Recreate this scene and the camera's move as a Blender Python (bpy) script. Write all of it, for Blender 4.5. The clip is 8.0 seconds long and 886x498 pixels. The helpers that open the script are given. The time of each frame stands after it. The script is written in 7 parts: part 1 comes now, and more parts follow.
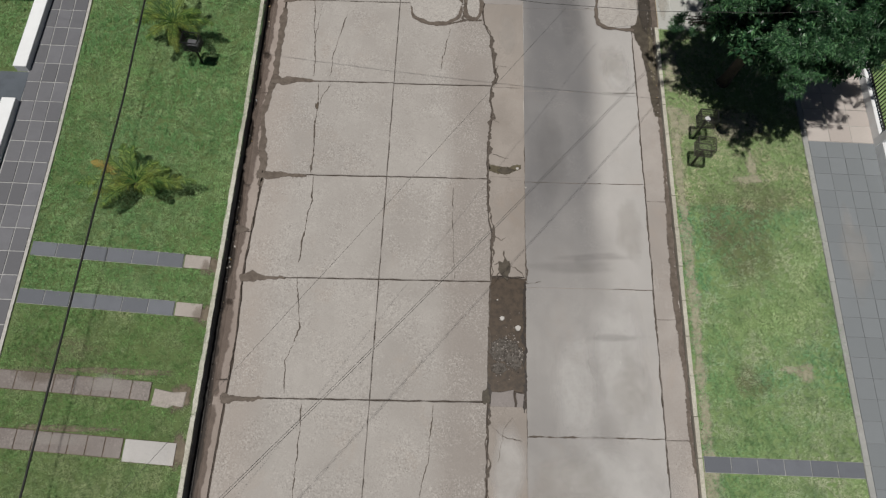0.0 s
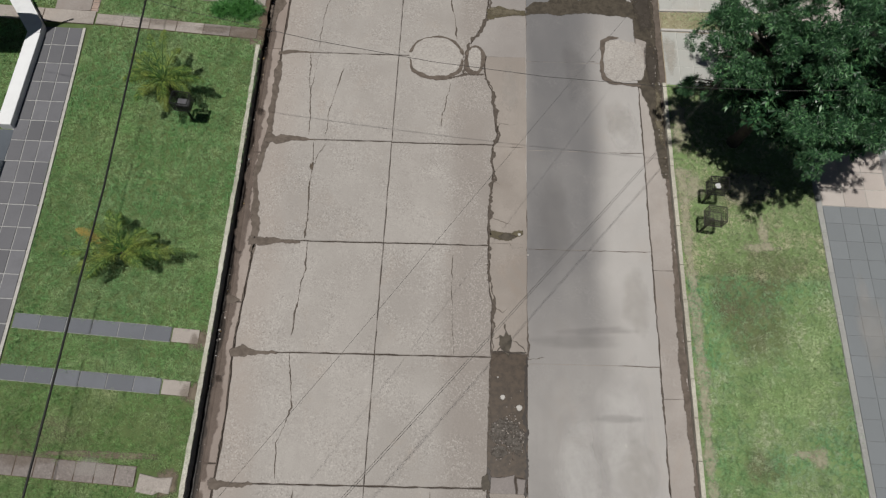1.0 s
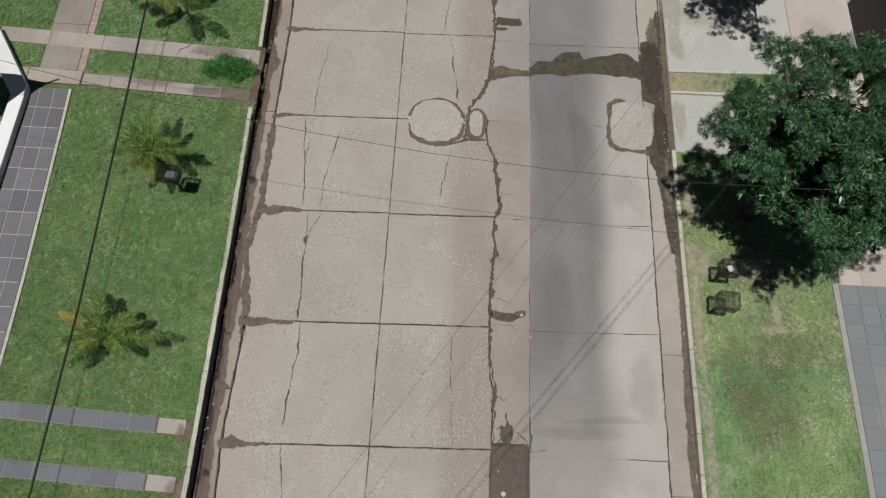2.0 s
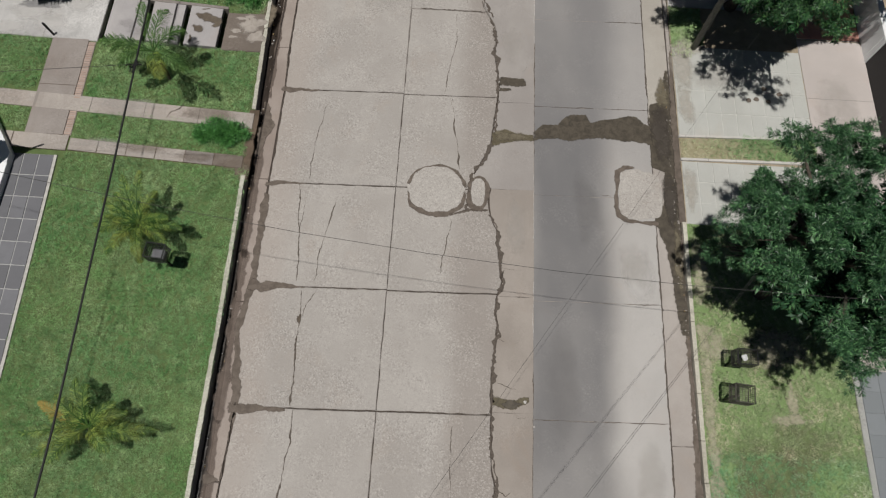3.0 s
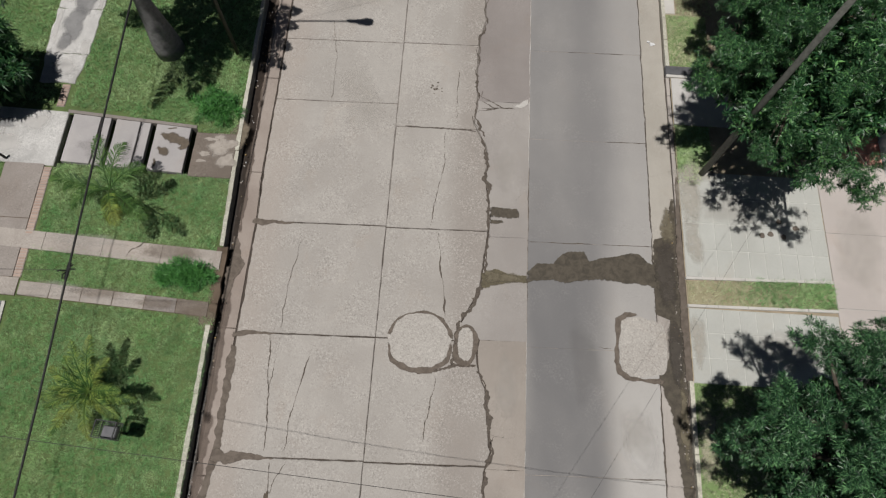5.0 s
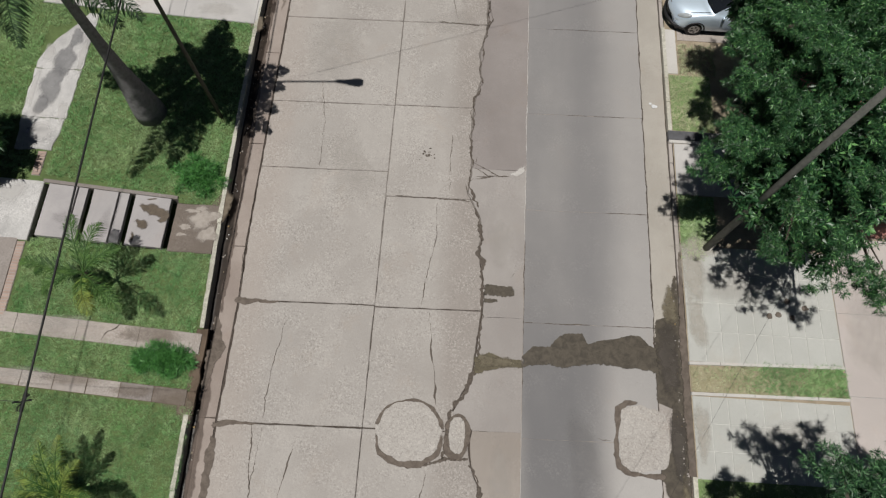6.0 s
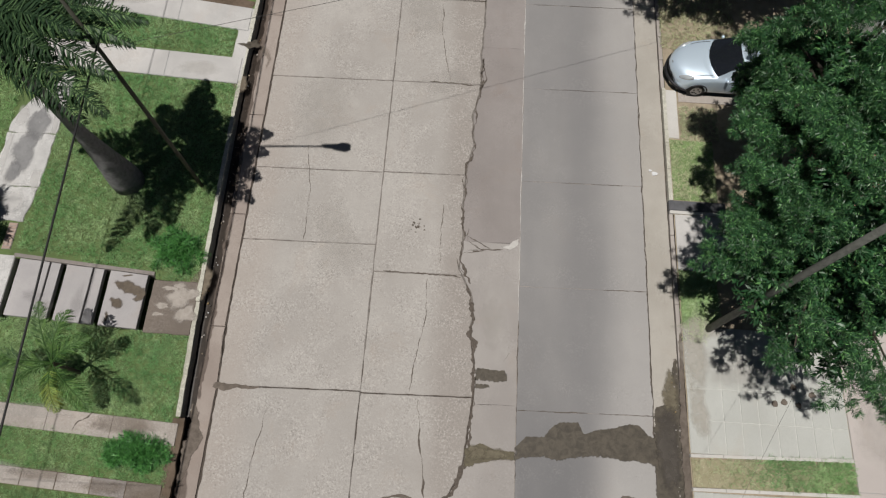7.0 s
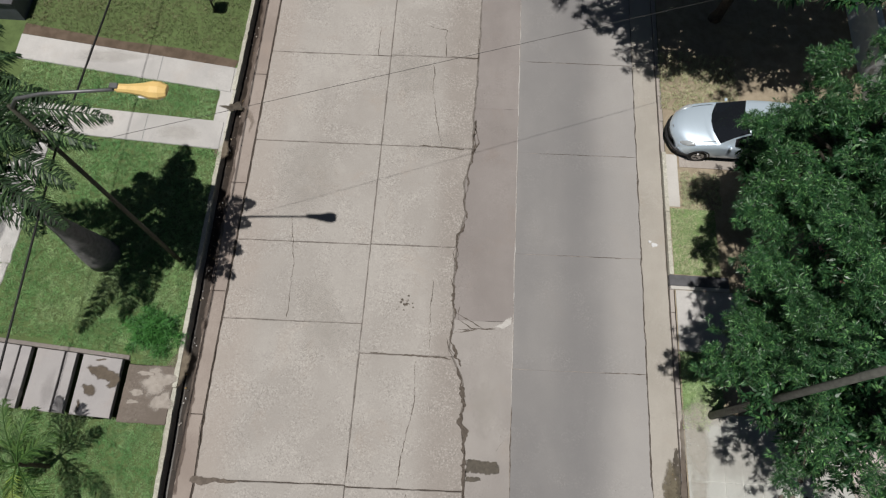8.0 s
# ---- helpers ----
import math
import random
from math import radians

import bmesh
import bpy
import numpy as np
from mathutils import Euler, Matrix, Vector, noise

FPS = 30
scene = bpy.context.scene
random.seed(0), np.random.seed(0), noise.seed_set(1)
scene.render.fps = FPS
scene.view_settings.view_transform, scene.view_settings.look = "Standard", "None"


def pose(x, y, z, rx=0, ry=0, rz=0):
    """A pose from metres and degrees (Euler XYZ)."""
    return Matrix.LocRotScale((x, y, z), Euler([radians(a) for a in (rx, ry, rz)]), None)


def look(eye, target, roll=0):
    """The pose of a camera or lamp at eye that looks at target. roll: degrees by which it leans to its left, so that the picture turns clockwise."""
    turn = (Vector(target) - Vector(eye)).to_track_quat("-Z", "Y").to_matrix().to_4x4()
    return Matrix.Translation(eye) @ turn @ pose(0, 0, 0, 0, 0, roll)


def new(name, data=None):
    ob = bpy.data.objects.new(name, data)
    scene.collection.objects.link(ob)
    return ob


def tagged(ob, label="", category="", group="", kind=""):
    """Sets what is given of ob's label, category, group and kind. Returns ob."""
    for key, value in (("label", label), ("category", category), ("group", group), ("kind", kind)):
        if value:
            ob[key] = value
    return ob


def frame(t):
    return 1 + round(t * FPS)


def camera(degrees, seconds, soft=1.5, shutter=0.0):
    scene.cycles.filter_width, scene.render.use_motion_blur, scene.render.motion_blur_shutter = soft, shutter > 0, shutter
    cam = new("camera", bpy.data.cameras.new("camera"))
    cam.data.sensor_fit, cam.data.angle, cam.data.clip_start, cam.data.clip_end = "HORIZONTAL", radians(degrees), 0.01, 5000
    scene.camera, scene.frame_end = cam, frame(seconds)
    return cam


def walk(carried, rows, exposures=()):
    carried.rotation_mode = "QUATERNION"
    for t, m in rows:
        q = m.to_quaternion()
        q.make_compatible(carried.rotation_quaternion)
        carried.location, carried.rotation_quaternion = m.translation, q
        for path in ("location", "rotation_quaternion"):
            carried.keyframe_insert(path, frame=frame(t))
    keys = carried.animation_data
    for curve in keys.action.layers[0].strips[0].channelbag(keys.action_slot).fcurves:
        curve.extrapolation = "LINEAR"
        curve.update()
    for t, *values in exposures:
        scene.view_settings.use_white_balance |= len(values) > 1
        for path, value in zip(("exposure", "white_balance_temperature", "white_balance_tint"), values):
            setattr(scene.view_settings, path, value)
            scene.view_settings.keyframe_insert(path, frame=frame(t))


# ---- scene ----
cam = camera(69.0, 8.0, soft=1.25)
PATH = [
    (0, (1.725, -9.376, 18.067), (1.738, -8.654, 16.202), 3.4),
    (0.5, (1.759, -8.305, 18.072), (1.768, -7.582, 16.207), 3.2),
    (1, (1.72, -7.115, 18.114), (1.728, -6.396, 16.248), 3.3),
    (1.5, (1.698, -5.82, 18.17), (1.705, -5.108, 16.3), 3.4),
    (3, (1.604, -2.046, 18.214), (1.602, -1.337, 16.344), 3.1),
    (3.5, (1.612, -0.847, 18.221), (1.608, -0.139, 16.351), 3.1),
    (4, (1.657, 0.35, 18.2), (1.652, 1.059, 16.329), 3.1),
    (4.5, (1.746, 1.578, 18.187), (1.741, 2.284, 16.316), 3.1),
    (6, (1.99, 5.387, 18.144), (1.978, 6.089, 16.271), 2.7),
    (6.5, (2.047, 6.626, 18.13), (2.037, 7.327, 16.256), 2.9),
    (7, (2.125, 7.903, 18.119), (2.114, 8.602, 16.245), 2.9),
    (7.5, (2.252, 9.132, 18.092), (2.238, 9.832, 16.219), 2.6),
    (8, (2.324, 10.355, 18.072), (2.308, 11.054, 16.199), 2.4),
]
walk(cam, [(t, look(eye, target, roll)) for t, eye, target, roll in PATH],
     exposures=[(0.0, -0.17), (3.0, -0.09), (4.5, -0.04), (6.0, 0.0), (8.0, 0.05)])

# ---- light ----
SUN_DIR = Vector((-0.150, -0.177, 0.973)).normalized()
world = bpy.data.worlds.new("sky")
scene.world = world
world.use_nodes = True
wn = world.node_tree
sky = wn.nodes.new("ShaderNodeTexSky")
sky.sky_type = "NISHITA"
sky.sun_disc = False
sky.sun_elevation = math.asin(SUN_DIR.z)
sky.sun_rotation = math.atan2(SUN_DIR.x, SUN_DIR.y)
wn.nodes["Background"].inputs["Strength"].default_value = 0.0135
wn.links.new(sky.outputs["Color"], wn.nodes["Background"].inputs["Color"])
sun = new("sun", bpy.data.lights.new("sun", "SUN"))
sun.data.energy = 3.68
sun.data.angle = radians(0.53)
sun.data.color = (1.0, 0.972, 0.925)
sun.matrix_world = look(SUN_DIR * 60, (0, 0, 0))


# ---- materials ----
class Mat:
    """A procedural material; every texture is laid out in world metres."""

    def __init__(self, name, rough=0.85, metal=0.0, spec=0.4):
        self.m = bpy.data.materials.new(name)
        self.m.use_nodes = True
        self.t = self.m.node_tree
        self.b = self.t.nodes["Principled BSDF"]
        self.b.inputs["Roughness"].default_value = rough
        self.b.inputs["Metallic"].default_value = metal
        self.b.inputs["Specular IOR Level"].default_value = spec
        self.geo = self.t.nodes.new("ShaderNodeNewGeometry")
        self.pos = self.geo.outputs["Position"]
        self.height = None

    def node(self, kind, **values):
        n = self.t.nodes.new(kind)
        for key, v in values.items():
            n.inputs[key].default_value = v
        return n

    def link(self, a, b):
        self.t.links.new(a, b)

    def scaled(self, sx, sy, sz):
        n = self.t.nodes.new("ShaderNodeMapping")
        n.inputs["Scale"].default_value = (sx, sy, sz)
        self.link(self.pos, n.inputs["Vector"])
        return n.outputs["Vector"]

    def noise(self, scale, detail=4.0, rough=0.55, vec=None, dist=0.0):
        n = self.node("ShaderNodeTexNoise", Scale=scale, Detail=detail, Roughness=rough, Distortion=dist)
        self.link(vec or self.pos, n.inputs["Vector"])
        return n.outputs["Fac"]

    def cells(self, scale, out="Distance", vec=None):
        n = self.node("ShaderNodeTexVoronoi", Scale=scale)
        self.link(vec or self.pos, n.inputs["Vector"])
        return n.outputs[out]

    def ramp(self, fac, lo, hi, a=0.0, b=1.0):
        n = self.node("ShaderNodeMapRange")
        n.inputs["From Min"].default_value, n.inputs["From Max"].default_value = lo, hi
        n.inputs["To Min"].default_value, n.inputs["To Max"].default_value = a, b
        n.interpolation_type = "SMOOTHSTEP"
        self.link(fac, n.inputs["Value"])
        return n.outputs["Result"]

    def math(self, op, a, b):
        n = self.t.nodes.new("ShaderNodeMath")
        n.operation = op
        for k, v in enumerate((a, b)):
            if isinstance(v, (int, float)):
                n.inputs[k].default_value = v
            else:
                self.link(v, n.inputs[k])
        return n.outputs[0]

    def mix(self, fac, a, b, mode="MIX"):
        n = self.t.nodes.new("ShaderNodeMix")
        n.data_type, n.blend_type = "RGBA", mode
        if isinstance(fac, (int, float)):
            n.inputs[0].default_value = fac
        else:
            self.link(fac, n.inputs[0])
        for k, v in ((6, a), (7, b)):
            if isinstance(v, tuple):
                n.inputs[k].default_value = (*v, 1)
            else:
                self.link(v, n.inputs[k])
        return n.outputs[2]

    def island(self):
        return self.geo.outputs["Random Per Island"]

    def piece(self):
        return self.t.nodes.new("ShaderNodeObjectInfo").outputs["Random"]

    def axis(self, which):
        n = self.t.nodes.new("ShaderNodeSeparateXYZ")
        self.link(self.pos, n.inputs[0])
        return n.outputs[which]

    def bump(self, fac, strength=0.4, distance=0.01):
        n = self.node("ShaderNodeBump", Strength=strength, Distance=distance)
        self.link(fac, n.inputs["Height"])
        self.link(n.outputs["Normal"], self.b.inputs["Normal"])

    def done(self, color, rough=None):
        if isinstance(color, tuple):
            self.b.inputs["Base Color"].default_value = (*color, 1)
        else:
            self.link(color, self.b.inputs["Base Color"])
        if rough is not None:
            self.link(rough, self.b.inputs["Roughness"])
        return self.m


def concrete(name, base, dark, grit=0.5, grain=0.35, rough=0.9, bands=None, worn=0.47):
    """Old concrete: cloudy stains, exposed grit where the skin is worn off, fine sand."""
    k = Mat(name, rough=rough, spec=0.25)
    big = k.ramp(k.noise(0.33, 3, 0.6, dist=0.4), 0.35, 0.7)
    c = k.mix(big, base, dark)
    mid = k.ramp(k.noise(2.2, 5, 0.65), 0.35, 0.7)
    c = k.mix(k.math("MULTIPLY", mid, 0.35), c, dark)
    each = k.math("MULTIPLY", k.piece(), 0.3)
    c = k.mix(each, c, tuple(v * 0.8 for v in base))
    # streaks along the way of travel
    streak = k.ramp(k.noise(1.0, 4, 0.6, vec=k.scaled(2.6, 0.22, 1.0)), 0.45, 0.75)
    c = k.mix(k.math("MULTIPLY", streak, 0.28), c, dark)
    rust = k.ramp(k.noise(0.7, 5, 0.7, dist=0.6), 0.52, 0.78, 0.0, 0.4)
    c = k.mix(rust, c, (base[0] * 0.86, base[1] * 0.76, base[2] * 0.68))
    if bands:
        x = k.axis(0)
        wob = k.math("ADD", x, k.math("MULTIPLY", k.noise(0.25, 2), 0.9))
        for lo, hi, col, amount, start in bands:
            a = k.ramp(wob, lo - 0.35, lo + 0.5)
            b = k.ramp(wob, hi - 0.5, hi + 0.45, 1.0, 0.0)
            patchy = k.ramp(k.noise(0.42, 3, 0.55, vec=k.scaled(1.0, 0.55, 1.0)), 0.3, 0.62, 0.75, 1.0)
            f = k.math("MULTIPLY", k.math("MULTIPLY", a, b), k.math("MULTIPLY", patchy, amount))
            if start is not None:
                for q in range(0, len(start), 4):
                    f = k.math("MULTIPLY", f, k.ramp(k.axis(1), *start[q:q + 4]))
            c = k.mix(f, c, col)
    stones = k.cells(30.0, "Color")
    tone = k.t.nodes.new("ShaderNodeSeparateColor")
    k.link(stones, tone.inputs[0])
    worn_mask = k.ramp(k.noise(0.9, 5, 0.65), worn - 0.1, worn + 0.16, 0.1, 1.0)
    light = k.math("MULTIPLY", k.ramp(tone.outputs[0], 0.55, 1.0), k.math("MULTIPLY", worn_mask, grit))
    c = k.mix(light, c, tuple(min(1, v * 1.4 + 0.03) for v in base))
    deep = k.math("MULTIPLY", k.ramp(tone.outputs[1], 0.6, 1.0), k.math("MULTIPLY", worn_mask, grit))
    c = k.mix(deep, c, tuple(v * 0.45 for v in dark))
    # shallow hollows and pale dust where the skin is gone
    knobs = k.math("MULTIPLY", k.ramp(k.noise(16.0, 3, 0.6), 0.5, 0.68), worn_mask)
    c = k.mix(k.math("MULTIPLY", knobs, grit * 0.9), c, tuple(min(1, v * 1.22 + 0.02) for v in base))
    dents = k.math("MULTIPLY", k.ramp(k.noise(19.0, 3, 0.6, vec=k.scaled(1.0, 0.9, 1.1)), 0.57, 0.72), worn_mask)
    c = k.mix(k.math("MULTIPLY", dents, grit * 0.9), c, tuple(v * 0.62 for v in dark))
    sand = k.noise(70.0, 3, 0.75)
    c = k.mix(k.ramp(sand, 0.42, 0.72, 0.0, grain), c, tuple(v * 0.55 for v in dark))
    pits = k.ramp(k.cells(7.0), 0.05, 0.11, 0.6, 0.0)
    c = k.mix(k.math("MULTIPLY", pits, worn_mask), c, tuple(v * 0.4 for v in dark))
    k.bump(k.math("ADD", k.math("MULTIPLY", tone.outputs[0], worn_mask), sand), 0.35, 0.006)
    return k.done(c)


ROAD = concrete("road_concrete", (0.43, 0.402, 0.375), (0.345, 0.319, 0.296), grit=0.4, grain=0.26,
               bands=[(2.3, 4.2, (0.275, 0.243, 0.22), 0.75, None), (-4.4, -2.7, (0.375, 0.325, 0.29), 0.6, None)])
ROAD_GREY = concrete("road_concrete_grey", (0.425, 0.403, 0.383), (0.325, 0.307, 0.293), grit=0.1, grain=0.2, rough=0.85, worn=0.55,
                     bands=[(3.9, 9.6, (0.28, 0.268, 0.264), 0.6, (4.0, 9.0, 0.0, 1.0)), (4.5, 7.1, (0.155, 0.152, 0.156), 0.92, (-4.5, 0.5, 0.25, 1.0, 8.5, 13.0, 1.0, 0.6)), (6.1, 7.7, (0.185, 0.18, 0.183), 0.75, (8.5, 12.5, 0.0, 1.0, 15.0, 21.0, 1.0, 0.5)), (7.2, 9.6, (0.55, 0.53, 0.512), 0.42, (4.0, 10.0, 1.0, 0.2))])
ROAD_STRIP = concrete("strip_concrete", (0.368, 0.328, 0.295), (0.28, 0.247, 0.22), grit=0.2, grain=0.2, worn=0.55)
ROAD_BROWN = concrete("gutter_concrete", (0.46, 0.42, 0.39), (0.335, 0.30, 0.275), grit=0.25, worn=0.55)
ROAD_DARK = concrete("grey_strip_concrete", (0.305, 0.275, 0.262), (0.24, 0.214, 0.203), grit=0.2, grain=0.2, worn=0.55)
ROAD_SAND = concrete("sandy_gutter_concrete", (0.46, 0.428, 0.385), (0.35, 0.322, 0.285), grit=0.2, worn=0.55)
GUTTER_PINK = concrete("damp_gutter_concrete", (0.385, 0.33, 0.295), (0.27, 0.222, 0.195), grit=0.2, worn=0.55)
ROAD_PALE_STRIP = concrete("pale_strip_concrete", (0.375, 0.348, 0.328), (0.295, 0.27, 0.255), grit=0.2, grain=0.2, worn=0.55)
AGGREGATE = concrete("rough_patch_concrete", (0.45, 0.422, 0.393), (0.375, 0.345, 0.318), grit=0.35, grain=0.3, worn=0.2)
KERB = concrete("kerb_concrete", (0.60, 0.585, 0.51), (0.36, 0.34, 0.28), grit=0.4, worn=0.4)
PALE = concrete("pale_concrete", (0.58, 0.56, 0.54), (0.42, 0.405, 0.395), grit=0.2, worn=0.55)
MOTTLED = concrete("mottled_pale_concrete", (0.60, 0.585, 0.57), (0.29, 0.282, 0.277), grit=0.3, worn=0.45)
KERB_E = concrete("pale_kerb_concrete", (0.60, 0.575, 0.49), (0.40, 0.375, 0.31), grit=0.3, worn=0.4)
EDGING_GREY = concrete("grey_edging_concrete", (0.40, 0.40, 0.385), (0.29, 0.29, 0.275), grit=0.3)
PATHWAY = concrete("path_concrete", (0.45, 0.405, 0.37), (0.28, 0.247, 0.222), grit=0.3)
DAMP_SLAB = concrete("damp_path_slab", (0.22, 0.185, 0.16), (0.145, 0.12, 0.10), grit=0.3)
BROWN_PATH = concrete("brown_path_concrete", (0.335, 0.30, 0.278), (0.24, 0.208, 0.188), grit=0.25)
RED_PATH = concrete("red_path_concrete", (0.285, 0.255, 0.238), (0.20, 0.175, 0.162), grit=0.4)
PINK = concrete("pinkish_concrete", (0.53, 0.48, 0.455), (0.455, 0.41, 0.388), grit=0.15, worn=0.6)
COVER = concrete("cover_slab_concrete", (0.45, 0.425, 0.42), (0.34, 0.322, 0.325), grit=0.15, worn=0.6)
WHITE = concrete("white_slab_concrete", (0.60, 0.58, 0.55), (0.48, 0.455, 0.43), grit=0.1, worn=0.6)


def tile(name, base, dark, rough=0.6):
    k = Mat(name, rough=rough, spec=0.4)
    c = k.mix(k.piece(), base, dark)
    c = k.mix(k.ramp(k.noise(3.0, 5, 0.65), 0.35, 0.75, 0.0, 0.5), c, dark)
    c = k.mix(k.ramp(k.noise(60.0, 3, 0.7), 0.5, 0.8, 0.0, 0.35), c, tuple(min(1.0, v * 1.5 + 0.02) for v in base))
    k.bump(k.noise(40.0, 4), 0.2, 0.004)
    return k.done(c)


SLATE = tile("dark_slate_tile", (0.17, 0.17, 0.185), (0.115, 0.115, 0.125))
BLUE_TILE = tile("blue_grey_tile", (0.15, 0.16, 0.182), (0.105, 0.113, 0.13))
GREY_TILE = concrete("grey_yard_tile", (0.505, 0.508, 0.478), (0.425, 0.425, 0.397), grit=0.15, worn=0.6)
WALK_TILE = tile("grey_walk_tile", (0.21, 0.226, 0.238), (0.185, 0.20, 0.21), 0.7)
PINK_TILE = tile("pinkish_tile", (0.49, 0.445, 0.41), (0.42, 0.37, 0.34), 0.7)
RED_TILE = tile("red_tile", (0.52, 0.27, 0.22), (0.43, 0.21, 0.17), 0.7)
BRICK = tile("edge_brick", (0.44, 0.33, 0.28), (0.33, 0.24, 0.20), 0.85)


def plain(name, color, rough=0.6, metal=0.0, vary=0.25, scale=8.0, spec=0.4):
    k = Mat(name, rough=rough, metal=metal, spec=spec)
    c = k.mix(k.ramp(k.noise(scale, 5, 0.65), 0.35, 0.72), color, tuple(v * (1 - vary) for v in color))
    k.bump(k.noise(scale * 6, 3), 0.12, 0.004)
    return k.done(c)


JOINT_PALE = plain("whitish_joint_mortar", (0.565, 0.562, 0.53), 0.9)
JOINT = plain("pale_joint_mortar", (0.50, 0.48, 0.45), 0.9)
JOINT_SOFT = plain("worn_grey_joint", (0.23, 0.243, 0.25), 0.9)
JOINT_GREY = plain("grey_joint_mortar", (0.40, 0.40, 0.395), 0.9)
JOINT_DARK = plain("dark_joint_dust", (0.20, 0.178, 0.16), 0.95, vary=0.45, scale=9)
CRACK = plain("crack_dirt", (0.125, 0.103, 0.086), 0.95, vary=0.5, scale=20)
BED = plain("joint_dirt", (0.085, 0.068, 0.056), 0.95, vary=0.5, scale=15)
MUD = plain("gutter_mud", (0.036, 0.026, 0.02), 0.45, vary=0.5, scale=10)
WET_DARK = plain("wet_mud", (0.075, 0.052, 0.034), 0.5, vary=0.5, scale=7)
DAMP = plain("damp_stain", (0.155, 0.122, 0.102), 0.7, vary=0.25, scale=5)
WHITE_PAINT = plain("white_paint", (0.82, 0.83, 0.84), 0.6, vary=0.06, scale=3)
WHITE_RENDER = plain("white_wall_render", (0.74, 0.75, 0.76), 0.7, vary=0.12, scale=3)
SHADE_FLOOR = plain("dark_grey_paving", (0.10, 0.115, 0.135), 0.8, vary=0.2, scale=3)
BLACK_STEEL = plain("black_steel", (0.022, 0.022, 0.024), 0.45, 0.3, vary=0.3, scale=14)
GREEN_STEEL = plain("dark_green_steel", (0.075, 0.072, 0.058), 0.55, 0.3, vary=0.3, scale=14)
GREY_STEEL = plain("grey_steel", (0.20, 0.20, 0.21), 0.5, 0.6, vary=0.2, scale=10)
CHANNEL = plain("dark_channel_steel", (0.125, 0.125, 0.135), 0.6, 0.2, vary=0.3, scale=6)
# olive darkened to stand in for palm shade on the lower pole
LAMP_POLE = plain("olive_painted_pole", (0.055, 0.054, 0.04), 0.7, vary=0.3, scale=10)
# grey wood with the crown's shade on the pole put into its colour
POLE_WOOD = plain("weathered_pole", (0.16, 0.16, 0.145), 0.9, vary=0.35, scale=10)
LAMP_YELLOW = plain("sun_bleached_yellow", (0.80, 0.56, 0.22), 0.5, vary=0.12, scale=9)
CABLE = plain("black_cable", (0.012, 0.012, 0.013), 0.6)
WIRE = plain("grey_wire", (0.05, 0.048, 0.046), 0.6)
BAG = plain("white_plastic", (0.66, 0.66, 0.67), 0.4, vary=0.1)
GLASS_DARK = plain("tinted_glass", (0.012, 0.014, 0.018), 0.06, vary=0.1, spec=0.6)
TYRE = plain("tyre_rubber", (0.02, 0.02, 0.021), 0.85)
RIM = plain("alloy_rim", (0.45, 0.45, 0.46), 0.35, 0.9)
LENS = plain("headlamp_lens", (0.55, 0.58, 0.60), 0.12, 0.3)
BARK = plain("tree_bark", (0.10, 0.082, 0.065), 0.95, vary=0.5, scale=14)
# bark tone lowered to include the shade of the palm's own crown
PALM_BARK = plain("palm_bark", (0.22, 0.212, 0.215), 0.9, vary=0.35, scale=9)
DRY = plain("dry_frond", (0.30, 0.21, 0.10), 0.9, vary=0.4)
PAINT = Mat("silver_car_paint", rough=0.36, metal=0.4, spec=0.5)
PAINT.b.inputs["Coat Weight"].default_value = 0.6
PAINT.b.inputs["Coat Roughness"].default_value = 0.08
PAINT = PAINT.done(PAINT.mix(PAINT.ramp(PAINT.noise(160.0, 2), 0.4, 0.7), (0.64, 0.75, 0.86), (0.58, 0.69, 0.80)))


def stain(name, base, dark, most=1.0, scale=6.0, ragged=0.9, rough=0.75, fleck=None, lo=0.3, hi=0.62):
    """Dirt or damp lying on a surface, thinning out raggedly towards its rim (the mesh's "cover")."""
    k = Mat(name, rough=rough, spec=0.3)
    c = k.mix(k.ramp(k.noise(scale, 5, 0.7, dist=0.4), 0.35, 0.68), base, dark)
    c = k.mix(k.ramp(k.noise(38.0, 3, 0.7), 0.5, 0.8, 0.0, 0.3), c, tuple(v * 0.6 for v in dark))
    if fleck:
        c = k.mix(k.ramp(k.noise(11.0, 4, 0.75), 0.62, 0.82, 0.0, 0.6), c, fleck)
    a = k.t.nodes.new("ShaderNodeAttribute")
    a.attribute_name = "cover"
    torn = k.math("MULTIPLY", k.math("SUBTRACT", k.noise(scale * 0.8, 7, 0.72, dist=0.3), 0.5), ragged * 2.0)
    m = k.ramp(k.math("ADD", a.outputs["Fac"], torn), lo, hi, 0.0, most)
    k.link(m, k.b.inputs["Alpha"])
    return k.done(c)


WET_S = stain("wet_concrete", (0.098, 0.082, 0.062), (0.055, 0.046, 0.035), 0.96, 5.0, 0.9, 0.6, (0.17, 0.148, 0.118))
WETTER = stain("soaked_concrete", (0.085, 0.072, 0.06), (0.062, 0.052, 0.043), 0.85, 3.0, 1.2, 0.5, lo=0.1, hi=1.0)
OLIVE = stain("olive_silt", (0.19, 0.165, 0.115), (0.12, 0.10, 0.07), 0.85, 6.0, 1.2, 0.8, lo=0.1, hi=1.0)
OLIVE_WET = stain("wet_olive_silt", (0.135, 0.115, 0.072), (0.085, 0.07, 0.045), 0.92, 5.0, 1.0, 0.65, (0.21, 0.185, 0.12))
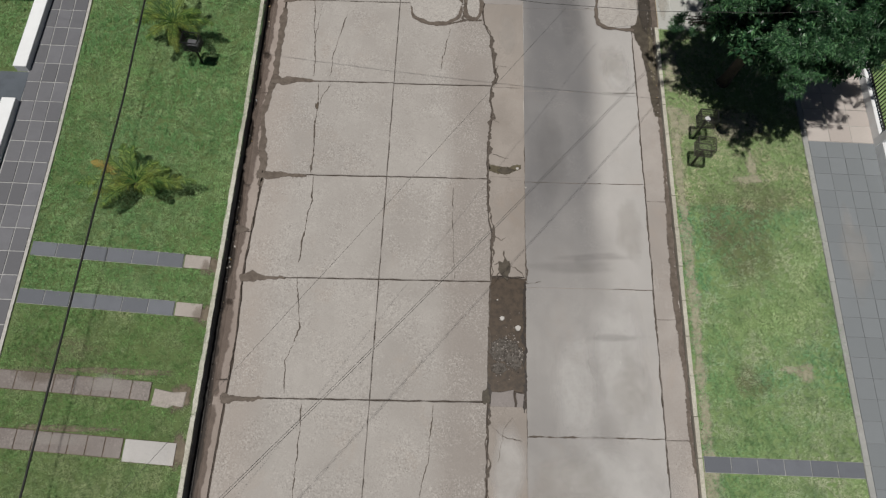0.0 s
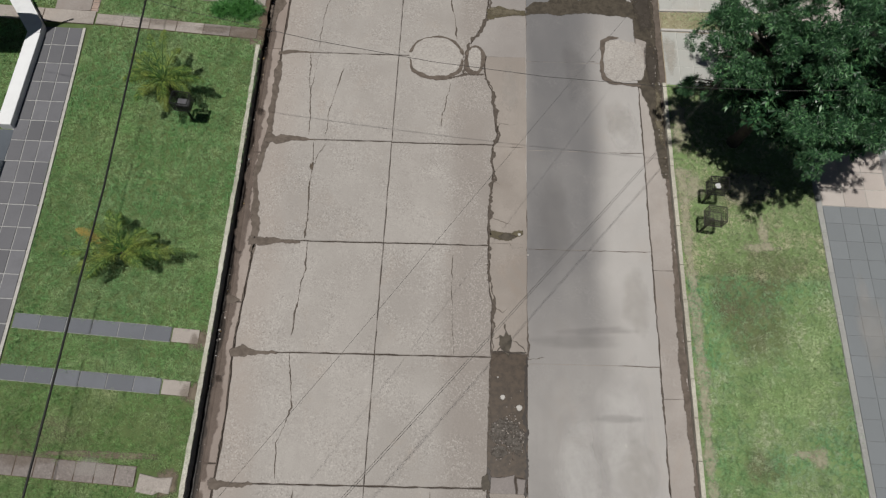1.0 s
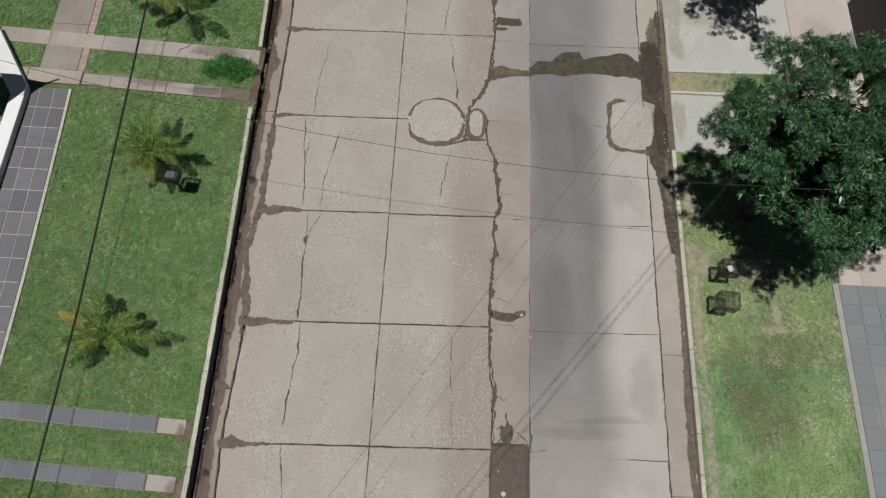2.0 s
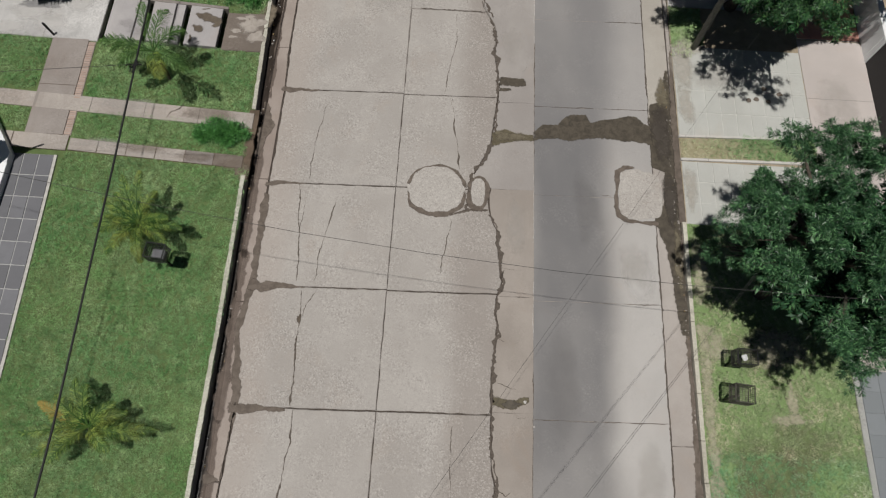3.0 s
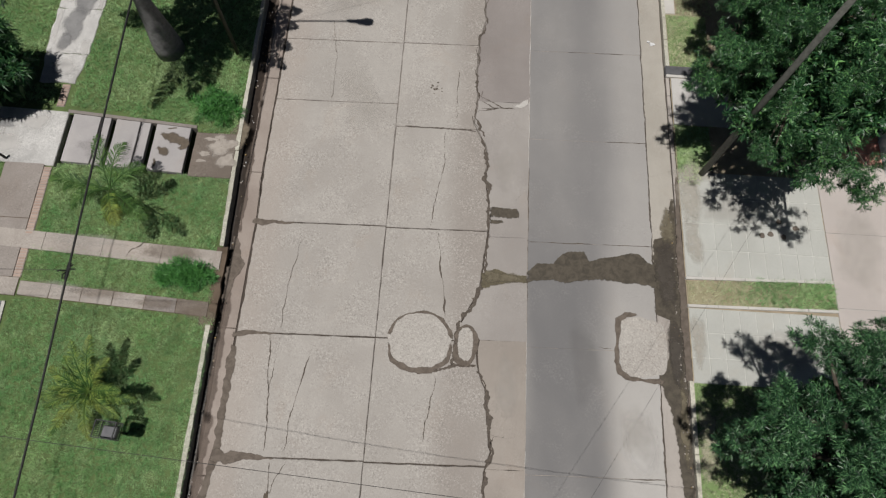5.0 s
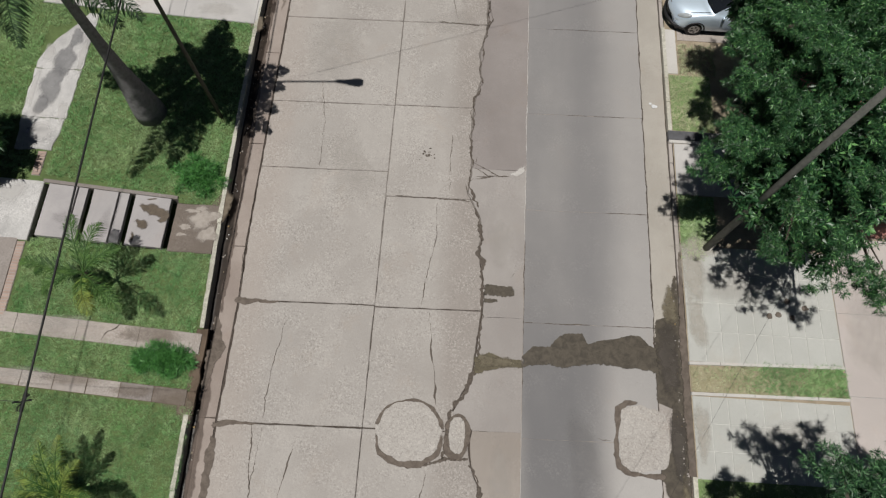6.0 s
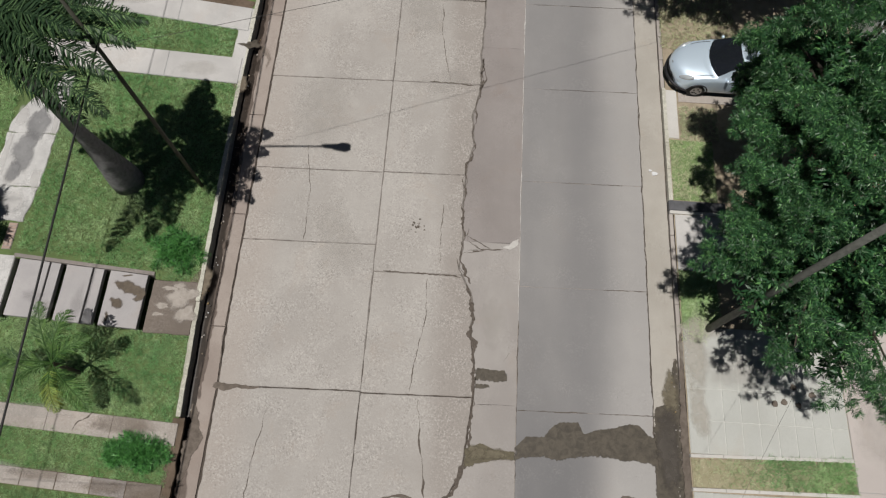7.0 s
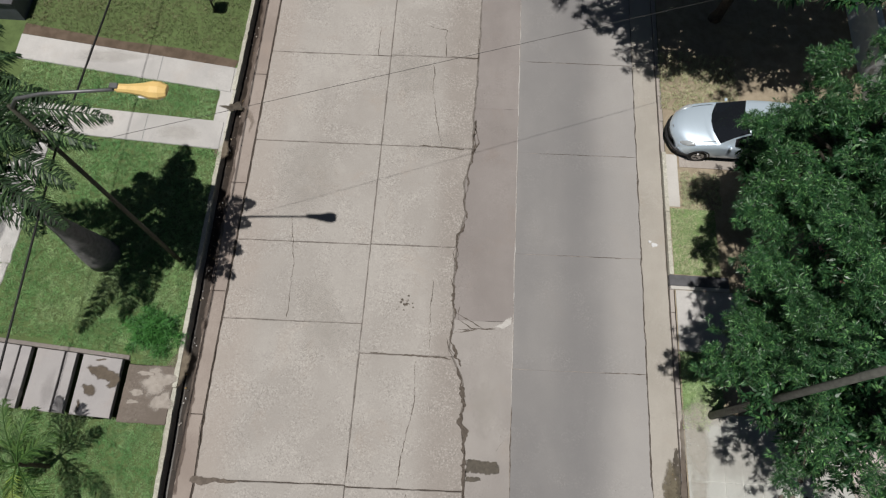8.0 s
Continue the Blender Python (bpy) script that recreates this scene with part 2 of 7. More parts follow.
DAMP_SOFT = stain("damp_gutter_edge", (0.175, 0.135, 0.112), (0.115, 0.088, 0.072), 0.65, 3.0, 0.5, lo=0.1, hi=0.75)
DAMP_S = stain("damp_concrete", (0.165, 0.135, 0.112), (0.105, 0.084, 0.068), 0.93, 5.0, 0.75)
SMUDGE = stain("grey_smudge", (0.21, 0.20, 0.195), (0.165, 0.155, 0.15), 0.22, 2.0, 0.8, lo=0.0, hi=1.6)
DUST = stain("pale_dust", (0.52, 0.49, 0.455), (0.43, 0.40, 0.365), 0.4, 2.5, 0.8, 0.95, lo=0.0, hi=1.6)
DIRT = stain("brown_dirt", (0.25, 0.205, 0.165), (0.17, 0.135, 0.105), 0.5, 4.0, 0.8, 0.95, lo=0.0, hi=1.4)
GRIME = stain("dark_grime", (0.155, 0.125, 0.095), (0.10, 0.08, 0.062), 0.9, 4.0, 1.1, 0.9, lo=0.05, hi=0.8)
PALE_SKIN = stain("pale_concrete_skin", (0.66, 0.64, 0.62), (0.54, 0.52, 0.50), 0.6, 1.2, 0.22, 0.95, lo=0.0, hi=1.3)
MORTAR_S = stain("pale_mortar_smear", (0.60, 0.575, 0.55), (0.50, 0.47, 0.44), 0.85, 5.0, 0.9, 0.95)
WORN_TAN = stain("worn_tan_skin", (0.44, 0.395, 0.355), (0.34, 0.30, 0.265), 0.9, 5.0, 1.0, 0.95, lo=0.1, hi=0.9)
WORN_GREY = stain("worn_grey_skin", (0.30, 0.295, 0.295), (0.22, 0.217, 0.22), 0.75, 3.0, 0.8, 0.95, lo=0.0, hi=1.0)
SANDY_S = stain("sandy_dirt_film", (0.49, 0.455, 0.40), (0.41, 0.375, 0.32), 0.55, 4.0, 0.9, 0.95, lo=0.0, hi=1.2)
SAND_S = stain("bare_sand", (0.48, 0.44, 0.335), (0.36, 0.335, 0.24), 0.75, 7.0, 1.2, 0.95, lo=0.2, hi=1.2)
GRAVEL = stain("grey_silt_gravel", (0.15, 0.135, 0.12), (0.06, 0.05, 0.042), 0.9, 16.0, 0.8, 0.9)
MUD_S = stain("trodden_mud", (0.21, 0.175, 0.13), (0.13, 0.105, 0.078), 0.92, 4.0, 0.9, 0.9, lo=0.2, hi=0.9)
THATCH = stain("brown_thatch", (0.20, 0.19, 0.115), (0.135, 0.135, 0.075), 0.5, 3.0, 1.0, 0.95, lo=0.0, hi=1.4)


def soil(name, base, dark, scale=3.0):
    k = Mat(name, rough=0.97, spec=0.1)
    c = k.mix(k.ramp(k.noise(scale, 6, 0.7), 0.35, 0.7), base, dark)
    c = k.mix(k.ramp(k.cells(70.0), 0.0, 0.5, 0.5, 0.0), c, tuple(v * 0.6 for v in dark))
    k.bump(k.noise(30.0, 5, 0.7), 0.7, 0.02)
    return k.done(c)


SAND = soil("sandy_bare_patch", (0.36, 0.325, 0.22), (0.26, 0.24, 0.145), 5.0)
TURF = soil("turf_soil", (0.125, 0.175, 0.068), (0.09, 0.125, 0.05))
EARTH = soil("bare_earth", (0.37, 0.31, 0.23), (0.26, 0.215, 0.155))
DAMP_EARTH = soil("damp_earth", (0.16, 0.12, 0.09), (0.10, 0.075, 0.055))


def leafy(name, light, mid, dry, dry_amount, gloss=0.5, patch=0.5, clump=0.3, fine_scale=3.5, mottle=0.0, deep=0.0, share=0.75, spec=0.35, sweep=0.0):
    """Blades and leaves: each one has its own tint, with broad drier patches."""
    k = Mat(name, rough=gloss, spec=spec)
    c = k.mix(k.ramp(k.island(), 0.02, share), light, mid)
    broad = k.ramp(k.noise(patch, 4, 0.6), 0.42, 0.68)
    c = k.mix(k.math("MULTIPLY", broad, dry_amount), c, dry)
    fine = k.ramp(k.noise(fine_scale, 3, 0.6), 0.35, 0.7)
    c = k.mix(k.math("MULTIPLY", fine, clump), c, tuple(v * 0.6 for v in mid))
    if sweep:
        # broad cool lush areas and broad sunburnt ones
        area = k.noise(0.3, 2, 0.5, dist=0.3)
        c = k.mix(k.ramp(area, 0.5, 0.66, 0.0, sweep), c, (mid[0] * 0.85, mid[1] * 1.05, mid[2] * 1.2))
        c = k.mix(k.ramp(area, 0.34, 0.48, sweep * 0.7, 0.0), c, (light[0] * 1.25, light[1] * 1.1, light[2] * 1.05))
    if mottle:
        spots = k.ramp(k.noise(2.4, 4, 0.7, dist=0.5), 0.45, 0.72)
        c = k.mix(k.math("MULTIPLY", spots, mottle), c, dry)
    if deep:
        lush = k.ramp(k.noise(1.1, 4, 0.65, dist=0.4), 0.46, 0.7)
        c = k.mix(k.math("MULTIPLY", lush, deep), c, tuple(v * 0.62 for v in mid))
    return k.done(c)


GRASS = leafy("lawn_blades", (0.285, 0.49, 0.205), (0.145, 0.315, 0.105), (0.50, 0.62, 0.33), 0.8, patch=0.55, mottle=0.6, clump=0.45, fine_scale=6.0, deep=0.65, sweep=0.45)
GRASS_DRY = leafy("dry_lawn_blades", (0.38, 0.555, 0.275), (0.215, 0.38, 0.16), (0.68, 0.68, 0.50), 0.75, mottle=0.6, clump=0.4, fine_scale=6.0, patch=0.45, deep=0.7, sweep=0.85)
GRASS_STRAW = leafy("straw_lawn_blades", (0.44, 0.53, 0.29), (0.29, 0.38, 0.19), (0.68, 0.63, 0.45), 0.85, mottle=0.65, clump=0.45, fine_scale=6.0, patch=0.6, deep=0.5)
GRASS_MID = leafy("half_dry_lawn_blades", (0.31, 0.50, 0.20), (0.165, 0.31, 0.10), (0.52, 0.54, 0.33), 0.6, patch=0.7, mottle=0.5, clump=0.45, fine_scale=6.0, deep=0.5)
TURF_DRY = soil("dry_turf_soil", (0.215, 0.30, 0.13), (0.16, 0.235, 0.092))
GRASS_PALE = leafy("pale_verge_blades", (0.53, 0.55, 0.35), (0.38, 0.42, 0.24), (0.64, 0.60, 0.43), 0.6, mottle=0.5, clump=0.4, fine_scale=6.0, patch=0.8)
GRASS_OLIVE = leafy("olive_lawn_blades", (0.22, 0.27, 0.12), (0.13, 0.17, 0.07), (0.27, 0.24, 0.14), 0.5, clump=0.5, fine_scale=9.0, mottle=0.5)
GRASS_TAN = leafy("yellowed_lawn_blades", (0.55, 0.55, 0.35), (0.41, 0.42, 0.25), (0.60, 0.56, 0.40), 0.6)
LEAF = leafy("street_tree_leaves", (0.195, 0.42, 0.135), (0.028, 0.095, 0.034), (0.017, 0.055, 0.022), 0.4, 0.4, clump=0.72, fine_scale=2.6, share=0.4, spec=0.45)
LEAF_GREY = leafy("dark_green_leaves", (0.185, 0.40, 0.16), (0.024, 0.08, 0.033), (0.017, 0.053, 0.024), 0.4, 0.4, clump=0.7, fine_scale=2.6, share=0.52, spec=0.45)
FROND = leafy("palm_leaflets", (0.11, 0.20, 0.05), (0.03, 0.075, 0.02), (0.05, 0.10, 0.028), 0.3, 0.5, spec=0.15)
FROND_DARK = leafy("tall_palm_leaflets", (0.085, 0.15, 0.06), (0.018, 0.042, 0.018), (0.028, 0.05, 0.02), 0.3, 0.45, share=0.55, spec=0.25)
FROND_YELLOW = leafy("yellowing_palm_leaflets", (0.27, 0.37, 0.085), (0.035, 0.09, 0.022), (0.36, 0.31, 0.07), 0.3, 0.5, 1.2, share=0.6, spec=0.15)
FROND_TAN = leafy("dried_palm_leaflets", (0.40, 0.33, 0.10), (0.22, 0.19, 0.05), (0.40, 0.27, 0.08), 0.5, 0.6, 1.2, spec=0.1)
BUSH = leafy("shrub_leaves", (0.115, 0.33, 0.075), (0.035, 0.14, 0.03), (0.06, 0.19, 0.04), 0.3)


# ---- building helpers ----
def link_mesh(name, bm, material, parent=None, label="", smooth=False):
    me = bpy.data.meshes.new(name)
    bm.normal_update()
    bm.to_mesh(me)
    bm.free()
    if smooth:
        for p in me.polygons:
            p.use_smooth = True
    me.materials.append(material)
    ob = new(name, me)
    if parent:
        ob.parent = parent
    if label:
        ob["label"] = label
    return ob


def part(name, bm, material, parent, label="", smooth=False):
    return link_mesh(name, bm, material, parent, label, smooth)


def thing(name, at, label, category, group="", kind=""):
    ob = new(name)
    ob.location = at
    ob.empty_display_size = 0.2
    return tagged(ob, label, category, group, kind)


def box(bm, x0, x1, y0, y1, z0, z1, bevel=0.0):
    vs = [bm.verts.new(v) for v in ((x0, y0, z0), (x1, y0, z0), (x1, y1, z0), (x0, y1, z0),
                                    (x0, y0, z1), (x1, y0, z1), (x1, y1, z1), (x0, y1, z1))]
    faces = [bm.faces.new([vs[i] for i in f]) for f in
             ((3, 2, 1, 0), (4, 5, 6, 7), (0, 1, 5, 4), (1, 2, 6, 5), (2, 3, 7, 6), (3, 0, 4, 7))]
    if bevel:
        edges = list({e for f in faces for e in f.edges})
        bmesh.ops.bevel(bm, geom=edges, offset=bevel, segments=1, affect="EDGES", profile=0.5)
    return bm


def boxed(*args, **kw):
    return box(bmesh.new(), *args, **kw)


def tube(bm, points, radii, sides=8, cap=True):
    """A tapered tube along a line of points."""
    rings = []
    pts = [Vector(p) for p in points]
    for i, p in enumerate(pts):
        d = (pts[min(i + 1, len(pts) - 1)] - pts[max(i - 1, 0)]).normalized()
        a = d.orthogonal().normalized() if abs(d.z) < 0.95 else d.cross(Vector((0, 1, 0))).normalized()
        if rings:
            a = (last - d * last.dot(d)).normalized()
        last = a
        b = d.cross(a)
        r = radii[i] if isinstance(radii, (list, tuple)) else radii
        rings.append([bm.verts.new(p + (a * math.cos(t) + b * math.sin(t)) * r)
                      for t in [2 * math.pi * j / sides for j in range(sides)]])
    for r0, r1 in zip(rings, rings[1:]):
        for j in range(sides):
            bm.faces.new((r0[j], r0[(j + 1) % sides], r1[(j + 1) % sides], r1[j]))
    if cap:
        bm.faces.new(rings[0][::-1])
        bm.faces.new(rings[-1])
    return bm


def tubed(*args, **kw):
    return tube(bmesh.new(), *args, **kw)


def wob(x, y, amount, scale=1.0, seed=0.0):
    return amount * noise.noise((x * scale, y * scale, seed))


def outline_slab(outline, z0, z1, lip=0.015):
    """A plate of any outline (counter-clockwise) with a rounded upper edge."""
    bm = bmesh.new()
    n = len(outline)
    cx, cy = sum(p[0] for p in outline) / n, sum(p[1] for p in outline) / n
    low = [bm.verts.new((x, y, z0)) for x, y in outline]
    mid = [bm.verts.new((x, y, z1 - lip)) for x, y in outline]
    top = []
    for x, y in outline:
        d = math.hypot(x - cx, y - cy) or 1
        top.append(bm.verts.new((x - (x - cx) / d * lip, y - (y - cy) / d * lip, z1)))
    for a, b in ((low, mid), (mid, top)):
        for i in range(n):
            j = (i + 1) % n
            bm.faces.new((a[i], a[j], b[j], b[i]))
    bm.faces.new(top)
    return bm


def quad_outline(x0, x1, ya, yb, rough=0.012, step=0.25, seed=0.0, left=None, right=None, gap=0.016, gapy=None):
    """An uneven four-sided outline. ya(x), yb(x): lower and upper edge; left(y), right(y): side edges."""
    left = left or (lambda y: x0)
    right = right or (lambda y: x1)
    gapy = gap if gapy is None else gapy
    pts = []
    nx = max(2, int((x1 - x0) / step))
    ny = max(2, int((yb(x0) - ya(x0)) / step))
    for i in range(nx):
        x = left(ya(x0)) + gap + (right(ya(x1)) - left(ya(x0)) - 2 * gap) * i / nx
        pts.append((x, ya(x) + gapy + wob(x, ya(x), rough, 4, seed)))
    for i in range(ny):
        y = ya(x1) + gapy + (yb(x1) - ya(x1) - 2 * gapy) * i / ny
        pts.append((right(y) - gap + wob(right(y), y, rough, 3, seed + 5), y))
    for i in range(nx):
        x = right(yb(x1)) - gap - (right(yb(x1)) - left(yb(x0)) - 2 * gap) * i / nx
        pts.append((x, yb(x) - gapy + wob(x, yb(x), rough, 4, seed + 9)))
    for i in range(ny):
        y = yb(x0) - gapy - (yb(x0) - ya(x0) - 2 * gapy) * i / ny
        pts.append((left(y) + gap + wob(left(y), y, rough, 3, seed + 13), y))
    return pts


def curve_through(knots):
    """Straight interpolation between a few (key, value) knots."""
    xs, ys = [k[0] for k in knots], [k[1] for k in knots]
    return lambda v: float(np.interp(v, xs, ys))


def ribbon(points, width, z, seed=0.0, jag=0.03, step=0.05):
    """A jagged, uneven flat crack along a few way points."""
    bm = bmesh.new()
    pts = [Vector((*p, 0)) for p in points]
    fine = []
    for a, b in zip(pts, pts[1:]):
        n = max(1, int((b - a).length / step))
        fine += [a.lerp(b, i / n) for i in range(n)]
    fine.append(pts[-1])
    last = None
    total = len(fine)
    for i, p in enumerate(fine):
        d = (fine[min(i + 1, total - 1)] - fine[max(i - 1, 0)]).normalized()
        side = Vector((-d.y, d.x, 0))
        c = p + side * (wob(p.x, p.y, jag * 1.6, 2.2, seed) + wob(p.x, p.y, jag, 9, seed + 3))
        taper = min(1.0, 0.35 + 0.2 * min(i, total - 1 - i))
        w = width * taper * (0.7 + 1.1 * noise.noise((p.x * 2.3, p.y * 2.3, seed + 7)) + 0.9 * noise.noise((p.x * 13, p.y * 13, seed)))
        w = max(w, width * 0.22)
        pair = (bm.verts.new((*(c + side * w * 0.5).xy, z)), bm.verts.new((*(c - side * w * 0.5).xy, z)))
        if last:
            bm.faces.new((last[0], last[1], pair[1], pair[0]))
        last = pair
    return bm


def blob(cx, cy, rx, ry, z, seed=0.0, rough=0.12, n=64, power=2.0, detail=3.0):
    """A flat patch with an irregular rim. power > 2 squares it off."""
    bm = bmesh.new()
    vs = []
    for i in range(n):
        t = 2 * math.pi * i / n
        c, s = math.cos(t), math.sin(t)
        r = (abs(c) ** power + abs(s) ** power) ** (-1 / power)
        r *= 1 + wob(c * 1.3, s * 1.3, rough * 1.4, 1.2, seed) + wob(c, s, rough * 0.7, detail * 2, seed + 4)
        vs.append(bm.verts.new((cx + rx * r * c, cy + ry * r * s, z)))
    bm.faces.new(vs)
    return bm


def covered(rows, z):
    """Rows of (x, y, cover) as one sheet that carries the stain's cover."""
    bm = bmesh.new()
    lay_ = bm.verts.layers.float.new("cover")
    last = None
    for r in rows:
        vs = []
        for x, y, c in r:
            v = bm.verts.new((x, y, z))
            v[lay_] = c
            vs.append(v)
        if last:
            for j in range(len(vs) - 1):
                bm.faces.new((last[j], last[j + 1], vs[j + 1], vs[j]))
        last = vs
    bmesh.ops.recalc_face_normals(bm, faces=bm.faces[:])
    if sum(f.normal.z for f in bm.faces) < 0:
        bmesh.ops.reverse_faces(bm, faces=bm.faces[:])
    return bm


def soft_blob(cx, cy, rx, ry, z, seed=0.0, rough=0.2, turn=0.0, n=36):
    """A stain with an uneven outline that thins out at the rim."""
    rows = []
    for i in range(n + 1):
        t = 2 * math.pi * (i % n) / n
        c, s = math.cos(t), math.sin(t)
        r = 1 + wob(c, s, rough * 1.5, 1.3, seed) + wob(c, s, rough * 0.3, 4, seed + 4)
        px, py = rx * r * c, ry * r * s
        px, py = px * math.cos(turn) - py * math.sin(turn), px * math.sin(turn) + py * math.cos(turn)
        rows.append([(cx + px * f, cy + py * f, cov) for f, cov in ((0.02, 1.0), (0.5, 0.95), (0.75, 0.62), (0.92, 0.3), (1.1, -0.3))])
    return covered(rows, z)


def soft_strip(points, widths, z, seed=0.0, jag=0.03, step=0.07):
    """A stain along a line of way points, with a breadth at each of them."""
    pts = [Vector((*p, 0)) for p in points]
    fine = []
    for (a, wa), (b, wb) in zip(zip(pts, widths), zip(pts[1:], widths[1:])):
        n = max(1, int((b - a).length / step))
        fine += [(a.lerp(b, i / n), wa + (wb - wa) * i / n) for i in range(n)]
    fine.append((pts[-1], widths[-1]))
    rows = []
    for i, (p, w) in enumerate(fine):
        d = (fine[min(i + 1, len(fine) - 1)][0] - fine[max(i - 1, 0)][0]).normalized()
        side = Vector((-d.y, d.x, 0))
        q = p + side * (wob(p.x, p.y, jag * 1.6, 2.2, seed) + wob(p.x, p.y, jag, 9, seed + 3))
        w *= 1 + 0.7 * noise.noise((p.x * 2.3, p.y * 2.3, seed + 7)) + 0.35 * noise.noise((p.x * 9, p.y * 9, seed))
        end = min(1.0, 0.35 + min(i, len(fine) - 1 - i) * 0.3)
        rows.append([((q + side * w * f).x, (q + side * w * f).y, c * end) for f, c in ((-0.62, -0.2), (-0.42, 0.45), (-0.2, 1.0), (0.2, 1.0), (0.42, 0.45), (0.62, -0.2))])
    return covered(rows, z)


# ---- ground ----
Y0, Y1 = -16.0, 36.0
bm = bmesh.new()
bmesh.ops.create_grid(bm, x_segments=2, y_segments=2, size=900)
for v in bm.verts:
    v.co.z = -0.3
tagged(link_mesh("ground", bm, TURF), "wide flat grassy earth beneath the street and lots", "ground", kind="structure")

# ---- road ----
road = new("road")
tagged(road, "worn concrete slab street with cracked joints and damp stains", "road", kind="structure")
part("bed", boxed(-4.34, 8.9, Y0, Y1, -0.29, -0.035), BED, road, "dark dirt bed in the joints")


def skew(y, k=0.022):
    return lambda x: y + k * x


# the broken edge of the second lane of slabs
EDGE = curve_through([(-16, 3.2), (-9.3, 3.24), (-6.7, 3.24), (-3, 3.29), (-1.9, 3.3), (-1, 3.18), (1.2, 3.14), (2.5, 3.27), (3.4, 3.2), (3.85, 3.38),
                      (4.6, 3.28), (5.6, 3.18), (6.2, 2.92), (7.05, 2.92), (7.45, 2.42), (8.5, 2.92), (10.3, 3.1), (11.2, 3.1), (12.1, 2.96),
                      (13.2, 2.98), (14.1, 2.5), (14.9, 2.62), (15.9, 2.53), (17.4, 2.58), (18.3, 2.78), (19.2, 2.68), (20.5, 2.9), (21.6, 2.88), (24, 2.95), (36, 2.95)])
EDGE_L = curve_through([(-16, -3.95), (-9.3, -3.98), (-6.9, -3.92), (-5.4, -3.88), (-3.3, -3.98), (0, -3.84), (2.1, -4.14), (3.6, -3.92), (6.8, -3.96), (10.3, -3.93), (12, -4.0), (36, -4.0)])


def rough_edge(f, amount, seed):
    return lambda y: f(y) + wob(0, y, amount, 2.5, seed) + wob(0, y, amount * 0.6, 8, seed)


JOINTS_A = [-16, -13.7, -10.35, -6.92, -3.42, -0.02, 3.48, 6.86, 10.32, 14.67, 17.1, 20.5, 23.9, 27.3, 30.7, 36]
JOINTS_B = [-16, -13.7, -10.35, -6.92, -3.42, -0.02, 3.46, 6.86, 10.28, 13.82, 17.12, 20.5, 23.95, 27.3, 30.7, 36]
JOINTS_C = [-16, -13.7, -10.35, -7.03, -3.25, 0.05, 3.4, 6.9, 10.1, 14.9, 22.0, 36]
JOINTS_D = [-16, -14.1, -11.1, -7.82, -3.58, -0.1, 3.3, 6.75, 9.98, 13.55, 17.0, 20.42, 23.9, 27.4, 31, 36]
JOINTS_E = [-16, -12, -7.92, -4.54, -0.75, 6.0, 9.6]
JOINTS_G = [-16, -13.2, -9.5, -6.4, -1.95, 3.0, 7.0, 12.0, 15.5, 19.0, 23, 27, 31, 36]


def lane(joints, x0, x1, material, left=None, right=None, k=0.022, rough=0.013, gap=0.016, top=0.0):
    for i, (ya, yb) in enumerate(zip(joints, joints[1:])):
        seed = x0 * 3.1 + i * 1.7
        o = quad_outline(x0, x1, skew(ya, k), skew(yb, k), rough, 0.13, seed, left, right, gap, (0.017 if yb < 11 else 0.009) if x0 < 4 else 0.003)
        part("concrete_slab", outline_slab(o, -0.2, top + 0.004 * math.sin(seed * 5), 0.018 if x0 < 4 or x0 > 8 else 0.007), material, road)


lane(JOINTS_A, -3.95, -0.0, ROAD, left=rough_edge(EDGE_L, 0.03, 2.0), gap=0.008, rough=0.02)
lane(JOINTS_B, 0.0, 3.2, ROAD, right=rough_edge(EDGE, 0.05, 7.0), gap=0.008, rough=0.02)
EDGE_R = rough_edge(lambda y: 8.1, 0.035, 17.0)
lane(JOINTS_D, 4.33, 8.1, ROAD_GREY, right=EDGE_R, gap=0.003, rough=0.011)
lane(JOINTS_E, 8.1, 8.86, ROAD_BROWN, left=lambda y: EDGE_R(y) + 0.012, k=0.03, gap=0.012)
lane([9.6, 24.0, 36], 8.1, 8.86, ROAD_SAND, left=lambda y: EDGE_R(y) + 0.012, k=0.03, gap=0.008)
GUTTER_W = curve_through([(-16, -4.29), (-2.6, -4.30), (3.6, -4.38), (12.9, -4.50), (20, -4.59), (36, -4.55)])
lane(JOINTS_G, -4.33, -4.0, GUTTER_PINK, left=rough_edge(GUTTER_W, 0.02, 31.0), right=lambda y: EDGE_L(y) - 0.03, k=0.03, gap=0.015)
for i, (ya, yb) in enumerate(zip(JOINTS_C, JOINTS_C[1:])):
    if ya == -7.03:
        continue
    o = quad_outline(3.2, 4.33, skew(ya), skew(yb), 0.02, 0.22, i * 2.3, lambda y: rough_edge(EDGE, 0.05, 7.0)(y) + 0.03, None, 0.007, 0.0015)
    part("concrete_slab", outline_slab(o, -0.2, -0.003, 0.006), ROAD_STRIP if yb < 9 else (ROAD_PALE_STRIP if ya < 12 else ROAD_DARK), road)
part("joint_dust", boxed(-3.9, 3.0, 11.5, Y1, -0.034, -0.012), JOINT_DARK, road, "dusty joint filling")
for xa, ya, yb in ((4.2, Y0, -7.1), (4.36, -7.09, -3.22), (4.2, -3.21, Y1)):
    part("joint_dust", boxed(xa, 8.05, ya, yb, -0.034, -0.007), ROAD_STRIP, road, "dusty joint filling")

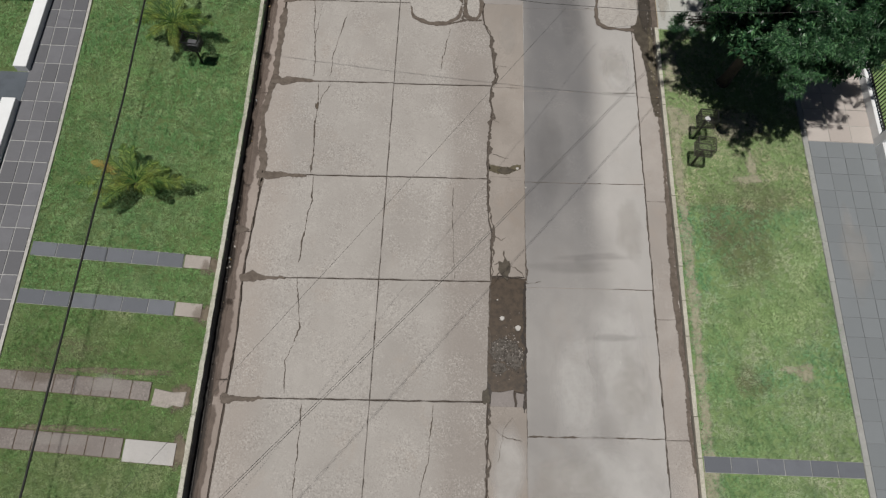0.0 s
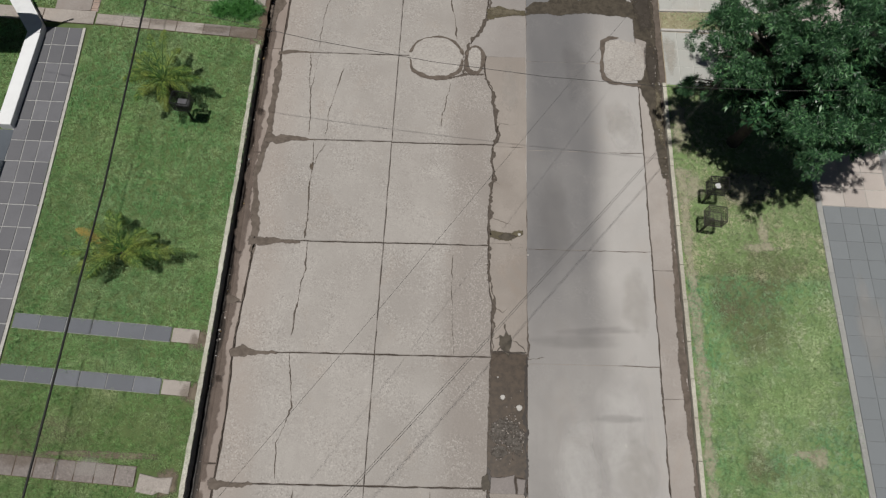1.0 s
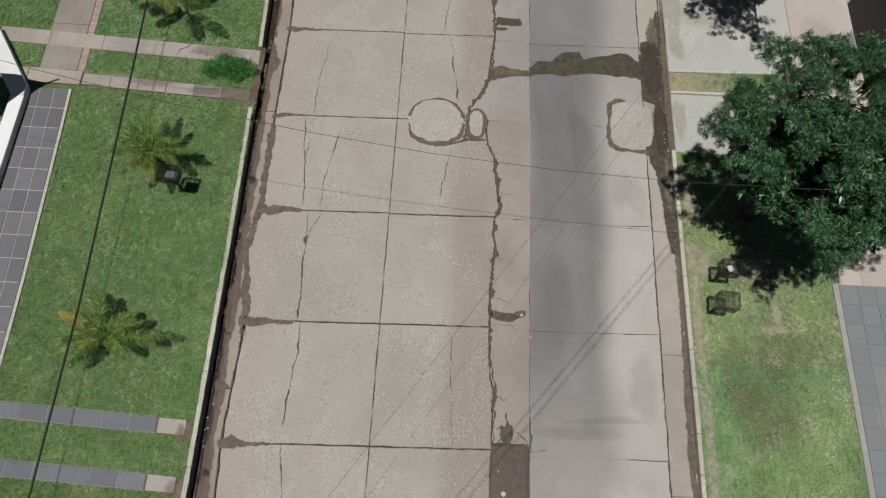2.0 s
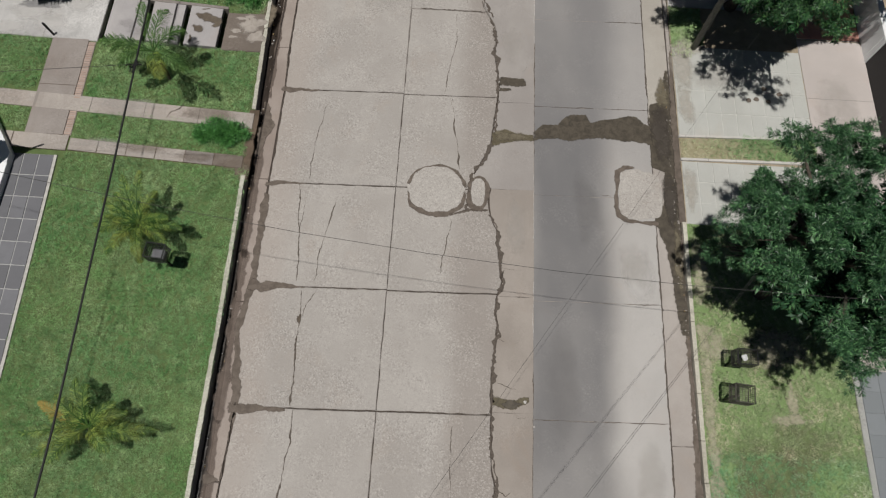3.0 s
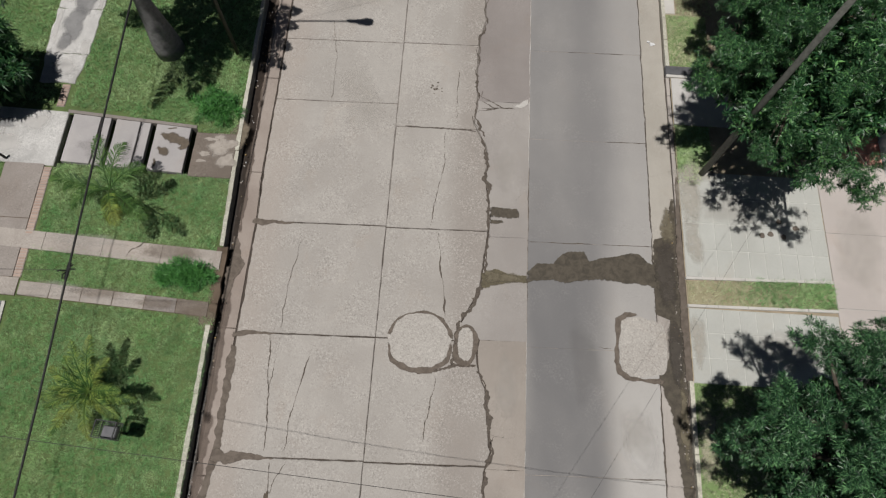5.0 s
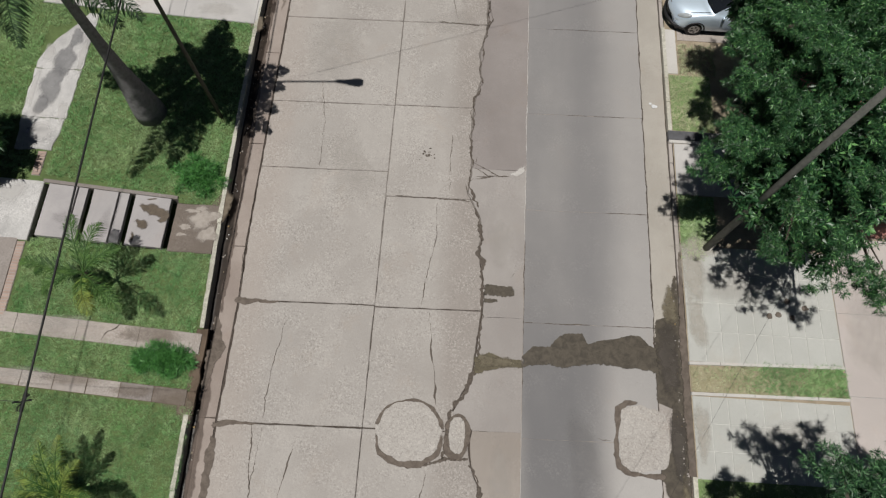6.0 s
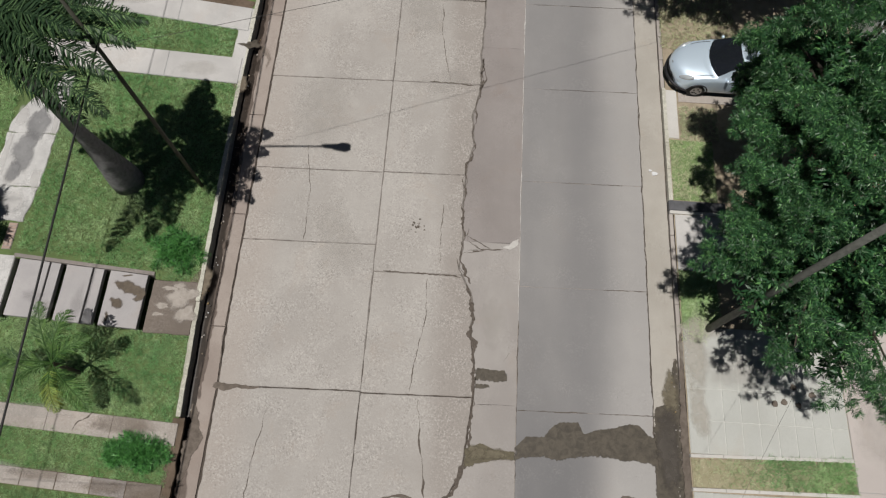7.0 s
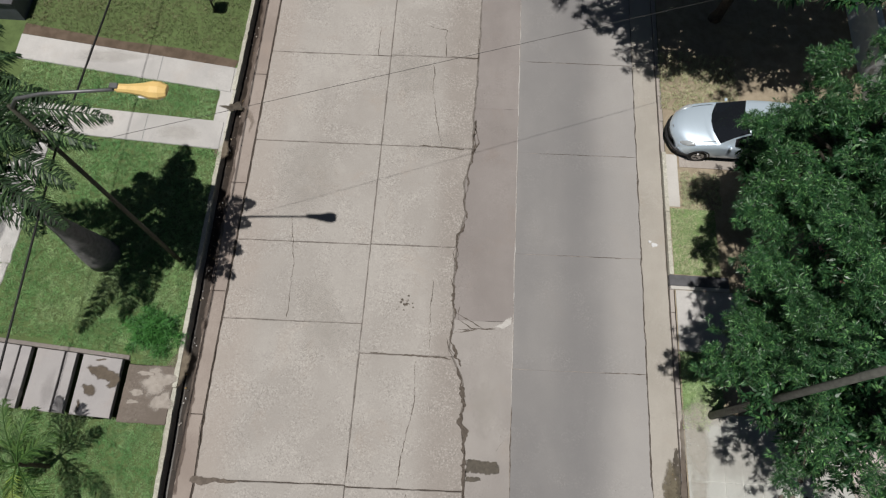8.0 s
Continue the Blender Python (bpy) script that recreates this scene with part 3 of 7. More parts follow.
# the broken-out piece of the strip, with wet mud and loose lumps
o = quad_outline(3.2, 4.36, lambda x: -6.75 + 0.05 * x, lambda x: -3.34 + 0.04 * x, 0.05, 0.1, 3.3)
part("mud_hollow", outline_slab(o, -0.2, -0.030, 0.01), WET_DARK, road, "broken-out hollow of wet brown mud")
for i, (xa, xb, y0, y1) in enumerate(((3.3, 4.0, -7.08, -6.5), (4.03, 4.32, -7.06, -6.58))):
    o = quad_outline(xa, xb, lambda x: y0 + 0.02 * x, lambda x: y1 + 0.05 * math.sin(5 * x), 0.05, 0.1, 8.3 + i)
    part("concrete_slab", outline_slab(o, -0.2, -0.012 - 0.004 * i, 0.02), ROAD_DARK, road, "broken remnant of slab")
for i, (mat, cx, cy, rx, ry) in enumerate(((GRAVEL, 3.65, -5.4, 0.46, 0.36), (GRAVEL, 4.0, -5.5, 0.32, 0.42), (GRAVEL, 3.6, -5.9, 0.3, 0.16))):
    part("silt", soft_blob(cx, cy, rx, ry, -0.027 + 0.0012 * i, i * 2.7, 0.3), mat, road, "dried grey silt")
part("silt", soft_blob(3.70, -2.9, 0.24, 0.36, 0.0048, 3.1, 0.35), WET_S, road, "muddy crumbled spot")
part("silt", soft_blob(3.2, -6.72, 0.13, 0.25, 0.0092, 4.1, 0.3), WET_S, road, "muddy crumbled spot")
# the first ribbon paints the black shadow line under the hollow's right rim
for i, (pts, w, mat) in enumerate((([(4.285, -7.1), (4.30, -5.6), (4.28, -4.8), (4.30, -3.3)], 0.10, MUD), ([(4.31, -3.4), (4.32, -2.9), (4.30, -2.4)], 0.05, CRACK), ([(3.27, -7.2), (3.28, -6.6), (3.27, -6.3)], 0.09, MUD),
                                   ([(3.27, -5.6), (3.28, -4.2), (3.27, -3.1)], 0.05, CRACK), ([(3.3, -3.2), (3.7, -3.17), (4.32, -3.2)], 0.05, MUD), ([(3.42, -2.85), (3.62, -2.75)], 0.06, CRACK), ([(3.45, -3.2), (3.6, -3.0)], 0.07, CRACK),
                                   ([(3.8, -2.82), (4.0, -2.9), (4.3, -3.15)], 0.045, CRACK), ([(3.85, -3.2), (4.1, -3.22), (4.28, -3.3)], 0.05, CRACK), ([(3.72, -2.65), (3.71, -2.35)], 0.07, CRACK))):
    part("crack", ribbon(pts, w, 0.0056 + 0.0006 * i, i * 7.7, 0.04), mat, road)
lump = random.Random(9)
for i in range(190):
    x, y = lump.uniform(3.36, 4.24), lump.gauss(-5.5, 0.35)
    if not -6.55 < y < -3.5:
        continue
    r = lump.choice((0.009, 0.012, 0.015, 0.018, 0.026))
    bm = blob(x, y, r, r * lump.uniform(0.7, 1.2), 0.0, i, 0.3, 9)
    top = bmesh.ops.extrude_face_region(bm, geom=bm.faces[:])
    for v in top["geom"]:
        if isinstance(v, bmesh.types.BMVert):
            v.co.z += r * 0.6
            v.co.x += (x - v.co.x) * 0.3
            v.co.y += (y - v.co.y) * 0.3
    for v in bm.verts:
        v.co.z -= 0.031
    part("rubble", bm, lump.choice((ROAD_STRIP, ROAD_DARK, DAMP, MUD, CRACK)), road)
for x, y, r in ((3.64, -4.45, 0.07), (4.1, -4.72, 0.085), (3.5, -3.9, 0.025), (4.1, 0.45, 0.05), (4.36, -0.2, 0.03)):
    part("rubble", outline_slab([(x + r * math.cos(a) * (1 + 0.2 * math.sin(3 * a)), y + r * math.sin(a)) for a in [0.7 * j for j in range(9)]], -0.03, 0.02, 0.015), WHITE, road, "white lump of broken concrete")

Z = 0.0085
# dirt in parts of the joints of the grey lane
for i, (pts, w) in enumerate((([(6.9, -3.43), (7.5, -3.42), (8.08, -3.42)], 0.03), ([(4.36, -7.73), (6.2, -7.69), (8.08, -7.65)], 0.045), ([(4.36, -0.02), (6.0, 0.02), (8.08, 0.07)], 0.022),
                              ([(7.0, 3.45), (8.08, 3.48)], 0.03), ([(7.3, 3.38), (7.75, 3.4)], 0.02), ([(4.36, 10.08), (5.4, 10.1), (6.3, 10.12)], 0.02), ([(6.6, 10.12), (8.08, 10.16)], 0.028), ([(6.8, 13.7), (8.08, 13.73)], 0.022),
                              ([(5.6, 17.12), (6.3, 17.13)], 0.016), ([(6.5, 17.14), (7.5, 17.16)], 0.018), ([(5.0, 20.53), (8.08, 20.6)], 0.014), ([(4.6, 24.0), (8.08, 24.08)], 0.014),
                              ([(4.335, 8.2), (4.33, 10.2), (4.33, 12.6)], 0.022), ([(4.335, 0.3), (4.33, 1.3)], 0.035), ([(4.335, -3.3), (4.33, -1.2), (4.335, 0.1)], 0.016), ([(4.33, -12), (4.335, -9), (4.33, -7.1)], 0.016))):
    part("joint_dirt", ribbon(pts, w, 0.0072, i * 3.3, 0.012), CRACK, road)
for i, (ya, yb, w) in enumerate(((-9, -5.5, 0.04), (-5.0, -2.2, 0.05), (-1.6, 2.8, 0.05), (3.0, 5.8, 0.045), (8.9, 12.2, 0.03), (13.0, 16.0, 0.025), (16.6, 20.0, 0.022))):
    n = int((yb - ya) / 0.4)
    part("joint_dirt", ribbon([(EDGE_R(ya + (yb - ya) * j / n), ya + (yb - ya) * j / n) for j in range(n + 1)], w, 0.0072, i * 4.4, 0.018), CRACK, road)


# long narrow cracks in the slabs
def cracks(rows, seed):
    for i, (pts, w) in enumerate(rows):
        part("crack", ribbon(pts, w, Z, seed + i * 1.37), CRACK, road)


# cracks: west lane
cracks([
    ([(-3.0, 6.8), (-2.75, 4.6), (-2.68, 3.6)], 0.035), ([(-2.5, 3.3), (-2.45, 2.6), (-2.42, 1.1), (-2.35, 0)], 0.045), ([(-2.3, -0.1), (-2.27, -1.0), (-2.42, -3.0)], 0.04),
    ([(-2.4, -3.5), (-2.15, -5.0), (-2.43, -5.95), (-2.37, -6.85)], 0.032), ([(-1.85, -7.1), (-1.8, -9.2), (-1.9, -11)], 0.03), ([(-1.82, 6.2), (-2.1, 4.5), (-2.17, 3.6)], 0.03),
    ([(-2.1, 3.3), (-2.3, 2.85), (-2.4, 2.55)], 0.035), ([(-2.7, 6.7), (-2.8, 5.1)], 0.015),
], 0.0)
# cracks: middle lane
cracks([
    ([(1.8, 5.8), (1.53, 4.1)], 0.03), ([(2.12, -0.3), (2.1, -1.6), (2.24, -3.3)], 0.02), ([(1.75, -7.0), (1.7, -8.2), (1.5, -9.4)], 0.026),
], 11.0)
# cracks: far slabs
cracks([
    ([(1.2, 20.56), (2.1, 20.55), (2.95, 20.5)], 0.035), ([(0.3, 13.87), (1.4, 13.86), (2.6, 13.82)], 0.035), ([(2.0, 24.02), (2.95, 24.0)], 0.045),
    ([(2.9, 20.4), (3.08, 20.8), (2.95, 21.2)], 0.035),
    ([(1.62, 10.2), (1.75, 9.0), (1.97, 7.6)], 0.035), ([(1.62, 13.7), (1.62, 12.5), (1.34, 10.4)], 0.024), ([(1.93, 16.1), (1.96, 14.1)], 0.018),
    ([(-2.47, 17.9), (-2.2, 16.2), (-2.16, 14.7)], 0.02), ([(-2.5, 9.6), (-2.72, 8.2), (-2.72, 6.95)], 0.016), ([(1.48, 23.8), (1.53, 22.4), (1.87, 20.6)], 0.02),
    ([(-0.45, 25.0), (-0.43, 23.9), (0.1, 23.88)], 0.03), ([(1.2, 25.2), (1.8, 25.1), (1.85, 24.0)], 0.03),
], 22.0)
# cracks: strip
cracks([
    ([(2.93, 21.6), (2.9, 20.6)], 0.05), ([(2.95, 25.0), (2.93, 23.8)], 0.035), ([(2.72, 14.97), (3.1, 14.75), (3.45, 14.74), (3.8, 14.8)], 0.03),
    ([(2.75, 14.7), (3.2, 14.72)], 0.02), ([(3.3, 4.4), (3.5, 4.3), (3.75, 4.33)], 0.03), ([(3.35, 4.05), (3.5, 4.3)], 0.03),
    ([(3.3, 2.2), (3.5, 2.1)], 0.025), ([(3.3, 0.95), (3.55, 0.85), (3.85, 0.8)], 0.02), ([(3.4, -1.9), (3.6, -2.05), (3.75, -1.95)], 0.03),
    ([(3.75, 0.2), (3.9, 0.0), (4.2, 0.05)], 0.02), ([(3.3, -7.4), (3.7, -7.75), (4.2, -7.85)], 0.02), ([(3.55, -8.4), (3.7, -7.6), (3.95, -7.25)], 0.015),
    ([(6.75, 6.95), (6.4, 6.97)], 0.02), ([(4.35, -3.35), (4.8, -3.3)], 0.04), ([(3.95, 11.4), (4.1, 11.65)], 0.02),
], 33.0)
spot = random.Random(5)
for i in range(22):
    x, y, r = spot.gauss(1.16, 0.12), spot.gauss(15.36, 0.12), spot.choice((0.012, 0.02, 0.028, 0.036))
    part("tar_spot", blob(x, y, r, r * spot.uniform(0.6, 1.3), Z + 0.0005 + 0.00005 * i, i, 0.3, 12), CRACK, road)
cracks([([(2.66, 15.2), (2.92, 15.01), (3.2, 14.88), (3.49, 14.76)], 0.045), ([(2.72, 14.6), (3.0, 14.64), (3.29, 14.7), (3.49, 14.76)], 0.028),
        ([(2.5, 14.42), (2.72, 14.62)], 0.03), ([(2.44, 14.4), (2.55, 14.1), (2.68, 13.9)], 0.05), ([(2.78, 15.35), (2.74, 14.95)], 0.025), ([(2.62, 17.35), (2.5, 17.0), (2.6, 16.7)], 0.03)], 44.0)
# crumbled strip of tar and dirt along the broken lane edge
for i, (ya, yb, w) in enumerate(((-12, -6.9, 0.09), (-3.4, 3.4, 0.11), (3.5, 6.1, 0.11), (7.5, 10.3, 0.10), (10.3, 13.6, 0.12), (13.6, 15.0, 0.08), (15.0, 18.4, 0.085), (18.4, 21.6, 0.07))):
    n = int((yb - ya) / 0.5)
    pts = [(rough_edge(EDGE, 0.05, 7.0)(ya + (yb - ya) * j / n) + 0.035, ya + (yb - ya) * j / n) for j in range(n + 1)]
    part("crack", ribbon(pts, w, Z, i * 2.9 + 40, 0.075), CRACK, road, "crumbled dirt-filled lane edge")
for i, (ya, yb, w) in enumerate(((-6.9, -3.4, 0.03), (-3.4, 0, 0.045), (-0.6, 6.4, 0.19), (10.3, 13.8, 0.03))):
    n = int((yb - ya) / 0.5)
    pts = [(EDGE_L(ya + (yb - ya) * j / n) - 0.03, ya + (yb - ya) * j / n) for j in range(n + 1)]
    if w > 0.1:
        part("damp_seam", soft_strip(pts, [w * 1.25] * len(pts), Z - 0.001, i * 3.9 + 90, 0.03), DAMP_S, road)
    else:
        part("damp_seam", ribbon(pts, w, Z - 0.001, i * 3.9 + 90, 0.03), CRACK, road)
for y, l in ((3.46, 0.8), (-0.05, 0.75), (-3.45, 0.5), (-6.95, 0.3), (6.83, 0.4), (10.29, 0.45)):
    part("damp_seam", soft_strip([(-4.1, y - 0.1), (-3.98 + l * 0.5, y - 0.085), (-3.98 + l, y - 0.07), (-3.2 + l, y - 0.05)], [v * (1.0 if y < 5 else 0.55) for v in (0.42, 0.36, 0.20, 0.08)], Z + 0.0015, y, 0.04), DAMP_S, road)

# round and square repairs with crumbled rims
part("road_patch", blob(1.28, 6.82, 0.86, 0.80, Z + 0.002, 2.2, 0.10, power=2.3), AGGREGATE, road, "rough round concrete repair")
def rim(cx, cy, rx, ry, a0, a1, widths, seed, material):
    """A crumbled rim of uneven width round a repair."""
    n = 26
    pts = []
    for j in range(n + 1):
        a = radians(a0 + (a1 - a0) * j / n)
        ca, sa = math.cos(a), math.sin(a)
        q = (abs(ca) ** 2.3 + abs(sa) ** 2.3) ** (-1 / 2.3) * (1 + wob(ca * 2, sa * 2, 0.05, 1.3, seed))
        pts.append((cx + rx * ca * q, cy + ry * sa * q))
    w = [widths[min(len(widths) - 1, int(j / n * len(widths)))] * (0.8 + 0.4 * abs(math.sin(j * 1.9 + seed))) for j in range(n + 1)]
    part("patch_rim", soft_strip(pts, w, Z + 0.003, seed, 0.025), material, road)


rim(1.28, 6.82, 0.89, 0.84, -175, 0, (0.10, 0.13, 0.17, 0.20, 0.17, 0.12, 0.10), 2.2, DAMP_S)
rim(1.28, 6.82, 0.89, 0.84, 5, 170, (0.12, 0.09, 0.08, 0.11, 0.07, 0.06, 0.09), 4.6, DAMP_S)
part("road_patch", blob(2.58, 6.8, 0.24, 0.5, Z + 0.002, 5.1, 0.12, power=2.4), AGGREGATE, road, "rough small concrete repair")
rim(2.58, 6.8, 0.28, 0.55, -190, 170, (0.14, 0.16, 0.14, 0.11, 0.12, 0.10, 0.11, 0.15), 5.1, DAMP_S)
part("crack", ribbon([(2.35, 7.5), (2.3, 6.8), (2.2, 6.2)], 0.13, Z + 0.001, 4.2), CRACK, road)
part("crack", ribbon([(2.9, 6.25), (2.3, 6.18), (1.9, 6.05), (1.3, 5.95), (1.0, 6.1)], 0.13, Z + 0.001, 14.2), CRACK, road)
part("road_patch", blob(7.65, 7.05, 0.68, 0.83, Z + 0.007, 8.4, 0.07, power=4.0), AGGREGATE, road, "rough squarish concrete repair")
part("patch_rim", soft_strip([(7.55, 7.98), (7.2, 7.98), (6.98, 7.8), (6.92, 7.1), (6.9, 6.6), (6.98, 6.3), (7.25, 6.12), (7.7, 6.12), (8.25, 6.1)], [0.10, 0.15, 0.19, 0.17, 0.16, 0.18, 0.20, 0.20, 0.24], Z + 0.008, 8.4, 0.03), DAMP_S, road)


def band(name, xs, lo, hi, z, material, label, seed=0.0, rough=0.05, along_y=False):
    """A wet band: two knotted edges lo, hi over xs, with a ragged outline."""
    flo, fhi = curve_through(list(zip(xs, lo))), curve_through(list(zip(xs, hi)))
    n = int((xs[-1] - xs[0]) / 0.03)
    rows = []
    for i in range(n + 1):
        x = xs[0] + (xs[-1] - xs[0]) * i / n
        a = flo(x) + wob(x, 1, rough, 2, seed) + wob(x, 1, rough * 0.8, 9, seed) + wob(x, 1, rough * 1.1, 24, seed)
        b = fhi(x) + wob(x, 9, rough, 2, seed) + wob(x, 9, rough * 0.8, 9, seed) + wob(x, 9, rough * 1.1, 24, seed)
        b = max(b, a + 0.01)
        fade = min(0.10, (b - a) * 0.35)
        end = min(1.0, 0.4 + 0.12 * min(i, n - i))
        line = [(a - fade * 0.4, -0.1), (a + fade * 0.3, 0.45), (a + fade, end), (b - fade, end), (b - fade * 0.3, 0.45 if b < 8.85 else end), (b + (fade * 0.4 if b < 8.85 else 0.0), -0.1 if b < 8.85 else end)]
        rows.append([(v, x, c) if along_y else (x, v, c) for v, c in line])
    return part(name, covered(rows, z), material, road, label)


band("wet_stain", [4.3, 4.6, 5.1, 5.24, 5.36, 5.54, 6.03, 6.17, 6.46, 7.0, 7.45, 7.7, 7.92, 8.2], [8.77, 8.82, 8.88, 8.82, 8.8, 8.81, 8.93, 8.95, 8.98, 8.93, 8.93, 8.9, 8.88, 8.8],
     [9.1, 9.38, 9.42, 9.62, 9.73, 9.83, 9.86, 9.57, 9.67, 9.77, 9.91, 9.88, 9.64, 9.55], Z + 0.003, WET_S, "dark wet stain running across the lane", 3.0, 0.03)
band("wet_stain", [2.95, 3.1, 3.22, 3.37, 3.6, 3.77, 4.0, 4.34], [8.5, 8.5, 8.55, 8.6, 8.66, 8.7, 8.73, 8.76], [8.98, 9.02, 9.07, 9.15, 9.07, 9.0, 8.98, 8.99], Z + 0.0025, OLIVE_WET, "olive silt trail of a wet stain", 5.0, 0.025)
band("wet_stain", [2.6, 3.6, 4.6, 5.4, 6.1, 6.5, 6.72, 7.9, 8.05, 8.5, 8.87, 9.55, 10.4, 10.5, 10.9, 11.3, 11.8], [8.62, 8.5, 8.45, 8.3, 8.06, 8.12, 8.38, 8.45, 8.05, 8.07, 8.05, 8.07, 8.13, 8.44, 8.53, 8.65, 8.74],
     [8.86] * 17, Z + 0.002, WET_S, "wet stain along the kerb", 6.0, 0.03, along_y=True)
band("damp_stain", [-8.5, -7.4, -6, -4.5, -3, -1, 0.5, 3, 4.2], [8.8, 8.72, 8.76, 8.66, 8.62, 8.68, 8.74, 8.72, 8.6], [8.86] * 9, Z + 0.001, DAMP_S, "damp dirt along the kerb", 9.0, along_y=True)
band("wet_stain", [3.15, 3.3, 3.95, 4.05], [10.8, 10.82, 10.82, 10.84], [11.14, 11.15, 11.14, 11.1], Z, WET_S, "small wet stain", 13.0, 0.03)
band("wet_stain", [3.15, 3.4, 3.6], [10.6, 10.6, 10.66], [10.74, 10.74, 10.7], Z, WET_S, "small wet stain", 15.0, 0.03)
band("wet_stain", [3.2, 3.35, 3.6, 3.85, 4.05, 4.22], [0.3, 0.24, 0.2, 0.22, 0.34, 0.44], [0.62, 0.58, 0.5, 0.54, 0.6, 0.58], Z, OLIVE_WET, "small muddy stain", 17.0, 0.03)
part("silt", soft_blob(3.75, 0.36, 0.3, 0.12, Z + 0.001, 2.2, 0.25), WET_S, road, "dark mud settled in a hollow")

part("damp_edge", soft_strip([(-4.6, 21.5), (-4.35, 21.3), (-4.2, 21.0), (-4.25, 20.6)], [0.3, 0.3, 0.14, 0.06], Z + 0.002, 19.0, 0.03), DIRT, road, "brown smear at the gutter")
# damp creeping up from the gutter
for i, (ya, yb, w) in enumerate(((-12, -7.2, 0.2), (-7, -4.2, 0.26), (-4.4, -0.5, 0.2), (-0.6, 4.5, 0.28), (4.2, 9.5, 0.22), (9.8, 14.5, 0.12), (14.2, 21, 0.10), (20.5, 27, 0.16))):
    n = max(2, int((yb - ya) / 0.6))
    pts = [(GUTTER_W(ya + (yb - ya) * j / n) + 0.05, ya + (yb - ya) * j / n) for j in range(n + 1)]
    part("damp_edge", soft_strip(pts, [w * (0.7 + 0.6 * abs(math.sin(j * 2.1 + i))) for j in range(n + 1)], 0.0055, i * 6.1, 0.03), DAMP_SOFT, road)
part("damp_edge", soft_strip([(-4.45, -2.0), (-4.3, -2.01), (-4.15, -2.0), (-4.0, -2.01)], [0.34, 0.27, 0.12, 0.05], 0.0062, 4.4, 0.02), DAMP_S, road, "damp wedge at the gutter")
part("damp_edge", soft_strip([(-4.5, 7.6), (-4.42, 8.4), (-4.3, 8.7), (-4.36, 9.2), (-4.5, 9.7)], [0.2, 0.34, 0.42, 0.3, 0.15], 0.0064, 6.4, 0.03), DAMP_S, road, "damp mud washed from a path's end")


# smudges, dust and dirt on the lanes
def smudges(rows, seed):
    for i, (mat, cx, cy, rx, ry, t) in enumerate(rows):
        part("smudge", soft_blob(cx, cy, rx, ry, 0.0045 + 0.0002 * i + seed * 0.000004, seed + i * 1.9, 0.3, t), mat, road)


smudges([(SMUDGE, 5.8, -2.8, 1.6, 0.22, 0.02), (SMUDGE, 6.9, -4.9, 1.1, 0.13, 0.03), (SMUDGE, 6.3, -2.45, 1.3, 0.14, 0.05), (SMUDGE, 5.2, 0.9, 0.7, 1.6, 0.0),
         (SMUDGE, 6.0, 6.6, 0.5, 1.5, 0.1)], 0.0)
# pale blobs on the southern lane paint in glare as well as wear
smudges([(PALE_SKIN, 7.0, -5.6, 1.1, 2.6, 0.08), (PALE_SKIN, 5.7, -6.4, 0.9, 1.8, 0.0), (PALE_SKIN, 3.8, -8.7, 0.5, 1.5, 0.0), (PALE_SKIN, 6.6, -8.8, 1.6, 1.3, 0.0), (PALE_SKIN, 6.8, -11.3, 1.3, 1.4, 0.0), (PALE_SKIN, 7.5, 4.4, 0.5, 1.2, 0.0),
         (DUST, 7.5, -1.5, 0.5, 1.2, 0.0), (DUST, 7.4, 4.6, 0.5, 0.8, 0.2), (DUST, 7.3, -6.3, 0.6, 1.0, 0.0),
         (DUST, 5.5, -9.0, 1.2, 1.0, 0.0), (DUST, 3.75, 5.6, 0.35, 1.0, 0.0), (DUST, 8.45, 6.9, 0.25, 0.7, 0.0), (DUST, 3.6, 12.6, 0.4, 0.8, 0.0),
         (DUST, 1.6, 20.6, 1.0, 0.5, 0.2), (DUST, -2.2, 19.3, 1.0, 1.4, 0.3), (DUST, 0.9, 23.2, 0.7, 1.1, 0.2), (DUST, -1.2, 14.9, 0.8, 1.3, 0.1)], 20.0)
for i, (mat, cx, cy, rx, ry) in enumerate(((WETTER, 8.5, 9.3, 0.3, 1.0), (OLIVE, 3.6, 8.88, 0.5, 0.14), (OLIVE, 3.3, 8.9, 0.25, 0.2), (WETTER, 8.6, 7.0, 0.2, 0.9), (OLIVE, 8.72, 5.0, 0.12, 0.9), (OLIVE, 8.6, 10.8, 0.22, 0.5))):
    part("wet_stain", soft_blob(cx, cy, rx * 1.2, ry * 1.2, Z + 0.0045 + 0.0002 * i, i * 3.7, 0.25), mat, road)
scrap = random.Random(77)
for i in range(90):
    y = scrap.uniform(2.5, 12.2)
    x = scrap.gauss(8.78, 0.07)
    r = scrap.choice((0.008, 0.011, 0.015, 0.022))
    if 8.5 < x < 8.86:
        part("grit", outline_slab([(x + r * math.cos(a), y + r * scrap.uniform(0.6, 1.4) * math.sin(a)) for a in [j * 1.2566 for j in range(5)]], 0.0, 0.012 + r * 0.5, 0.003), scrap.choice((AGGREGATE, ROAD_STRIP, ROAD_DARK, DRY, ROAD_BROWN)), road)
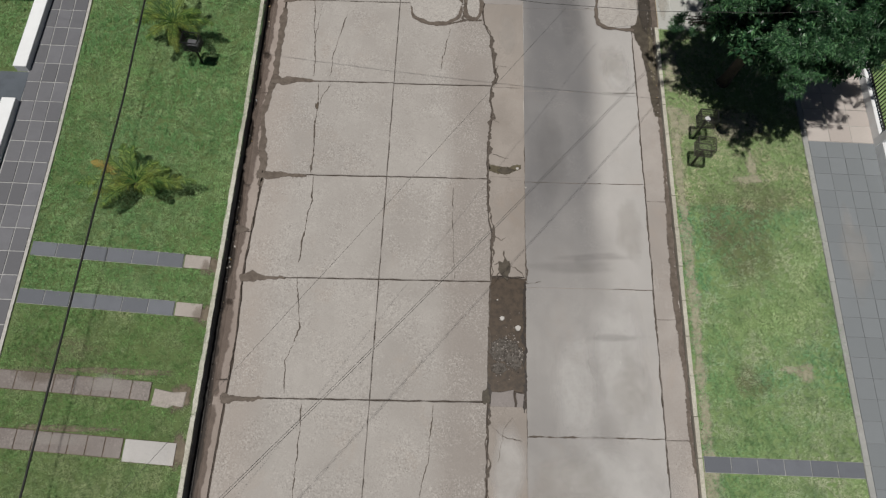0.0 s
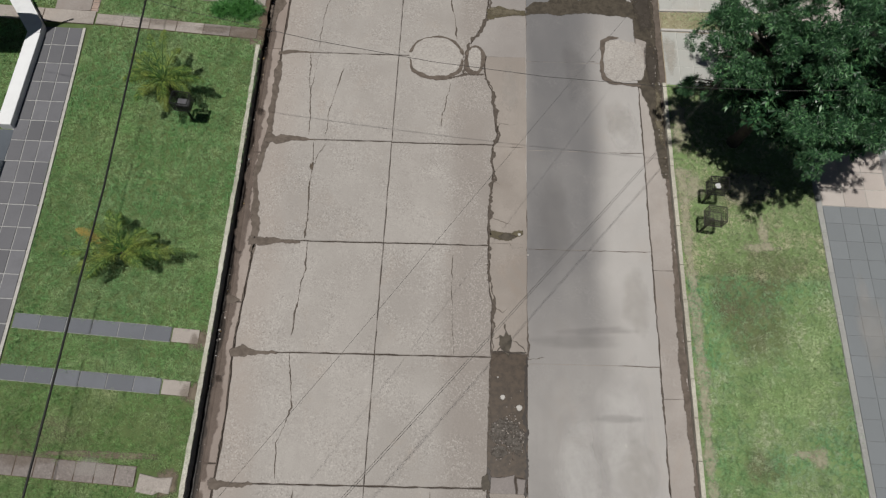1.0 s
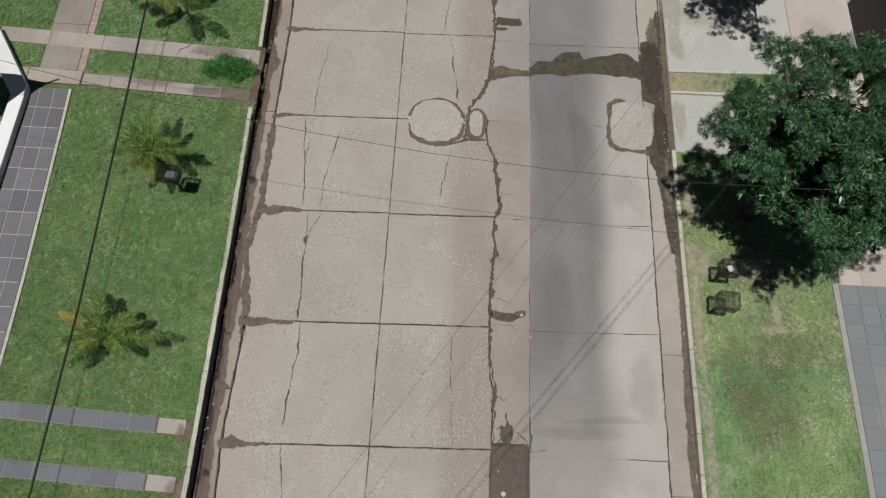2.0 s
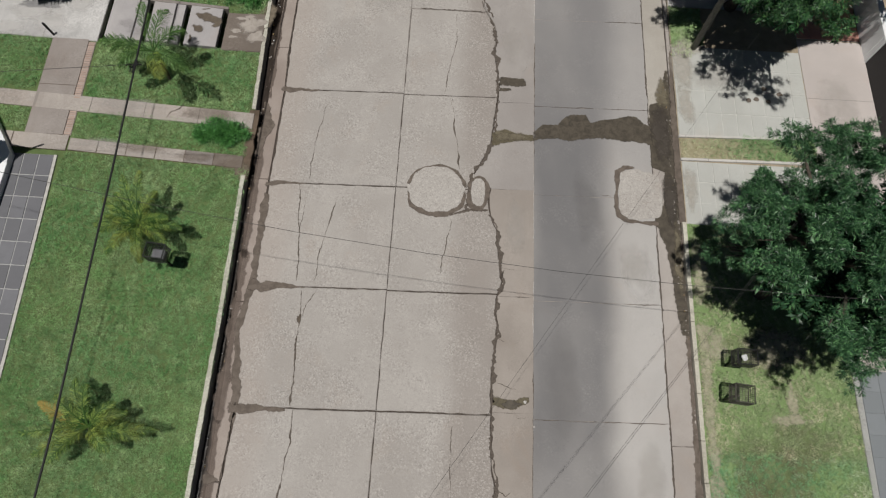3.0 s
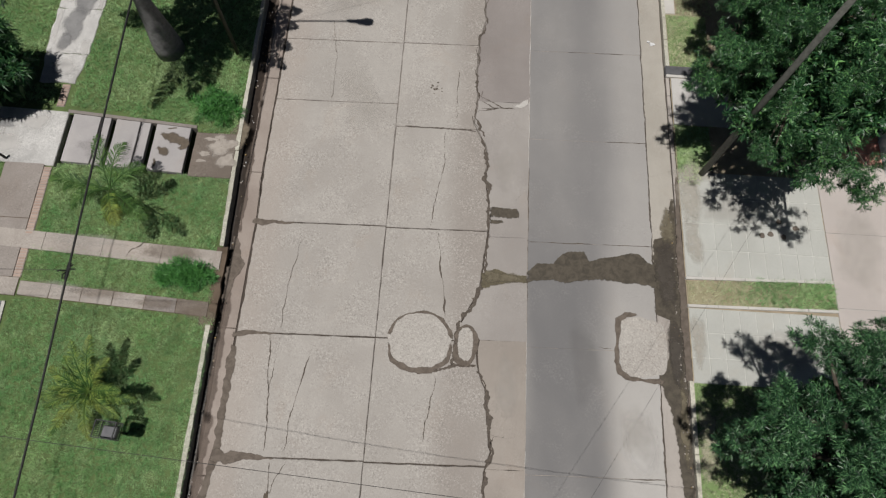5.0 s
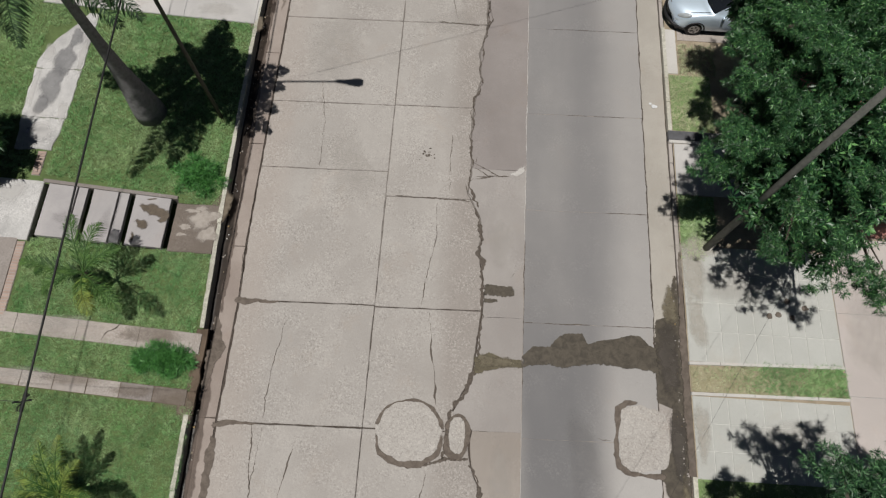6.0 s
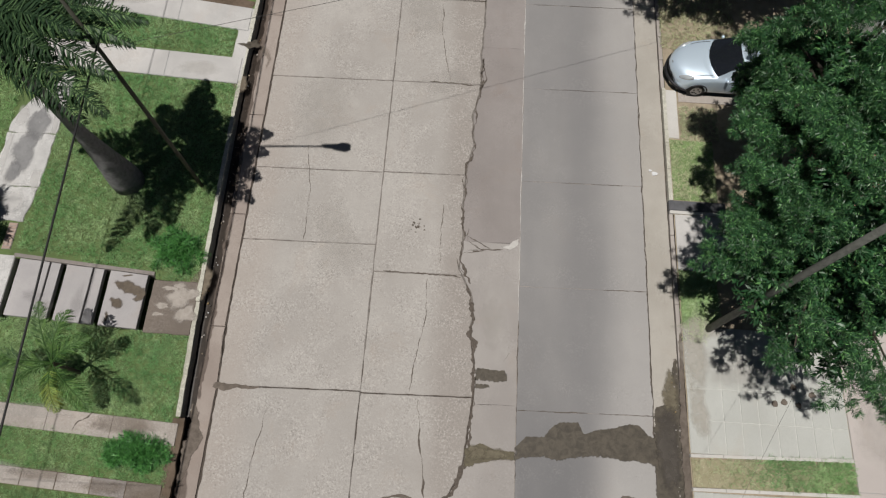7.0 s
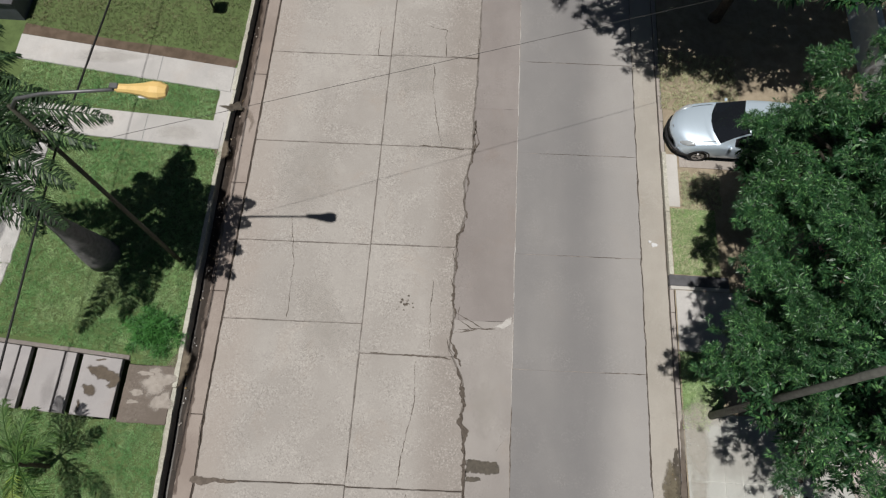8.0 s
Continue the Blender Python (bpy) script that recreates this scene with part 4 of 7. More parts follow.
# pale dusty sealant left in the long joint
for i, (ya, yb, w) in enumerate(((12.6, 15.2, 0.016), (15.4, 17.6, 0.022), (17.8, 21.5, 0.016), (21.8, 26.5, 0.016), (5.2, 7.6, 0.012), (2.2, 4.0, 0.012))):
    part("joint_seal", ribbon([(4.325, ya), (4.32, 0.5 * (ya + yb)), (4.325, yb)], w, Z + 0.001, i * 5.5, 0.012), PALE, road, "pale dusty joint sealant")
part("silt", soft_blob(-2.46, 2.46, 0.07, 0.13, Z + 0.001, 2.9, 0.4), GRIME, road, "dirt gathered where cracks meet")
part("joint_seal", soft_strip([(3.75, 14.84), (4.02, 14.86), (4.2, 15.0), (4.28, 15.18)], [0.05, 0.16, 0.22, 0.12], Z + 0.002, 3.0, 0.02), MORTAR_S, road, "pale mortar smear")

# litter on the road
for x, y, r in ((8.5, 17.65, 0.09), (8.38, 17.75, 0.05)):
    bm = blob(x, y, r, r * 0.7, 0.03, x, 0.4, 10)
    bmesh.ops.extrude_face_region(bm, geom=bm.faces[:])
    for v in bm.verts[10:]:
        v.co.z = 0.005
    tagged(link_mesh("litter", bm, BAG), "crumpled white scrap lying on the gutter concrete", "litter")

# ---- verges, kerbs, gutter ----
KERB_W = curve_through([(-16, -4.63), (2, -4.66), (8, -4.74), (13, -4.88), (20, -4.97), (23, -4.9), (36, -4.85)])


def sheet(name, xa, xb, y0, y1, z, material, label, steps=60, rough=0.012):
    """An uneven verge between two edges that follow y."""
    bm = bmesh.new()
    rows = []
    for i in range(steps + 1):
        y = y0 + (y1 - y0) * i / steps
        a, b = xa(y), xb(y)
        rows.append([bm.verts.new((a + (b - a) * j / 12, y, z + wob(a + (b - a) * j / 12, y, rough, 0.8))) for j in range(13)])
    for r0, r1 in zip(rows, rows[1:]):
        for j in range(12):
            bm.faces.new((r0[j], r0[j + 1], r1[j + 1], r1[j]))
    return tagged(link_mesh(name, bm, material, smooth=True), label, "verge", kind="structure")


sheet("ground_west", lambda y: -60.0, lambda y: -20.0, -60, 80, 0.1, TURF, "grassy lot soil beyond the front gardens")
sheet("verge_west", lambda y: -20.0, lambda y: KERB_W(y) - 0.005, Y0, 11.56, 0.11, TURF, "grassy verge soil between street and footpath")
sheet("verge_west_apron", lambda y: -20.0, lambda y: -10.46, 11.56, 13.46, 0.11, TURF, "soil beneath a concrete apron", 6)
sheet("verge_west_far", lambda y: -20.0, lambda y: KERB_W(y) - 0.005, 13.46, Y1, 0.11, TURF, "grassy verge soil between street and gardens")
sheet("verge_east", lambda y: 9.0, lambda y: 20.0, Y0, 6.1, 0.10, TURF_DRY, "sunburnt grassy verge soil beside the street")
sheet("verge_east_far", lambda y: 9.0, lambda y: 20.0, 6.1, Y1, 0.10, EARTH, "dry earth verge beside the street")
bm = bmesh.new()
rows = [[bm.verts.new((KERB_W(y) - 0.05, y, -0.24)), bm.verts.new((KERB_W(y) + 0.12, y, -0.26)), bm.verts.new((GUTTER_W(y) + 0.03, y, -0.22))] for y in range(int(Y0), int(Y1) + 1)]
for r0, r1 in zip(rows, rows[1:]):
    for j in range(2):
        bm.faces.new((r0[j], r0[j + 1], r1[j + 1], r1[j]))
gutter = tagged(link_mesh("gutter", bm, MUD), "narrow wet muddy roadside gutter channel with scraps", "gutter", kind="structure")
rng = random.Random(4)
for i in range(150):
    y = rng.uniform(-9, 25)
    x = KERB_W(y) + rng.uniform(0.1, 0.24)
    r = rng.choice((0.008, 0.01, 0.012, 0.016, 0.022, 0.032))
    part("debris", outline_slab([(x + r * math.cos(a), y + r * rng.uniform(0.6, 1.3) * math.sin(a)) for a in [j * 1.047 for j in range(6)]], -0.26, -0.205, 0.006),
         rng.choice((BAG, AGGREGATE, DRY, MUD, ROAD_STRIP, EARTH)), gutter)

kerb_w = tagged(new("kerb_west"), "weathered pale concrete kerb above a muddy gutter", "kerb", kind="structure")
y = Y0
while y < Y1:
    n = min(y + rng.uniform(1.6, 3.6), Y1)
    if y < 6.9 < n:
        n = 6.9
    elif 6.9 <= y < 9.3:
        n = 9.3
    count = max(4, int((n - y) / 0.16))
    ys = [y + 0.003 + (n - y - 0.006) * q / count for q in range(count + 1)]
    o = [(KERB_W(v) + 0.025 + wob(0, v, 0.016, 3.5, 3.0) + rng.uniform(-0.007, 0.007), v) for v in ys]
    o += [(KERB_W(v) - 0.1 + wob(7, v, 0.02, 2.5, 5.0) + rng.uniform(-0.009, 0.009), v) for v in reversed(ys)]
    if 6.8 < y < 9.2:
        part("kerb_stone", outline_slab(o, -0.3, 0.09, 0.02), DAMP_EARTH, kerb_w, "earth-covered kerb")
    else:
        part("kerb_stone", outline_slab(o, -0.3, 0.145 + rng.uniform(-0.02, 0.012), 0.012), KERB, kerb_w)
    y = n
part("kerb_film", soft_blob(-4.82, 21.45, 0.26, 0.2, 0.163, 4.0, 0.35), WET_S, kerb_w, "small dark mark across the kerb")
part("kerb_film", soft_strip([(-5.35, 21.45), (-5.1, 21.44), (-4.85, 21.42)], [0.05, 0.08, 0.1], 0.166, 7.0, 0.02), WET_S, kerb_w, "small dark mark across the kerb")
kerb_e = tagged(new("kerb_east"), "low pale concrete kerb edging the grass", "kerb", kind="structure")
y = Y0
while y < Y1:
    n = y + rng.uniform(0.9, 1.3)
    drop = 5.6 < y < 16.0 or y > 20.0
    o = [(8.88, y + 0.005), (9.0 + rng.uniform(-0.008, 0.008), y + 0.005), (9.0 + rng.uniform(-0.008, 0.008), n - 0.005), (8.88, n - 0.005)]
    part("kerb_stone", outline_slab(o, -0.2, (0.05 if drop else 0.14) + rng.uniform(-0.008, 0.008), 0.015), ROAD_BROWN if drop else (KERB_E if y < 6 else KERB), kerb_e)
    y = n

part("kerb_film", soft_strip([(8.95, 3.2), (8.93, 5.5), (8.92, 8.0), (8.93, 10.5), (8.96, 12.6)], [0.1, 0.22, 0.26, 0.24, 0.08], 0.064, 5.0), DAMP_S, kerb_e, "damp dirt washed over the dropped kerb")


# ---- footpaths ----
def lay(name, x0, x1, y0, y1, cols, rows, material, joint, label, k=0.0, gap=0.02, top=0.15, base=0.134, left=None, skip=None, jitter=0.004):
    """A paved surface of single tiles on a mortar bed; k slants the rows, left(y) moves the left edge."""
    ob = tagged(new(name), label, "pavement", kind="structure")
    left = left or (lambda y: 0.0)

    def at(u, v):
        y = y0 + (y1 - y0) * v
        x = x0 + (x1 - x0) * u + left(y)
        return x, y + k * (x - x0)

    o = [at(0, 0), at(1, 0), at(1, 0.5), at(1, 1), at(0, 1), at(0, 0.5)]
    part("mortar_bed", outline_slab(o, -0.05, base, 0.01), joint, ob)
    du, dv = gap / 2 / (x1 - x0), gap / 2 / (y1 - y0)
    for i in range(cols):
        for j in range(rows):
            if skip and skip(i, j):
                continue
            u0, u1, v0, v1 = i / cols + du, (i + 1) / cols - du, j / rows + dv, (j + 1) / rows - dv
            o = [at(u0, v0), at(u1, v0), at(u1, v1), at(u0, v1)]
            mat = material(i, j) if callable(material) else material
            part("paving_tile", outline_slab(o, 0.05, top + rng.uniform(-jitter, jitter), 0.006), mat, ob)
    return ob


WALK_L = curve_through([(-16, -10.12), (-5.5, -10.37), (0.4, -10.46), (5.5, -10.66), (7.2, -10.74)])
lay("pavement_west", -1.40, 0.0, -14.83, 7.22, 3, 30, SLATE, JOINT_GREY, "dark slate tiled footpath with white mortar joints", left=WALK_L, gap=0.032)
edging = tagged(new("edging_west"), "narrow pale mortar edging along the tiled footpath", "edging", kind="structure")
y = -14.83
while y < 7.1:
    n = min(y + 1.2, 7.22)
    part("edging_strip", outline_slab([(WALK_L(y) + 0.005, y), (WALK_L(y) + 0.10, y), (WALK_L(n) + 0.10, n), (WALK_L(n) + 0.005, n)], 0.0, 0.16, 0.01), JOINT, edging)
    y = n

K = -0.045
lay("path_red_south", -10.2, -6.4, -8.55, -8.02, 8, 1, RED_PATH, DAMP_EARTH, "reddish concrete slab garden path, worn and stained", k=K, gap=0.025, top=0.15)
lay("path_white_end", -6.36, -4.98, -8.79, -8.2, 1, 1, PALE, DAMP_EARTH, "pale concrete slab ending a garden path", k=K, top=0.152)
lay("path_red_north", -10.2, -5.95, -7.02, -6.5, 8, 1, RED_PATH, DAMP_EARTH, "reddish concrete slab garden path with dark joints", k=K, gap=0.025, top=0.15)
o = [(-5.88, -7.32), (-5.4, -7.38), (-5.28, -7.3), (-5.0, -7.34), (-4.97, -6.92), (-5.35, -6.95), (-5.85, -6.86)]
tagged(link_mesh("path_broken_end", outline_slab(o, 0.0, 0.15, 0.02), PATHWAY), "broken pale concrete slab at the path end", "pavement", kind="structure")
for nm, ya in (("path_blue_south", -4.62), ("path_blue_north", -3.17)):
    lay(nm, -10.25, -5.75, ya, ya + 0.44, 6, 1, BLUE_TILE, JOINT_GREY, "blue-grey tiled garden path across the grass", k=K, gap=0.02)
    lay(nm + "_end", -5.72, -4.95, ya - 0.2, ya + 0.22, 1, 1, PATHWAY, DAMP_EARTH, "pale concrete slab at the end of a tiled path", k=K)
lay("path_a", -10.4, -4.85, 7.42, 7.86, 6, 1, lambda i, j: DAMP_SLAB if i >= 5 else (RED_PATH if i == 4 else PATHWAY), DAMP_EARTH, "cracked stained concrete garden path with damp end", k=-0.055, gap=0.02)
lay("path_b", -13.6, -4.75, 9.0, 9.58, 5, 1, PATHWAY, BROWN_PATH, "old concrete garden path across the grass", k=-0.052, gap=0.012)
lay("path_a_west", -14.0, -10.45, 7.5, 8.05, 2, 1, PATHWAY, DAMP_EARTH, "old concrete path beside a white wall", k=-0.03, gap=0.02)
lay("path_brown", -11.9, -10.66, 7.95, 11.65, 1, 2, BROWN_PATH, DAMP_EARTH, "brown concrete footpath with brick edging", left=lambda y: -0.02 * (y - 8), gap=0.02)
lay("brick_edging", -10.66, -10.42, 7.95, 11.55, 1, 40, BRICK, PATHWAY, "row of worn bricks edging a footpath", left=lambda y: -0.02 * (y - 8), gap=0.025, jitter=0.008)
lay("apron_west", -16.0, -10.46, 11.75, 13.7, 3, 1, MOTTLED, JOINT, "pale patchy concrete apron before a garden", k=-0.03, gap=0.02)
bridge = tagged(new("bridge_slabs"), "heavy concrete cover slabs over a dark drain, one stained", "pavement", kind="structure")
part("drain_pit", boxed(-10.45, -4.95, 11.57, 13.45, -0.6, -0.35), MUD, bridge)
for i, (xa, xb) in enumerate(((-10.28, -9.36), (-9.345, -9.03), (-8.88, -8.08), (-8.065, -7.74), (-7.58, -6.44))):
    d = -0.07
    o = quad_outline(xa, xb, lambda x: 11.62 + d * (x + 7.5) * 0.6, lambda x: 13.28 + d * (x + 7.5), 0.01, 0.3, i)
    part("cover_slab", outline_slab(o, 0.03, 0.19 - (0.012 if xb - xa < 0.5 else 0.0), 0.015), COVER, bridge)
o = quad_outline(-6.30, -4.93, lambda x: 11.5, lambda x: 13.1, 0.02, 0.2, 4.4)
part("cover_slab", outline_slab(o, 0.0, 0.15, 0.02), DAMP_SLAB, bridge, "muddy brown end slab with pale worn patches")
for i, (cx, cy, rx, ry) in enumerate(((-5.4, 12.6, 0.5, 0.42), (-5.2, 12.1, 0.32, 0.3), (-5.85, 12.32, 0.26, 0.1), (-5.95, 12.08, 0.2, 0.08), (-5.75, 12.85, 0.3, 0.07))):
    part("worn_patch", soft_blob(cx, cy, rx, ry, 0.1545 + 0.0008 * i, i * 1.9 + 2, 0.4), WORN_TAN, bridge, "pale worn patch")
part("drain_lip", outline_slab([(-10.5, 13.50), (-6.3, 13.20), (-6.3, 13.31), (-10.5, 13.61)], -0.4, 0.16, 0.01), RED_PATH, bridge)
tagged(link_mesh("verge_wedge", outline_slab([(-10.46, 13.605), (-6.3, 13.305), (-6.25, 13.10), (-4.98, 13.06), (-4.98, 13.62), (-10.46, 13.66)], -0.4, 0.112, 0.005), TURF), "grassy soil behind the drain slabs", "verge", kind="structure")
for i, (pts, w) in enumerate((
        ([(-7.38, 12.95), (-7.08, 12.86), (-6.72, 12.73), (-6.56, 12.58), (-6.70, 12.40)], [0.18, 0.26, 0.36, 0.3, 0.18]),
        ([(-7.36, 12.46), (-7.2, 12.34), (-6.98, 12.24)], [0.24, 0.34, 0.16]), ([(-7.42, 12.05), (-7.37, 11.7)], [0.10, 0.14]), ([(-7.2, 13.14), (-6.9, 13.16)], [0.08, 0.05]))):
    part("stain", soft_strip(pts, w, 0.1935 + 0.001 * i, i * 3.1 + 3, 0.05), GRIME, bridge, "dark mould stain")
for i, (cx, cy, rx, ry) in enumerate(((-9.6, 12.35, 0.36, 0.2), (-9.25, 12.0, 0.3, 0.3), (-8.3, 12.2, 0.2, 0.6))):
    part("stain", soft_blob(cx, cy, rx, ry, 0.194 + 0.001 * i, i + 23, 0.35), SMUDGE, bridge)
# the winding pale path beyond the apron
winding = tagged(new("path_winding"), "pale crumbling concrete garden path with a dark worn middle", "pavement", kind="structure")
PATH_L = curve_through([(14.6, -11.75), (16.5, -11.9), (18.0, -11.9), (18.7, -11.57), (19.5, -10.97), (20.0, -10.65)])
PATH_R = curve_through([(14.6, -10.55), (15.7, -10.43), (17.0, -10.38), (20.0, -10.34)])
for i, (ya, yb) in enumerate(((14.6, 15.75), (15.76, 17.6), (17.61, 19.9))):
    o = quad_outline(-11.9, -10.38, lambda x: ya, lambda x: yb, 0.05, 0.12, i * 2.9 + 1, PATH_L, PATH_R, 0.004)
    part("concrete_slab", outline_slab(o, 0.0, 0.145 + 0.004 * i, 0.02), MOTTLED, winding)
for i, (mat, cx, cy, rx, ry) in enumerate(((WORN_GREY, -11.15, 16.9, 0.42, 0.8), (WORN_GREY, -11.0, 18.0, 0.38, 0.6), (WORN_GREY, -11.3, 16.2, 0.3, 0.35), (WORN_GREY, -10.85, 18.9, 0.25, 0.4), (WORN_GREY, -11.2, 15.3, 0.35, 0.12),
                                           (PALE_SKIN, -11.75, 16.9, 0.14, 0.9), (PALE_SKIN, -10.6, 16.0, 0.2, 0.5), (PALE_SKIN, -11.1, 15.2, 0.5, 0.35), (PALE_SKIN, -11.6, 18.2, 0.25, 0.4), (PALE_SKIN, -10.5, 18.2, 0.12, 0.7))):
    part("worn_skin", soft_blob(cx, cy, rx, ry, 0.158 + 0.0006 * i, i * 2.7, 0.35), mat, winding)
lay("brick_edging_north", -10.95, -10.68, 13.72, 14.56, 1, 8, BRICK, PATHWAY, "short row of worn bricks leading to a garden path", gap=0.025, jitter=0.008)
for i, (mat, cx, cy, rx, ry) in enumerate(((PALE_SKIN, -12.9, 12.7, 0.9, 0.45), (PALE_SKIN, -11.4, 13.1, 0.6, 0.35), (PALE_SKIN, -13.6, 12.0, 0.8, 0.3), (PALE_SKIN, -12.2, 12.3, 0.8, 0.4), (WORN_GREY, -12.7, 13.0, 0.9, 0.2))):
    tagged(link_mesh("worn_skin", soft_blob(cx, cy, rx, ry, 0.160 + 0.0006 * i, i * 3.3, 0.35), mat), "patchy worn skin of a concrete apron", "stain", kind="structure")
for nm, ya, k in (("drive_strip_south", 20.62, -0.05), ("drive_strip_north", 22.85, -0.115)):
    lay(nm, -12.4, -5.05, ya - (0.35 if "south" in nm else 0.0), ya + (0.65 if "south" in nm else 0.95), 3, 1, PALE, JOINT_GREY, "pale concrete wheel strip of a driveway", k=k, gap=0.03)

lay("pavement_east_grey", 13.515, 15.655, -14.6, 1.845, 4, 28, WALK_TILE, JOINT_SOFT, "smooth grey tiled footpath", gap=0.014)
lay("edging_east", 13.34, 13.51, -14.6, 6.1, 1, 16, EDGING_GREY, EDGING_GREY, "narrow pale concrete edging along grass", gap=0.01)
lay("pavement_east_pink", 13.515, 15.655, 1.85, 6.14, 3, 7, PINK_TILE, JOINT, "pinkish square tiled footpath", gap=0.022)
lay("path_east", 9.04, 13.33, -8.47, -8.05, 6, 1, BLUE_TILE, JOINT_GREY, "dark grey tiled path across the grass", gap=0.02)
lay("drive_east_south", 9.03, 13.4, 6.1, 8.28, 9, 3, GREY_TILE, JOINT_PALE, "light grey tiled driveway crossing", gap=0.022, top=0.12, base=0.108)
lay("drive_east_north", 9.03, 13.4, 9.25, 12.75, 9, 4, GREY_TILE, JOINT_PALE, "light grey tiled driveway crossing with leaf shade", gap=0.022, top=0.12, base=0.108)
for nm, ya in (("south", 8.29), ("north", 9.14)):
    lay("drive_edging_" + nm, 9.0, 13.4, ya, ya + 0.09, 5, 1, WHITE, JOINT, "whitewashed edging beside a grass strip", k=0.03 if nm == "north" else 0.02, gap=0.01, top=0.16)
lay("pavement_east_plain", 13.41, 15.655, 6.15, 13.3, 1, 3, PINK, JOINT_GREY, "plain pinkish concrete footpath", gap=0.012, top=0.125, base=0.11)
lay("pavement_east_red", 13.41, 15.6, 13.35, 21.0, 5, 18, RED_TILE, JOINT_GREY, "red tiled footpath under the trees", gap=0.015)
lay("drive_east_far", 9.03, 13.4, 14.45, 16.25, 2, 1, PALE, JOINT_GREY, "pale concrete driveway crossing", gap=0.02, top=0.12, base=0.108)
tagged(link_mesh("drain_channel", boxed(8.86, 10.6, 16.37, 16.7, 0.0, 0.155, bevel=0.012), CHANNEL), "dark steel drain cover beside a driveway", "drain", kind="structure")
tagged(link_mesh("threshold", boxed(8.88, 10.6, 16.26, 16.365, 0.0, 0.15, bevel=0.01), WHITE), "white edging of a driveway", "edging", kind="structure")
tagged(link_mesh("white_slab", outline_slab(quad_outline(8.87, 9.36, lambda x: 18.9, lambda x: 20.75, 0.01, 0.3, 3), 0.0, 0.13, 0.015), WHITE), "whitish concrete slab beside the street", "pavement", kind="structure")
lay("drive_east_car", 9.4, 16.0, 20.3, 22.4, 3, 1, PATHWAY, DAMP_EARTH, "dusty concrete parking place in tree shade", gap=0.02, top=0.12, base=0.105)
for i, (x, y) in enumerate(((11.45, 10.7), (11.71, 10.76), (12.01, 11.18), (12.1, 10.7), (12.5, 11.0))):
    tagged(link_mesh("oil_stain", soft_blob(x, y, 0.11, 0.1, 0.1275 + 0.0002 * i, i, 0.2), DAMP_S), "dark drip stain on the driveway tiles", "stain", kind="structure")
for i, (cx, cy, rx, ry) in enumerate(((9.35, 11.9, 0.45, 1.1), (9.6, 12.7, 0.8, 0.35), (9.3, 10.3, 0.3, 0.9), (9.25, 7.4, 0.25, 0.9))):
    tagged(link_mesh("dirt_film", soft_blob(cx, cy, rx, ry, 0.1290 + 0.0004 * i, i * 2.3, 0.3), SANDY_S), "sandy dirt drifted over the driveway edge", "dirt", kind="structure")
o = quad_outline(-4.95, -4.6, lambda x: 7.0, lambda x: 9.3, 0.05, 0.15, 2.0)
tagged(link_mesh("mud_patch", outline_slab(o, 0.0, 0.118, 0.02), DAMP_EARTH), "damp mud where paths meet the gutter", "mud", kind="structure")
o = [(-12.4, 23.82), (-9.0, 23.42), (-5.1, 22.96), (-5.0, 23.25), (-7.0, 23.6), (-9.0, 23.75), (-12.4, 24.25)]
tagged(link_mesh("soil_border", outline_slab(o, 0.0, 0.125, 0.01), DAMP_EARTH), "strip of bare brown earth beside a driveway", "earth", kind="structure")
for i, (cx, cy, rx, ry) in enumerate(((12.2, -5.7, 0.26, 0.24), (11.75, -5.62, 0.3, 0.1), (11.55, 0.9, 0.15, 0.42), (11.4, 0.35, 0.5, 0.15), (9.6, 2.3, 0.3, 0.4), (11.2, 2.4, 0.9, 0.5), (9.3, 4.6, 0.3, 1.0))):
    tagged(link_mesh("bare_patch", soft_blob(cx, cy, rx * 1.35, ry * 1.35, 0.1225 + 0.0007 * i, i * 1.3, 0.3), SAND_S), "bare sandy patch worn in the grass", "bare patch", kind="structure")

tagged(link_mesh("worn_turf", soft_strip([(9.18, -12), (9.22, -9), (9.2, -6), (9.25, -3), (9.2, 0), (9.22, 3)], [0.4, 0.5, 0.35, 0.5, 0.4, 0.45], 0.1235, 4.0), SAND_S), "sunburnt edge of the lawn along the kerb", "worn turf", kind="structure")
for i, (cx, cy, rx, ry) in enumerate(((11.0, -2.0, 1.3, 1.4), (11.6, -0.4, 1.2, 0.8), (10.2, -1.2, 0.6, 1.2), (11.0, 2.4, 1.6, 0.7), (10.6, -6.0, 0.7, 0.5), (-8.6, -6.0, 1.3, 0.5))):
    tagged(link_mesh("worn_turf", soft_blob(cx, cy, rx, ry, 0.119 + 0.0004 * i, i * 2.1, 0.3), THATCH), "brownish worn thatch in the lawn", "worn turf", kind="structure")

